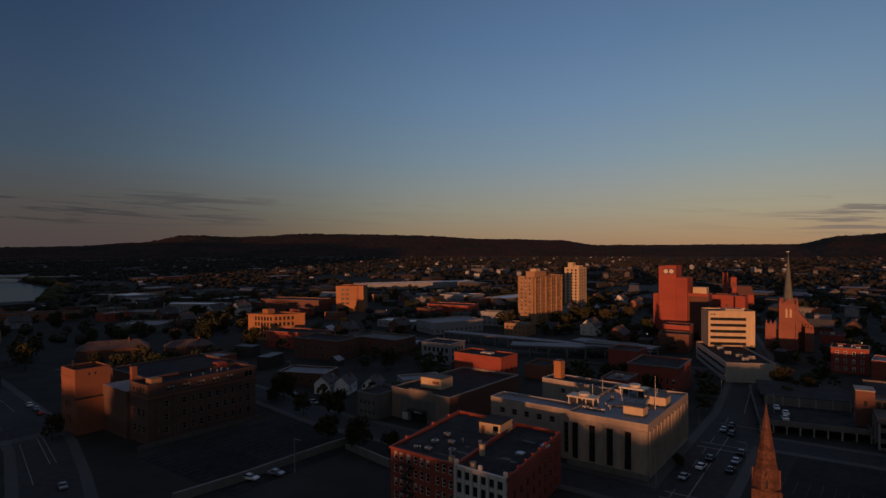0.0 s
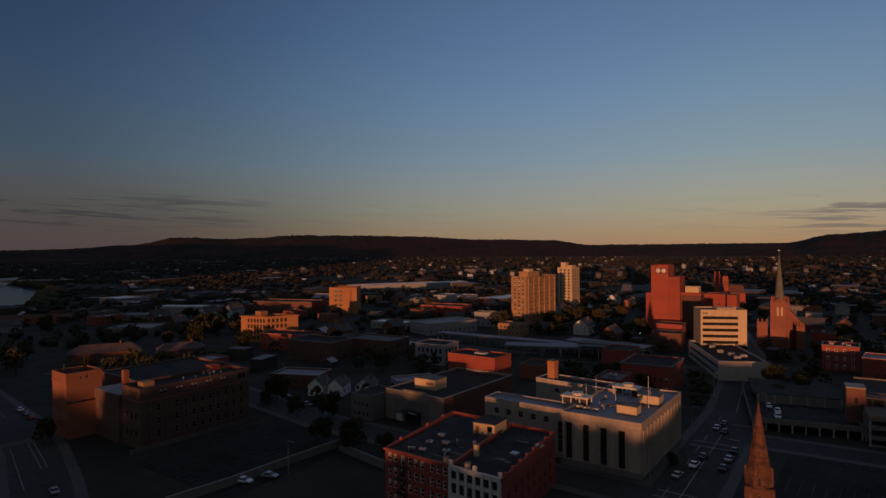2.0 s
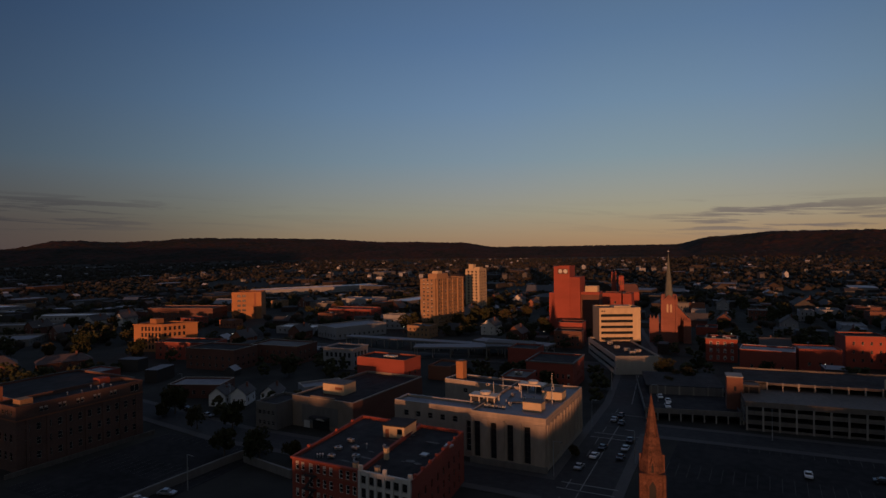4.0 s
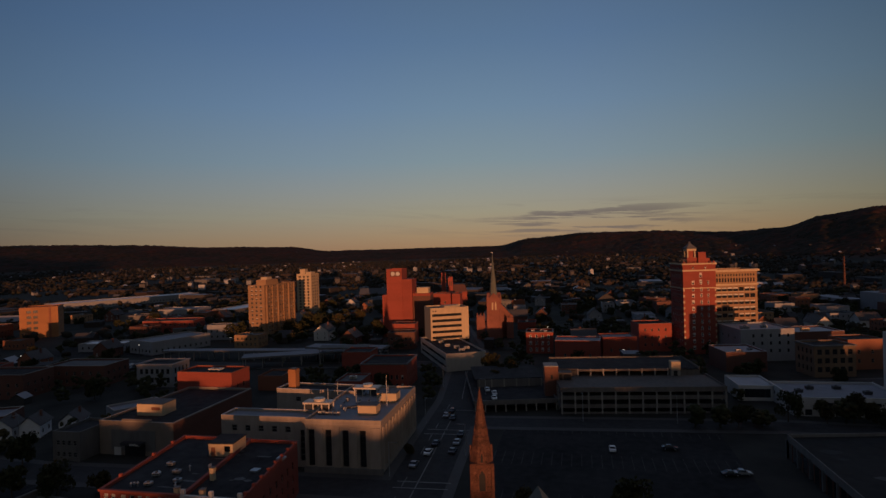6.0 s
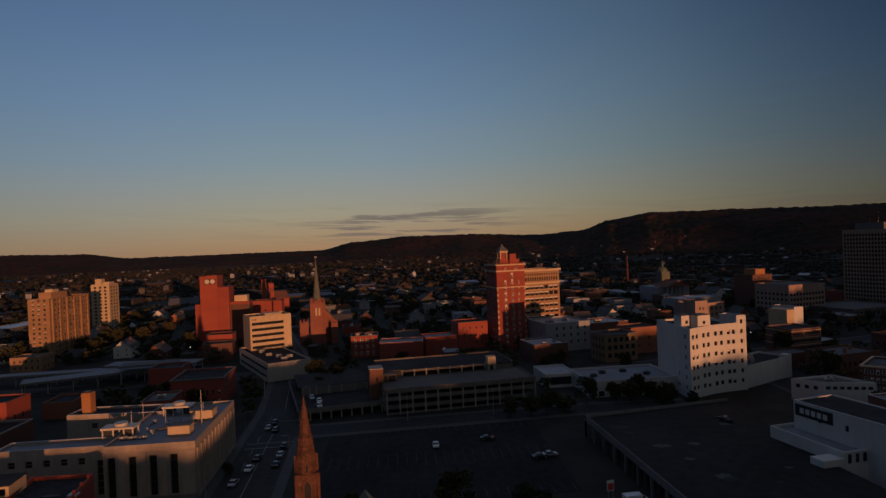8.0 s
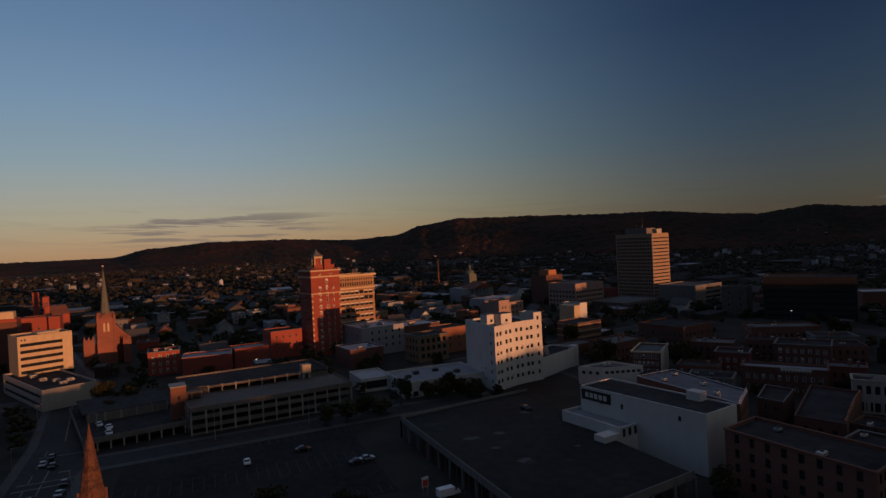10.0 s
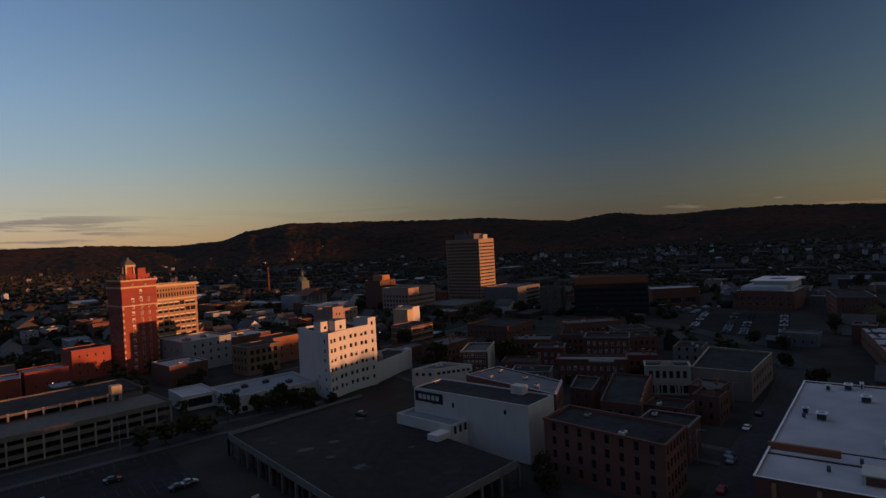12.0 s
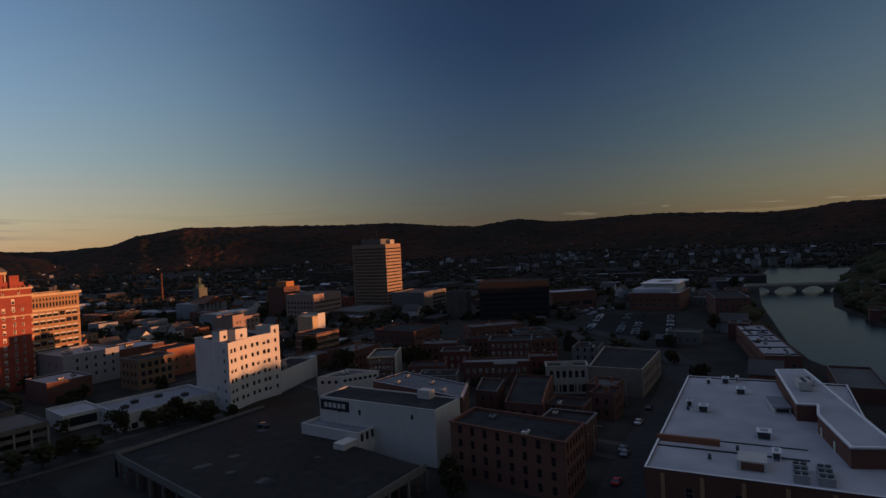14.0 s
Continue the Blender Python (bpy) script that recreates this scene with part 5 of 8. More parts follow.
def office_pair():
    b = building("low_bank_building", -63.0, 279.5, 20.0, 58, 27, 8.6, "pale_concrete", "low pale concrete bank with ribbon windows", roof="tar_roof", trim="pale_concrete",
                 faces={"W": [grid(1, 1, 54, 1.4, 5.0, 1, 1.5, 1.5, "strip"), grid(1, 1, 54, 1.4, 1.6, 1, 1.5, 1.5, "strip")]})
    t = building("bank_tower", -81.0, 322.5, 22.0, 15.5, 27, 18.0, "cream", "cream office block with dark ribbon windows and a small sign", base=8.0, trim="cream", roof="grey_roof",
                 faces={"S": [grid(1, 5, 17.0, 1.5, 0.8, 3.1, 0.5, 3.6, "strip")]}, depth=0.5, fm="dark_frame")
    for k, (x, r) in enumerate(((1.6, 0.45), (2.9, 0.45))):
        bm = bmesh.new()
        bmesh.ops.create_cone(bm, cap_ends=True, segments=16, radius1=r, radius2=r, depth=0.12, matrix=Matrix.Translation((x, -0.08, 16.3)) @ Matrix.Rotation(math.pi / 2, 4, "X"))
        part("sign_disc", bm, "dark_metal", t)
    block(t, "penthouse", 9, 4, 16.8, 18, 11, 18.6, "cream")
    for x, y in ((-58, 292), (-62, 300), (-68, 305), (-56.5, 298), (-74, 316)):
        rooftop_unit(x, y, 7.95, 30, 2.6, 1.8, 1.4)


office_pair()


def church():
    b = thing("steepled_church", -58.4, 381.0, 0, 11, "red stone church with a tall slate steeple", "church")
    TAKEN.append((-50, 395, 22))
    c = 4.8
    bm = bmesh.new()
    prism(bm, [(0.7, 0.7), (8.9, 0.7), (8.9, 8.9), (0.7, 8.9)], 0, 26.2)
    part("tower", bm, "pink_stone", b)
    for x in (0.7, 8.9):
        for y in (0.7, 8.9):
            bm = bmesh.new()
            box(bm, x - 0.75, y - 0.75, 0, x + 0.75, y + 0.75, 14.0)
            box(bm, x - 0.6, y - 0.6, 14.0, x + 0.6, y + 0.6, 26.6)
            bmesh.ops.create_cone(bm, segments=4, radius1=0.85, radius2=0.05, depth=3.0, matrix=Matrix.Translation((x, y, 28.0)) @ Matrix.Rotation(math.pi / 4, 4, "Z"))
            part("buttress", bm, "pink_stone", b)
    for a in range(4):
        m = Matrix.Translation((c, c, 0)) @ Matrix.Rotation(a * math.pi / 2, 4, "Z")
        bm = bmesh.new()
        v = [bm.verts.new(m @ Vector(p)) for p in ((-3.5, -4.15, 26.0), (3.5, -4.15, 26.0), (0, -4.15, 29.4), (-3.5, -1.5, 26.0), (3.5, -1.5, 26.0), (0, -1.5, 29.4))]
        for f in ((0, 1, 2), (1, 4, 5, 2), (4, 3, 5), (3, 0, 2, 5)):
            bm.faces.new([v[i] for i in f])
        part("gablet", bm, "pink_stone", b)
        for dx in (-1.0, 1.0):
            bm = bmesh.new()
            bm.faces.new([bm.verts.new(m @ Vector(p)) for p in ((dx - 0.5, -4.13, 18.6), (dx + 0.5, -4.13, 18.6), (dx + 0.5, -4.13, 22.8), (dx, -4.13, 23.8), (dx - 0.5, -4.13, 22.8))])
            part("louvre", bm, "cream", b, "pale lancet louvre")
        bm = bmesh.new()
        box(bm, -4.3, -4.32, 16.4, 4.3, -4.1, 16.8)
        bm.transform(m)
        part("string_course", bm, "brown_brick", b)
    bm = bmesh.new()
    bmesh.ops.create_cone(bm, cap_ends=True, segments=8, radius1=2.7, radius2=0.08, depth=28.6, matrix=Matrix.Translation((c, c, 40.1)))
    part("spire", bm, "slate", b, "tall dark green-grey slate spire")
    bm = bmesh.new()
    bmesh.ops.create_cone(bm, cap_ends=True, segments=6, radius1=0.12, radius2=0.05, depth=2.0, matrix=Matrix.Translation((c, c, 55.2)))
    box(bm, c - 0.6, c - 0.1, 55.3, c + 0.6, c + 0.1, 55.6)
    part("cross", bm, "metal", b)
    bm = bmesh.new()
    prism(bm, [(0.9, 9.0), (17.4, 9.0), (17.4, 36), (0.9, 36)], 0, 13.0)
    bm.faces.new([bm.verts.new(p) for p in ((0.9, 9.0, 13), (17.4, 9.0, 13), (9.15, 9.0, 22.4))])
    part("nave", bm, "pink_stone", b)
    bm = bmesh.new()
    for z in (0.0, 0.3):
        quad(bm, (0.4, 8.6, 12.6 + z), (9.15, 8.6, 22.5 + z), (9.15, 36, 22.5 + z), (0.4, 36, 12.6 + z))
        quad(bm, (9.15, 8.6, 22.5 + z), (17.9, 8.6, 12.6 + z), (17.9, 36, 12.6 + z), (9.15, 36, 22.5 + z))
    part("roof", bm, "slate", b, "steep grey slate roof")
    for x0, x1, h in ((-6.6, -1.2, 14.6), (12.8, 17.0, 13.0)):
        bm = bmesh.new()
        box(bm, x0, 2.0, 0, x1, 7.0, h)
        for k in range(3):
            xx = x0 + 0.6 + k * (x1 - x0 - 1.2) / 2
            box(bm, xx - 0.45, 1.8, h - 1.5, xx + 0.45, 2.7, h + 0.6)
            bmesh.ops.create_cone(bm, segments=4, radius1=0.7, radius2=0.05, depth=1.7, matrix=Matrix.Translation((xx, 2.25, h + 1.45)) @ Matrix.Rotation(math.pi / 4, 4, "Z"))
        part("porch_turret", bm, "pink_stone", b)
    # twin-towered red church farther off
    t = thing("twin_towered_church", -134.5, 584.0, 0, 13, "red stone church with two crenellated towers", "church")
    TAKEN.append((-122, 596, 20))
    for x, h in ((0, 33.0), (6.8, 29.0)):
        bm = bmesh.new()
        box(bm, x, 0, 0, x + 4.6, 4.6, h)
        for k in range(4):
            box(bm, x + k * 1.2, 0, h, x + k * 1.2 + 0.8, 0.5, h + 1.1)
            box(bm, x + k * 1.2, 4.1, h, x + k * 1.2 + 0.8, 4.6, h + 1.1)
        part("tower", bm, "red_brick", t)
        for k in range(2):
            block(t, "louvre", x + 0.8 + 1.8 * k, -0.06, h - 8, x + 1.9 + 1.8 * k, 0.0, h - 3.5, "dark_brick")
    bm = bmesh.new()
    box(bm, 11.4, 3.0, 0, 25.5, 16, 14.5)
    part("nave", bm, "red_brick", t)
    bm = bmesh.new()
    quad(bm, (11.0, 2.5, 14.4), (26.0, 2.5, 14.4), (23.5, 9.5, 21.4), (11.0, 9.5, 21.4))
    bm.faces.new([bm.verts.new(p) for p in ((26.0, 2.5, 14.4), (26.0, 16.5, 14.4), (23.5, 9.5, 21.4))])
    quad(bm, (26.0, 16.5, 14.4), (11.0, 16.5, 14.4), (11.0, 9.5, 21.4), (23.5, 9.5, 21.4))
    part("roof", bm, "dark_brick", t)


church()


def near_spire():
    """The stone steeple beside the street, seen from its belfry upwards."""
    b = thing("stone_church_tower", -19.5, 104.1, 0, 12, "weathered brown stone church tower with an ornate spire", "church tower")
    TAKEN.append((-16, 107, 8))
    s, zb, zt = 3.75, 21.4, 34.3
    c = s / 2
    bm = bmesh.new()
    prism(bm, rect(s, s), 0, zb)
    part("belfry", bm, "stone", b)
    for x in (0, s):                    # stepped corner buttresses
        for y in (0, s):
            bm = bmesh.new()
            box(bm, x - 0.34, y - 0.34, 0, x + 0.34, y + 0.34, 14.5, 0, 0.05)
            box(bm, x - 0.26, y - 0.26, 14.5, x + 0.26, y + 0.26, zb + 0.1, 0, 0.04)
            part("buttress", bm, "stone", b)
    for z, out, tall in ((16.2, 0.14, 0.22), (zb - 0.15, 0.2, 0.3)):
        bm = bmesh.new()
        box(bm, -out, -out, z, s + out, s + out, z + tall, 0, 0.04)
        part("string_course", bm, "stone", b)
    for a in range(4):
        m = Matrix.Translation((c, c, 0)) @ Matrix.Rotation(a * math.pi / 2, 4, "Z")
        bm = bmesh.new()                # pointed belfry opening, a flat black face for its inner shade, in a raised surround
        for x0, x1, z1, apex, off in ((-0.55, 0.55, 19.4, 20.3, 0.05),):
            bm.faces.new([bm.verts.new(m @ Vector(p)) for p in ((x0, -c - off, 16.6), (x1, -c - off, 16.6), (x1, -c - off, z1), (0, -c - off, apex), (x0, -c - off, z1))])
        part("louvre", bm, "black_panel", b, "dark pointed belfry opening")
        bm = bmesh.new()
        for x0, x1 in ((-0.78, -0.55), (0.55, 0.78)):
            box(bm, x0, -c - 0.16, 16.5, x1, -c, 19.5)
        for sx in (-1, 1):
            quad(bm, (sx * 0.55, -c - 0.14, 19.4), (sx * 0.85, -c - 0.14, 19.4), (0, -c - 0.14, 20.75), (0, -c - 0.14, 20.3))
        bm.transform(m)
        part("opening_surround", bm, "stone", b)
        for sx in (-1.25, 1.25):        # small roundels either side
            bm = bmesh.new()
            bmesh.ops.create_cone(bm, cap_ends=True, segments=10, radius1=0.26, radius2=0.2, depth=0.1, matrix=m @ Matrix.Translation((sx, -c - 0.04, 19.9)) @ Matrix.Rotation(math.pi / 2, 4, "X"))
            part("roundel", bm, "dark_brick", b)
    # octagonal spire in stepped stone courses, each course of separate uneven blocks
    rg = random.Random(29)
    n = 26
    for i in range(n):
        k0, k1 = i / n, (i + 1) / n
        bm = bmesh.new()
        for a in range(8):
            for h in range(2 if i < 16 else 1):
                q = 2 if i < 16 else 1
                t0, t1 = (a + h / q), (a + (h + 1) / q)
                def corner(t, k, grow):
                    e = int(math.floor(t + 1e-6))
                    r = c * 1.13 * (1 - k) + 0.05 + grow
                    p0, p1 = (Vector((math.cos(math.pi / 8 + j * math.pi / 4), math.sin(math.pi / 8 + j * math.pi / 4))) for j in (e, e + 1))
                    return (p0 + (p1 - p0) * (t - e)) * r
                g = rg.uniform(-0.035, 0.045)
                z0, z1 = zb + (zt - zb) * k0, zb + (zt - zb) * k1 - 0.02
                p = [corner(t0, k0, g + 0.03), corner(t1 - 1e-4, k0, g + 0.03), corner(t1 - 1e-4, k1, g), corner(t0, k1, g)]
                v = [bm.verts.new((c + w.x, c + w.y, z)) for w, z in zip(p, (z0, z0, z1, z1))]
                u = [bm.verts.new((c + w.x * 0.8, c + w.y * 0.8, z)) for w, z in zip(p, (z0, z0, z1, z1))]
                bm.faces.new(v)
                for j in range(4):
                    bm.faces.new((v[(j + 1) % 4], v[j], u[j], u[(j + 1) % 4]))
        part("spire_course", bm, "spire_stone", b)
    for a in range(8):                  # crockets up the ribs
        ang = math.pi / 8 + a * math.pi / 4
        for i in range(3):
            k = (i + 0.6) / 3.8
            r = c * 1.13 * (1 - k) + 0.1
            bm = bmesh.new()
            box(bm, -0.07, -0.07, -0.1, 0.07, 0.07, 0.12, 0, 0.025)
            o = part("crocket", bm, "stone", b)
            o.location = (c + math.cos(ang) * r, c + math.sin(ang) * r, zb + (zt - zb) * k)
    for zl, wide, hl, turn_by, count in ((zb + 0.15, 0.42, 2.7, 0.0, 4), (27.2, 0.28, 1.6, math.pi / 4, 4)):
        for a in range(count):          # gabled lucarnes
            m = Matrix.Translation((c, c, 0)) @ Matrix.Rotation(turn_by + a * math.pi / 2, 4, "Z")
            k = (zl - zb) / (zt - zb)
            ro = c * 1.09 * (1 - k) + 0.02
            bm = bmesh.new()
            f1 = [m @ Vector(p) for p in ((-wide, -ro, zl), (wide, -ro, zl), (wide, -ro, zl + hl * 0.5), (0, -ro, zl + hl), (-wide, -ro, zl + hl * 0.5))]
            f2 = [m @ Vector(p) for p in ((-wide, -ro + 1.4 * wide, zl), (wide, -ro + 1.4 * wide, zl), (wide, -ro + 1.4 * wide, zl + hl * 0.5), (0, -ro + 1.8 * wide, zl + hl), (-wide, -ro + 1.4 * wide, zl + hl * 0.5))]
            v1, v2 = [bm.verts.new(p) for p in f1], [bm.verts.new(p) for p in f2]
            bm.faces.new(v1)
            for i in range(5):
                bm.faces.new((v1[(i + 1) % 5], v1[i], v2[i], v2[(i + 1) % 5]))
            part("lucarne", bm, "stone", b)
            # flat black face, the shade of the lucarne's opening put into colour
            bm = bmesh.new()
            bm.faces.new([bm.verts.new(m @ Vector(p)) for p in ((-wide * 0.45, -ro - 0.02, zl + 0.2), (wide * 0.45, -ro - 0.02, zl + 0.2), (wide * 0.45, -ro - 0.02, zl + hl * 0.45), (0, -ro - 0.02, zl + hl * 0.68), (-wide * 0.45, -ro - 0.02, zl + hl * 0.45))])
            part("lucarne_opening", bm, "black_panel", b)
    bm = bmesh.new()
    bmesh.ops.create_icosphere(bm, subdivisions=2, radius=0.17, matrix=Matrix.Translation((c, c, zt + 0.05)))
    bmesh.ops.create_cone(bm, segments=6, radius1=0.07, radius2=0.03, depth=0.8, matrix=Matrix.Translation((c, c, zt + 0.4)))
    part("finial", bm, "dark_metal", b)
    # church body behind and beside the tower
    r = thing("stone_church", -12.5, 98.0, 0, 12, "brown stone church body with a steep slate roof", "church")
    bm = bmesh.new()
    box(bm, 0, -26, 0, 13, 10, 8)
    bm.faces.new([bm.verts.new(p) for p in ((0, 10, 8), (13, 10, 8), (6.5, 10, 16))][::-1])
    part("wall", bm, "stone", r)
    bm = bmesh.new()
    quad(bm, (-0.5, -26, 7.6), (6.5, -26, 16.2), (6.5, 10.4, 16.2), (-0.5, 10.4, 7.6))
    quad(bm, (6.5, -26, 16.2), (13.5, -26, 7.6), (13.5, 10.4, 7.6), (6.5, 10.4, 16.2))
    part("roof", bm, "slate", r)


near_spire()


def garage():
    x, y, rot, w, d = -7.4, 214.6, 7.55, 56.3, 46.0
    b = thing("parking_garage", x, y, 0, rot, "open concrete parking garage of three decks", "parking garage")
    TAKEN.append((22, 240, 30))
    TAKEN.extend([(18, 268, 18), (0, 220, 16), (45, 222, 14)])
    for z in (3.0, 6.0, 8.6):
        block(b, "deck", 0, 0, z - 0.4, w, 22.0 if z > 8 else d, z, "garage_concrete")
        for x0, y0, x1, y1 in ((0, -0.25, w, 0), (w, 0, w + 0.25, 22.0 if z > 8 else d), (-0.25, 0, 0, 22.0 if z > 8 else d)):
            block(b, "parapet", x0, y0, z - 0.95, x1, y1, z + (0.75 if z > 8 else 0.42), "spandrel_concrete")
    block(b, "floor_slab", 0.5, 0.5, 0.01, w - 0.5, d - 0.5, 0.05, "asphalt")
    block(b, "kerb_wall", 0, -0.22, 0.05, w, -0.02, 0.75, "spandrel_concrete")
    # added black sheet that stands for the shade inside the decks
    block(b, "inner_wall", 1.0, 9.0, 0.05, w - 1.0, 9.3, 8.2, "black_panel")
    n = 12
    for k in range(n + 1):
        xx = k * (w - 0.55) / n
        block(b, "column", xx, -0.42, 0, xx + 0.55, 0.1, 7.7, "cast_concrete", "", 0.04)
    for k in range(1, 9):
        yy = k * d / 8 - 0.6
        block(b, "column", w - 0.1, yy, 0, w + 0.42, yy + 0.55, 7.7, "cast_concrete", "", 0.04)
        block(b, "column", -0.42, yy, 0, 0.1, yy + 0.55, 7.7, "cast_concrete", "", 0.04)
    for k in range(1, 9):
        block(b, "column", k * w / 9, d / 2, 0, k * w / 9 + 0.6, d / 2 + 0.6, 8.2, "garage_concrete")
    block(b, "back_wall", 0, d - 0.3, 0, w, d, 10.2, "garage_concrete")
    # the upper half deck over an open bay behind the front parking
    x0, x1 = 8.6, 43.0
    block(b, "upper_deck", 0.0, 22.0, 10.5, w - 2.0, d - 0.3, 10.9, "tar_roof")
    block(b, "upper_floor", 0.0, 22.0, 8.2, w - 2.0, d - 0.3, 8.6, "garage_concrete")
    block(b, "ramp_beam", x0, 21.6, 10.3, x1, 22.2, 11.1, "spandrel_concrete")
    for k in range(8):
        xx = x0 + k * (x1 - x0 - 0.5) / 7
        block(b, "ramp_column", xx, 21.5, 8.6, xx + 0.5, 22.0, 11.3, "cast_concrete")
    # black sheet in place of the shade in the open bay
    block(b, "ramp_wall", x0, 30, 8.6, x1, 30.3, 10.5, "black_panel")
    block(b, "side_wall", 0.0, 22.0, 8.6, x0, 22.3, 11.3, "garage_concrete")
    block(b, "side_wall", x1 + 4.4, 22.0, 8.6, w - 2.0, 22.3, 10.9, "garage_concrete")
    block(b, "side_parapet", w - 2.0, 22.0, 8.2, w - 1.75, d, 11.7, "garage_concrete")
    block(b, "rear_parapet", 0, d - 0.3, 10.2, w - 2.0, d, 11.5, "spandrel_concrete")
    # stair towers
    block(b, "stair_tower", -4.6, 12, 0, 0.4, 19, 14.2, "umber_brick", "brown brick stair tower")
    block(b, "stair_cap", -4.75, 11.85, 14.2, 0.55, 19.15, 14.5, "cast_concrete")
    # stair and porch openings are black plates that stand for shade within
    block(b, "stair_opening", -2.4, 11.93, 9.6, -1.6, 12.0, 11.2, "black_panel")
    block(b, "porch", 0.6, 15.0, 8.6, 5.8, 19.5, 11.3, "garage_concrete")
    block(b, "porch_opening", 1.1, 14.93, 8.6, 2.2, 15.0, 10.7, "black_panel")
    block(b, "porch_opening", 2.7, 14.93, 8.6, 5.4, 15.0, 10.7, "black_panel")
    block(b, "lift_box", x1 + 0.6, 20.0, 11.0, x1 + 4.0, 23.4, 14.0, "cream", "cream lift housing")
    block(b, "lift_shaft", x1 + 0.6, 20.4, 8.6, x1 + 4.0, 23.4, 11.0, "cast_concrete")
    block(b, "lift_door", x1 + 1.5, 20.33, 8.6, x1 + 2.9, 20.4, 10.6, "black_panel")
    for k in range(14):                 # kerbs and worn bay lines of the top deck
        xx = 3.5 + k * 3.8
        block(b, "bay_line", xx, 14.5, 8.604, xx + 0.12, 19.5, 8.612, "faded")
    # low western wing with roof parking
    g = thing("low_parking_deck", -38.0, 212.8, 0, 14, "low open parking deck with cars on its roof", "parking garage")
    TAKEN.append((-22, 240, 28))
    bm = bmesh.new()
    box(bm, 0, 0, 2.9, 30, 52, 3.3)
    part("deck", bm, "tar_roof", g)
    for x0, y0, x1, y1 in ((0, -0.25, 30, 0), (-0.25, 0, 0, 52), (30, 0, 30.25, 52)):
        block(g, "parapet", x0, y0, 2.5, x1, y1, 4.2, "concrete")
    for k in range(9):
        block(g, "column", k * 3.68, -0.3, 0, k * 3.68 + 0.45, 0.1, 2.6, "cast_concrete")
    # added black sheet, the dimness under the low deck put into colour
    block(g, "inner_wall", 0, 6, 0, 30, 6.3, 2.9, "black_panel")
    block(g, "ramp_wall", 3, 24, 3.3, 29, 24.3, 6.2, "concrete")
    for k in range(6):
        block(g, "column", 3.5 + k * 5, 23.6, 3.3, 4.0 + k * 5, 24, 6.4, "cast_concrete")
    block(g, "ramp_roof", 2, 24.3, 6.2, 30, 50, 6.5, "tar_roof")
    rg = random.Random(8)
    for k in range(3):
        u, v = rg.uniform(3, 27), rg.choice((5.0, 12.0, 18.0))
        a = radians(14)
        car(-38 + u * math.cos(a) - v * math.sin(a), 212.8 + u * math.sin(a) + v * math.cos(a), 104, rg.choice(("car_white", "car_silver", "car_dark")), 3.3)


garage()
building("brick_shed", -13.2, 315.2, 22.8, 15, -2, 10.0, "red_brick", "low red brick hall with a pale roof edge", roof="blue_roof", trim="white_roof", faces={"S": [grid(3, 1, 1.2, 1.6, 1.5, 1, 2)]})
building("brick_shed", 11.3, 324.6, 17.5, 14, 10, 10.2, "red_brick", "low red brick hall with a plain wall", roof="blue_roof", trim="brown_brick", faces={"S": [grid(3, 1, 1.2, 1.6, 2.5, 1, 2)]})
building("brick_store", 30.9, 340.1, 17.7, 15, 12, 15.2, "red_brick", "four-storey red brick store with few windows", faces={"S": [grid(4, 3, 1.0, 1.6, 3, 4.0, 1.5)]})
building("brick_house", -29.4, 332.0, 14.6, 13, 2, 11.8, "red_brick", "narrow red brick building with arched windows", faces={"S": [grid(4, 3, 1.2, 2.0, 1.2, 3.5, 0.8, 0.8, "sash", 0.3)]}, fm="white_frame", cornice=0.2)
for px_, py_ in ((-26, 337), (-21, 339), (-19, 335)):
    rooftop_unit(px_, py_, 11.1, 2, 1.8, 1.3, 1.1, "small pale rooftop unit on a brick building", "white_paint")


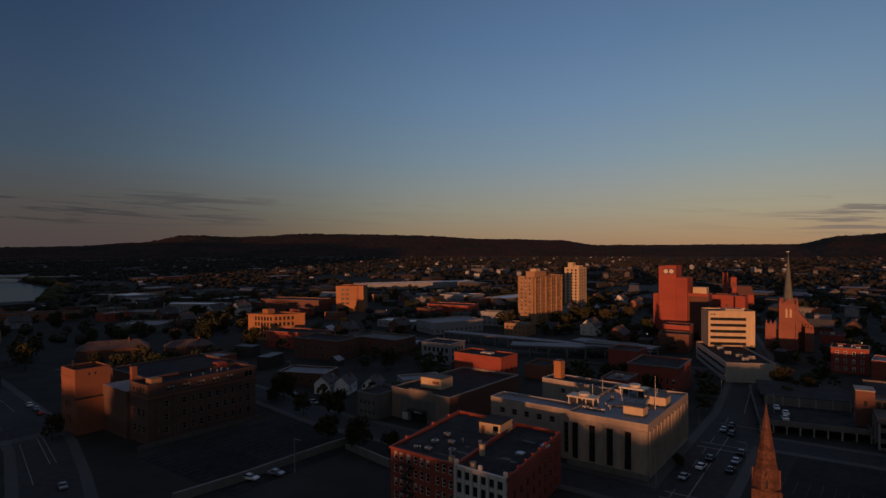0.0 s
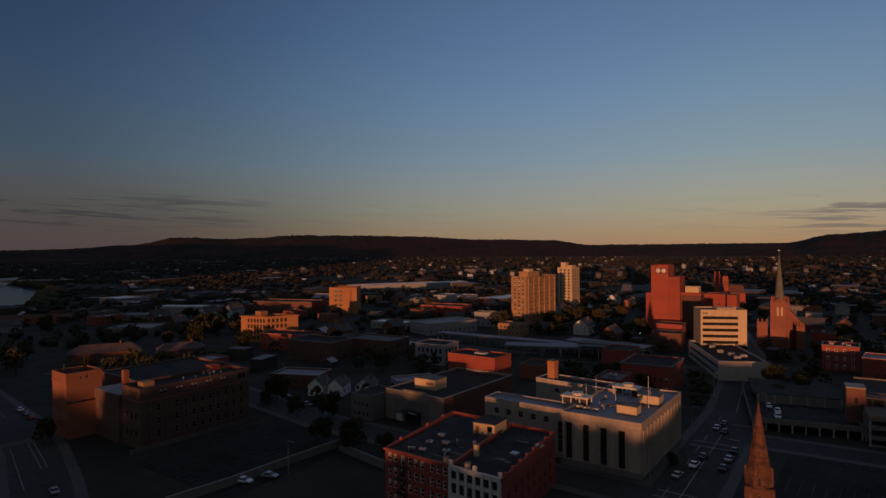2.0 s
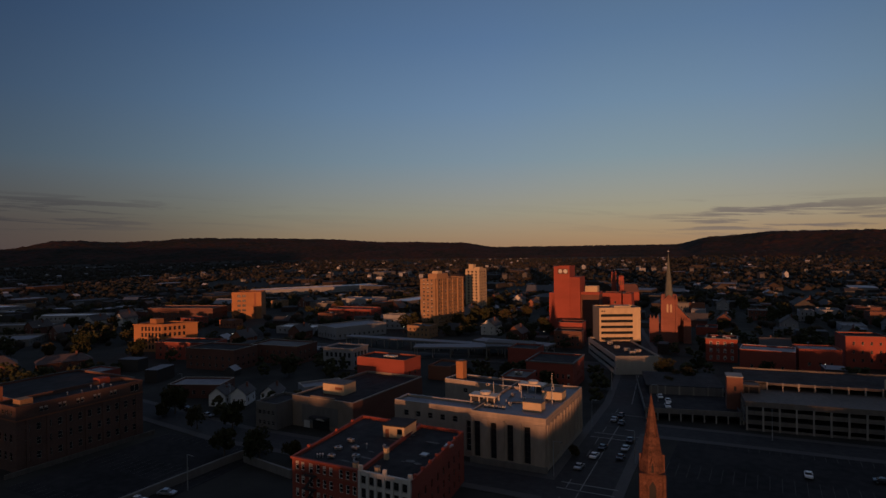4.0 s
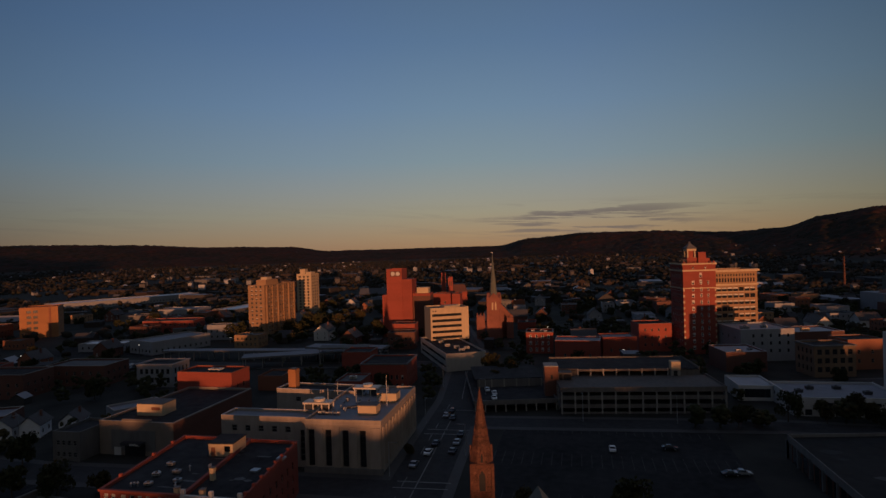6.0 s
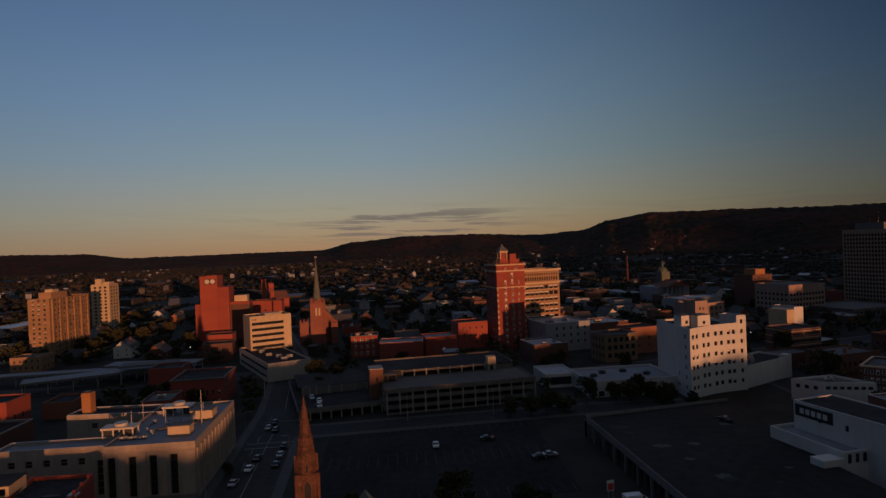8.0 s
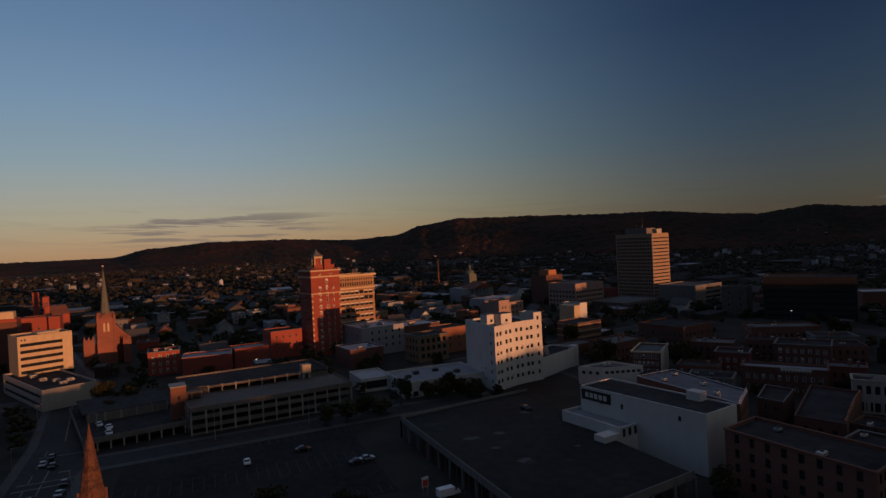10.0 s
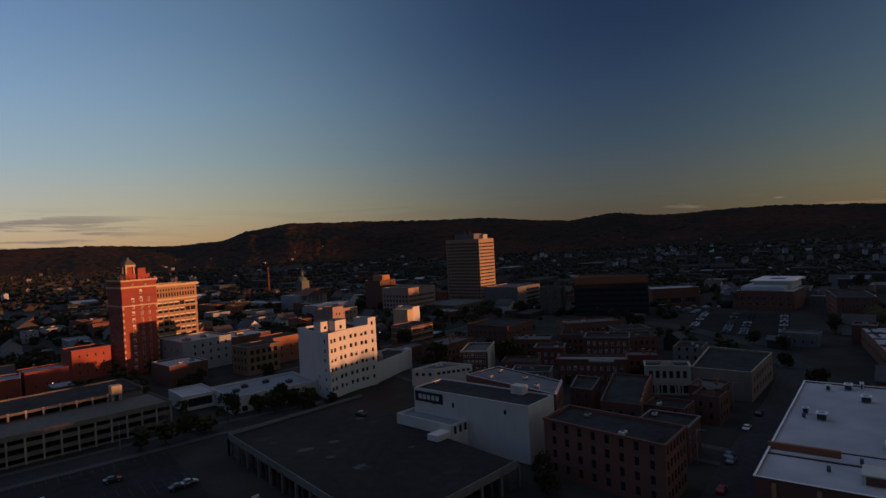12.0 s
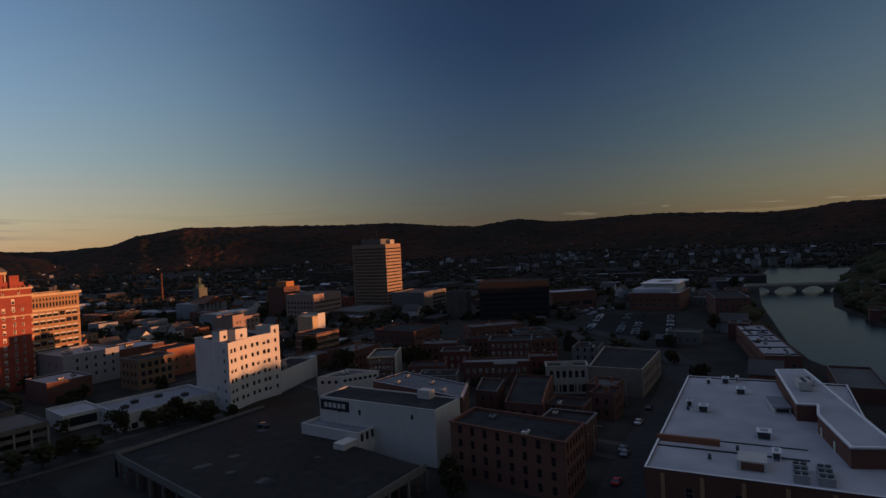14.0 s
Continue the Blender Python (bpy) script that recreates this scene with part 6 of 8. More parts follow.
def press_tower():
    b = building("red_brick_skyscraper", 53.0, 333.5, 17.2, 17, 13, 47.6, "red_brick", "red brick tower with pale cornices and a roof lantern",
                 faces={"S": [grid(1, 11, 1.4, 2.0, 2.5, 3.4, 4.1, 10.9, "blind", 1.0), grid(1, 11, 1.2, 2.0, 2.5, 3.4, 8.4, 6.6, "sash", 0.25), grid(1, 11, 1.0, 1.8, 2.5, 3.4, 12.0, 3.0, "sash", 0.1), grid(1, 2, 1.4, 2.4, 36.6, 3.6, 8.2, 6.8, "blind", 1.0), grid(2, 1, 1.0, 1.4, 44.6, 1, 2.2, 2.2)], "W": [grid(5, 13, 1.1, 1.9, 2.5, 3.4, 1.5)]}, fm="white_frame", trim="cream", cornice=0.5,
                 bands=[(34.4, 0.5, 0.3, "cream"), (43.5, 0.8, 0.45, "cream"), (45.9, 0.3, 0.2, "red_brick")])
    block(b, "penthouse", 9.6, 3.0, 46.7, 13.6, 9, 53.4, "red_brick")
    block(b, "lantern_base", 3.2, 2.2, 46.7, 8.4, 7.4, 50.6, "red_brick")
    for x in (3.6, 7.4):
        for y in (2.6, 6.4):
            block(b, "lantern_post", x, y, 50.6, x + 0.6, y + 0.6, 55.2, "cream")
    for k in range(9):                  # crest of short piers on the parapet
        block(b, "parapet_pier", 0.3 + k * 1.95, -0.4, 47.7, 1.1 + k * 1.95, 0.2, 48.7, "red_brick")
    for x in (-0.12, 16.5):             # pale quoins up the front corners
        for k in range(11):
            block(b, "quoin", x, -0.12, 2.0 + k * 3.1, x + 0.82, 0.0, 3.3 + k * 3.1, "cream")
    block(b, "lantern_core", 4.4, 3.4, 50.6, 7.2, 6.2, 55.2, "red_brick")
    bm = bmesh.new()
    box(bm, 3.0, 2.0, 55.2, 8.6, 7.6, 55.6)
    bmesh.ops.create_cone(bm, cap_ends=True, segments=4, radius1=3.9, radius2=0.5, depth=2.6, matrix=Matrix.Translation((5.8, 4.8, 56.9)) @ Matrix.Rotation(math.pi / 4, 4, "Z"))
    bmesh.ops.create_cone(bm, cap_ends=True, segments=8, radius1=0.7, radius2=0.5, depth=1.2, matrix=Matrix.Translation((5.8, 4.8, 58.4)))
    part("lantern_roof", bm, "grey_roof", b)
    for k in range(5):
        block(b, "roof_post", 0.4 + k * 0.9, 0.6 + k * 0.4, 46.8, 0.6 + k * 0.9, 0.8 + k * 0.4, 50.6 - k * 0.3, "dark_metal")
    block(b, "penthouse", 13.6, 4.5, 46.7, 16.2, 10.5, 50.2, "red_brick")
    for k in range(4):                  # arched rim under the lantern roof
        block(b, "lantern_arch", 3.4 + (0, 4.4, 0.2, 0.2)[k], 2.4 + (0.2, 0.2, 0, 4.4)[k], 54.2, 4.0 + (0, 4.4, 4.4, 4.4)[k], 3.0 + (4.2, 4.2, 0, 4.4)[k], 55.2, "cream")
    for k in range(6):                  # roof rail and tanks behind the parapet
        block(b, "rail_post", 0.9 + k * 0.45, 5.0 + k * 1.6, 46.9, 1.0 + k * 0.45, 5.1 + k * 1.6, 49.4, "dark_metal")
    block(b, "tank", 13.9, 12.0, 46.9, 16.0, 14.4, 49.4, "dark_metal")
    c = building("cream_office_tower", 71.4, 350.2, 24.0, 16, 15, 43.2, "tan_brick", "tan stone office tower with grids of wide windows",
                 faces={"S": [grid(7, 9, 2.75, 2.2, 3.0, 3.55, 1.0, 1.0, "strip", 0.75), grid(14, 1, 0.95, 2.2, 36.4, 1, 1.0), grid(14, 1, 0.8, 1.2, 39.6, 1, 1.0)]}, fm="dark_frame", trim="cream", cornice=0.9,
                 bands=[(34.6, 0.9, 0.5, "cream"), (31.0, 0.4, 0.2, "cream")])


press_tower()
building("grey_hall", 63.5, 290.5, 18, 20, 10, 9.0, "dark_brick", "dark-walled hall with a pale roof", roof="white_roof", trim="white_roof")
building("white_hall", 76.0, 316.0, 26, 26, 12, 15.5, "grey_paint", "grey-white painted block with small upper windows", roof="white_roof", trim="white_paint", faces={"S": [grid(5, 3, 1.1, 1.6, 4.2, 3.7, 4, 1.0)], "W": [grid(3, 1, 1, 1.5, 10, 1, 3)]}, fm="dark_frame")
building("pale_roof_hall", 103, 330, 26, 20, 12, 12.5, "dark_brick", "low dark hall with a pale roof", roof="white_roof", trim="white_roof")
building("ochre_shop_building", 96.5, 282.5, 17.5, 14, 12, 13.5, "dun_brick", "ochre brick shop building with large upper windows", faces={"S": [grid(5, 3, 2.0, 2.2, 2.2, 3.7, 0.7, 0.7, "sash")], "W": [grid(4, 3, 1.2, 2.0, 2.2, 3.7, 1)]}, fm="dark_frame", cornice=0.35)
building("brown_shop_building", 116, 300, 16, 14, 12, 13.5, "brown_brick", "plain brown brick building", faces={"S": [grid(2, 2, 1.2, 1.8, 3, 4, 2)]})
rooftop_unit(80, 325, 14.8, 12, 4, 2.6, 1.5, m="metal")
rooftop_unit(90, 330, 14.8, 12, 3, 2.0, 1.3, m="metal")
rooftop_unit(70, 296, 8.3, 10, 3, 2.0, 1.3, m="metal")
rooftop_unit(76, 301, 8.3, 10, 2, 2.0, 1.1, m="metal")
rooftop_unit(112, 340, 11.8, 10, 4, 2.4, 1.6, m="cream")


def white_block():
    """The white corner building whose sunny front bends inwards."""
    a, e = Vector((103.6, 211.2)), Vector((130.5, 220.6))
    d = (e - a).normalized()
    nv = Vector((-d.y, d.x))
    front = [tuple(a + d * (e - a).length * k + nv * 2.0 * math.sin(math.pi * k)) for k in (0, 0.22, 0.45, 0.68, 0.86)]
    b = thing("white_block", 0, 0, 0, 0, "white painted corner block with a slightly curved front", "building")
    pts = front + [(125.5, 242.0), (103.4, 239.0)]
    w = lambda c, mm: [grid(c, 6, 1.45, 1.6, 3.0, 3.75, mm, mm, "sash", 0.15)]
    shell(b, pts, 25.8, "white_paint", "tar_roof", {0: w(2, 0.8), 1: w(2, 0.6), 2: w(2, 0.5), 3: w(2, 0.4), 6: [grid(1, 6, 1.2, 1.5, 3.0, 3.75, 22.5, 2.0, "sash"), grid(1, 2, 1.0, 1.4, 3.0, 4.2, 17, 8, "sash")]}, fm="dark_frame", trim="white_paint", depth=0.3, parapet=0.9, split=True)
    TAKEN.append((116, 232, 24))
    p = front[-1]
    t = [(p[0], p[1]), (e.x, e.y), (e.x - 2.5, e.y + 8.5), (p[0] - 2.5, p[1] + 8.0)]
    t = thing("white_stair_tower", 0, 0, 0, 0, "white stair tower at the end of a painted block", "building")
    shell(t, [(p[0] + 0.02, p[1] - 0.02), (e.x, e.y), (e.x - 2.6, e.y + 8.4), (p[0] - 2.5, p[1] + 7.6)], 28.6, "white_paint", "tar_roof", {0: [grid(1, 7, 1.1, 1.6, 3.0, 3.75, 0.4)]}, fm="dark_frame", trim="white_paint")
    for (x, y, ww, dd, z1) in ((104.6, 219.5, 4.2, 4.5, 29.6), (109.4, 216.5, 5.6, 5.0, 29.8)):
        h = thing("roof_house", x, y, 24.9, 12, "white cube-shaped roof house with one small window", "roof hut", "roof houses")
        block(h, "wall", 0, 0, 0, ww, dd, z1 - 24.9, "white_paint", "", 0.05)
        block(h, "window", ww * 0.4, -0.06, 1.6, ww * 0.4 + 1.1, 0.02, 2.8, "glass")
        block(h, "roof", -0.1, -0.1, z1 - 24.9, ww + 0.1, dd + 0.1, z1 - 24.7, "grey_roof")
    g = building("white_wing", 131.0, 222.2, 31, 14, 27, 8.6, "white_paint", "long blank white wall of a low wing", roof="tar_roof", trim="white_paint")
    block(g, "corner_pier", 27.5, -0.1, 0, 31.1, 3.0, 9.4, "white_paint")
    ds = thing("satellite_dish", 133.0, 222.5, 8.6, 0, "white satellite dish on a low wing", "satellite dish")
    bm = bmesh.new()
    bmesh.ops.create_cone(bm, cap_ends=True, segments=24, radius1=2.1, radius2=0.4, depth=0.7, matrix=Matrix.Translation((0, 0, 3.0)) @ Matrix.Rotation(1.35, 4, "Y") @ Matrix.Rotation(math.pi, 4, "X"))
    part("reflector", bm, "white_paint", ds)
    block(ds, "post", -0.12, -0.12, 0, 0.12, 0.12, 3.0, "metal")
    # low white range on the other side
    l = building("low_white_range", 69.0, 221.5, 35, 24, 2, 6.2, "white_paint", "low white painted range with dark strip windows", roof="blue_roof", trim="white_paint",
                 faces={"S": [grid(2, 1, 5.2, 1.2, 3.4, 1, 3, 4, "strip"), grid(6, 1, 2.2, 2.0, 0.3, 1, 2)], "W": [grid(3, 1, 2, 1.4, 2.8, 1, 2)]}, fm="dark_frame")
    m = building("low_white_annex", 56.5, 240.0, 13, 18, 3, 5.6, "white_paint", "low white annex with a large dark window", roof="white_roof", trim="white_paint", faces={"S": [grid(1, 1, 9, 3.2, 1.2, 1, 1.4, 1.4, "strip")]}, fm="dark_frame")
    for x, y in ((74, 232), (79, 237), (88, 238), (95, 231)):
        rooftop_unit(x, y, 5.5, 5, 2.4, 1.8, 1.2, m="dark_metal")


white_block()


def dark_deck():
    b = thing("shaded_parking_deck", 0, 0, 0, 0, "broad shaded parking deck on columns", "parking garage")
    pts = [(56.5, 96), (99, 104), (98, 136), (104, 188), (54.0, 179)]
    TAKEN.append((78, 140, 48))
    bm = bmesh.new()
    prism(bm, pts, 5.1, 5.6)
    part("deck", bm, "deck_tar", b)
    n = len(pts)
    for i in (0, 3, 4):
        p, q = Vector(pts[i]), Vector(pts[(i + 1) % n])
        d = (q - p).normalized()
        nv = Vector((d.y, -d.x))
        bm = bmesh.new()
        a0, a1, b1, b0 = p + nv * 0.02, q + nv * 0.02, q - nv * 0.25, p - nv * 0.25
        prism(bm, [tuple(a0), tuple(a1), tuple(b1), tuple(b0)], 4.6, 6.5)
        part("parapet", bm, "concrete", b)
        k = int((q - p).length / 7)
        for j in range(k + 1):
            c = p + d * (q - p).length * j / k
            block(b, "column", c.x - 0.3, c.y - 0.3, 0, c.x + 0.3, c.y + 0.3, 5.1, "concrete")
    bm = bmesh.new()
    prism(bm, inset(pts, 0.4), 0.01, 0.06)
    part("floor_slab", bm, "asphalt", b)
    rg = random.Random(3)
    for i, q in ((0, 12), (3, 14), (4, 24)):        # brick infill posts between the columns
        p0, p1 = Vector(pts[i]), Vector(pts[(i + 1) % n])
        for k in range(1, q):
            c = p0 + (p1 - p0) * k / q
            block(b, "post", c.x - 0.12, c.y - 0.12, 0, c.x + 0.12, c.y + 0.12, 4.6, "dark_brick")
    car(92, 168, 100, "car_dark", 5.62)
    for k in range(16):                 # flaked membrane and puddle stains
        u, v = rg.uniform(60, 94), rg.uniform(104, 172)
        bm = bmesh.new()
        r0 = rg.uniform(0.8, 3.2)
        bm.faces.new([bm.verts.new((u + r0 * math.cos(a) * rg.uniform(0.5, 1.2), v + r0 * 0.6 * math.sin(a) * rg.uniform(0.5, 1.2), 5.606 + k * 0.002)) for a in [2 * math.pi * i / 10 for i in range(10)]])
        part("stain", bm, "faded" if k % 3 == 0 else "black_panel", b)


dark_deck()


def white_theatre():
    b = building("white_playhouse", 110.6, 111.6, 13.0, 41, 12, 15.3, "white_paint", "tall windowless white playhouse with a dark roof", roof="tar_roof", trim="white_paint",
                 faces={"W": [grid(2, 1, 0.9, 1.5, 11.2, 1, 4, 22), grid(1, 1, 0.9, 1.3, 12.0, 1, 30, 4)]}, fm="dark_frame", parapet=0.25)
    block(b, "sign_board", -0.12, 29.5, 11.6, 0.0, 40.5, 14.6, "black_panel")
    for k in range(5):
        block(b, "sign_bar", -0.16, 31.0 + k * 1.7, 12.4, -0.12, 32.2 + k * 1.7, 13.8, "white_paint")
    block(b, "roof_hut", 9.6, 8.0, 15.0, 12.6, 12.0, 17.4, "white_paint")
    a = building("white_annex", 99.6, 130.6, 7.6, 22, 10, 8.6, "white_paint", "low white annex with tall windows against a playhouse", roof="blue_roof", trim="white_paint", faces={"S": [grid(3, 1, 1.2, 2.2, 5.9, 1, 0.5)]}, fm="dark_frame")
    block(a, "porch", -5.5, 0.2, 0, 0, 4.0, 7.2, "white_paint")
    p = thing("pale_roof_store", 0, 0, 0, 0, "brick store with a pale membrane roof", "building")
    shell(p, [(129.6, 118.8), (142.6, 128.0), (144.9, 160.3), (128.8, 159.0)], 13.4, "dark_brick", "store_roof", {0: [grid(4, 3, 1.2, 1.8, 2, 3.6, 1)]}, trim="white_roof", parapet=0.4)
    TAKEN.append((137, 141, 20))
    for k in range(7):                  # posts along the roof edge
        block(p, "edge_post", 130.2 + k * 1.95, 119.8 + k * 1.37, 13.4, 130.5 + k * 1.95, 120.1 + k * 1.37, 14.2, "white_paint")
    l = thing("white_lowrise", 0, 0, 0, 0, "small white flat-roofed building with a window strip", "building")
    shell(l, [(138.0, 206.0), (144.0, 198.0), (160.0, 193.5), (155.0, 208.0)], 7.0, "white_paint", "grey_roof", {0: [grid(3, 1, 1.4, 1.3, 4.2, 1, 0.8)], 1: [grid(7, 1, 1.5, 1.1, 4.6, 1, 0.6)]}, fm="dark_frame", trim="white_paint")
    TAKEN.append((149, 201, 12))
    rooftop_unit(150, 203, 6.3, -15, 2.6, 1.8, 1.2, m="white_paint")
    for x, y in ((133, 130), (138, 140), (132, 150), (140, 154)):
        rooftop_unit(x, y, 13.0, 12, 1.6, 1.2, 1.0, m="white_paint")
    vent_pipe(131, 127, 13.0)


white_theatre()


def brick_block():
    b = thing("brick_warehouse", 0, 0, 0, 0, "four-storey brown brick warehouse with arched windows", "building")
    g = lambda c, m: [grid(c, 4, 1.2, 2.0, 1.4, 3.3, m, m, "sash")]
    shell(b, [(112.5, 73.2), (126.8, 76.8), (122.3, 108.0), (109.3, 105.0)], 14.0, "umber_brick", "tar_roof", {0: g(6, 0.6), 3: g(8, 1.2)}, fm="dark_frame", trim="umber_brick", cornice=0.2, split=True)
    TAKEN.append((117, 90, 18))
    rooftop_unit(113.5, 84.5, 13.3, 12, 2.2, 1.4, 1.0, m="white_paint")
    rooftop_unit(119, 99, 13.3, 12, 1.6, 1.4, 0.9, m="metal")
    t = thing("tan_hall", 0, 0, 0, 0, "tan rendered hall with a pale arched front", "building")
    shell(t, [(202.3, 97.8), (238.5, 107.0), (236.0, 131.0), (197.5, 116.6)], 10.2, "brown_render", "tar_roof", {0: [grid(7, 2, 1.6, 2.0, 2.0, 4.0, 2.0)]}, fm="dark_frame", trim="pale_concrete")
    TAKEN.append((214, 117, 22))
    w = building("arched_front_shop", 188.0, 129.0, 15.4, 8.5, -54, 10.6, "pale_concrete", "pale arched shopfront building", roof="tar_roof", faces={"S": [grid(6, 1, 1.3, 2.6, 6.2, 1, 0.8), grid(4, 1, 2.6, 2.8, 0.8, 1, 0.6)]}, fm="dark_frame", trim="pale_concrete", cornice=0.25)
    bm = bmesh.new()                    # curved crest over the middle of the front
    ring = [(7.7 + 2.6 * math.cos(q * math.pi / 8), 10.5 + 1.5 * math.sin(q * math.pi / 8)) for q in range(9)]
    f0, f1 = [bm.verts.new((u, -0.1, z)) for u, z in ring], [bm.verts.new((u, 0.35, z)) for u, z in ring]
    bm.faces.new(f0)
    bm.faces.new(f1[::-1])
    for q in range(8):
        bm.faces.new((f0[q + 1], f0[q], f1[q], f1[q + 1]))
    part("crest", bm, "pale_concrete", w)
    for k in range(7):                  # pilasters with caps
        block(w, "pilaster", 0.6 + k * 2.32, -0.18, 0.4, 1.1 + k * 2.32, 0.0, 9.9, "pale_concrete")
    building("white_ended_block", 165.5, 207.0, 11.7, 20, -50, 10.2, "dark_brick", "brick block with a windowed front and pale end wall", roof="grey_roof", faces={"S": [grid(6, 3, 1.1, 1.9, 1.2, 3.0, 0.6, 0.6, "sash", 0.3)]}, fm="white_frame", trim="cream", cornice=0.4)
    e = thing("painted_end_wall", 165.5, 207.0, 0, -50, "white painted end wall with a square top", "wall")
    block(e, "panel", 11.72, -0.2, 0, 12.0, 20.2, 10.9, "white_paint")
    r = building("pale_roofed_row", 180.0, 164.0, 26.8, 8.5, -53.5, 9.8, "dark_brick", "dark red brick row with a pale roof and white cornice", roof="blue_roof", faces={"S": [grid(10, 2, 1.0, 1.8, 1.6, 3.8, 0.8, 0.8, "sash", 0.2)]}, fm="white_frame", trim="dark_brick", cornice=0.3)
    block(r, "cornice", 12.5, -0.5, 9.1, 22.0, 0.0, 9.85, "white_paint", "white bracketed cornice")
    for k in range(9):
        block(r, "bracket", 12.9 + k * 1.05, -0.42, 8.5, 13.2 + k * 1.05, 0.0, 9.1, "white_paint")
    h = thing("dark_roofed_hall", 0, 0, 0, 0, "low hall with a dark roof and a brick fire wall", "building")
    shell(h, [(145.6, 116.0), (149.7, 104.5), (182.7, 122.5), (178.0, 135.5)], 8.8, "dark_brick", "tar_roof", {0: [grid(3, 2, 1.2, 1.7, 1.4, 3.4, 1.0)], 1: [grid(9, 2, 1.1, 1.6, 1.4, 3.4, 1.0)]}, fm="dark_frame", trim="dark_brick")
    for k in range(6):                  # stepped fire wall
        x0, y0 = 150.2 + 5.3 * k, 104.9 + 2.9 * k
        bm = bmesh.new()
        prism(bm, [(x0, y0), (x0 + 5.3, y0 + 2.9), (x0 + 5.1, y0 + 3.3), (x0 - 0.2, y0 + 0.4)], 8.7, 9.5 + 0.35 * min(k, 5 - k))
        part("fire_wall", bm, "brown_brick", h)
    TAKEN.extend([(164, 120, 20), (194, 126, 12)])
    q = thing("low_brick_annex", 0, 0, 0, 0, "low brick annex behind a dark-roofed hall", "building")
    shell(q, [(155.4, 136.2), (157.1, 128.5), (172.5, 137.0), (170.5, 146.0)], 7.8, "dark_brick", "tar_roof", {0: [grid(2, 2, 1.1, 1.6, 1.2, 3.2, 0.8)]}, trim="concrete")
    TAKEN.append((164, 137, 10))
    g2 = thing("broad_brick_hall", 0, 0, 0, 0, "broad dark brick hall with a dark roof", "building")
    shell(g2, [(219.0, 267.0), (224.0, 239.0), (250.0, 245.0), (245.0, 273.0)], 10.8, "dark_brick", "tar_roof", {0: [grid(8, 2, 1.4, 1.8, 1.6, 3.9, 1)], 1: [grid(7, 2, 1.4, 1.8, 1.6, 3.9, 1)]}, trim="dark_brick", cornice=0.2)
    TAKEN.append((235, 256, 20))
    x = [(158, 96, 10, 12, 7.5, "dark_brick", 14), (138.5, 83.5, 11, 13, 9.5, "dark_brick", 14), (184, 99, 11, 10, 8.0, "dark_brick", 12), (172, 93, 10, 8, 8.6, "dark_brick", 12),
         (215.5, 179.5, 19.8, 15, 12.0, "dark_brick", -56), (252.5, 223, 32, 16, 10.0, "dark_brick", -32), (168, 184, 15, 11, 8.2, "dark_brick", -54), (196, 192, 13, 11, 9.0, "red_dark", -54), (205, 215, 18, 14, 9.0, "dark_brick", -54),
         (228, 205, 15, 14, 9.0, "dark_brick", -54), (160, 170, 15, 11, 7.5, "concrete", -54), (172, 226, 22, 16, 10.0, "dark_brick", 13), (240, 178, 18, 14, 8.5, "dark_brick", -40), (262, 196, 18, 14, 8.0, "concrete", -36), (206, 150, 12, 10, 9.0, "red_dark", -54), (246, 140, 16, 12, 7.0, "concrete", 20)]
    names = {"red_dark": "dark red brick", "dark_brick": "dark brick", "brown_brick": "brown brick", "concrete": "grey rendered", "white_paint": "white painted", "grey_paint": "grey painted"}
    rg = random.Random(15)
    for k, (px, py, ww, dd, hh, m, rt) in enumerate(x):
        building("row_building", px, py, ww, dd, rt, hh, m, names[m] + " row building with a flat tarred roof in shade", group="row buildings", roof=("tar_roof", "tar_roof", "grey_roof")[k % 3], trim=(m, "concrete", m)[k % 3], cornice=(0.0, 0.25, 0.1)[k % 3],
                 faces={"S": [grid(int(ww / 2.8), 2 + (hh > 10), 1.1, 1.8, 1.4, 3.5, 0.8, 0.8, "sash", 0.15)], "W": [grid(int(dd / 3.4), 2, 1.0, 1.7, 1.6, 3.6, 1.0)]}, fm=("dark_frame", "white_frame", "dark_frame")[k % 3])
        c, s = math.cos(radians(rt)), math.sin(radians(rt))
        for _ in range(rg.choice((1, 2, 3))):
            u, v = rg.uniform(2, ww - 2), rg.uniform(2, dd - 2)
            ux, uy = px + c * u - s * v, py + s * u + c * v
            if rg.random() < 0.5:
                rooftop_unit(ux, uy, hh - 0.7, rt, rg.uniform(1.0, 2.2), rg.uniform(0.9, 1.5), rg.uniform(0.8, 1.3), "small weathered rooftop unit on a dark roof", rg.choice(("metal", "unit", "white_paint")))
            else:
                q = thing("chimney", ux, uy, hh - 0.75, rt, "brick chimney on a dark flat roof", "chimney", "chimneys")
                block(q, "shaft", -0.4, -0.5, 0, 0.4, 0.5, 1.9, "brown_brick")
                block(q, "cap", -0.48, -0.58, 1.9, 0.48, 0.58, 2.05, "concrete")


brick_block()


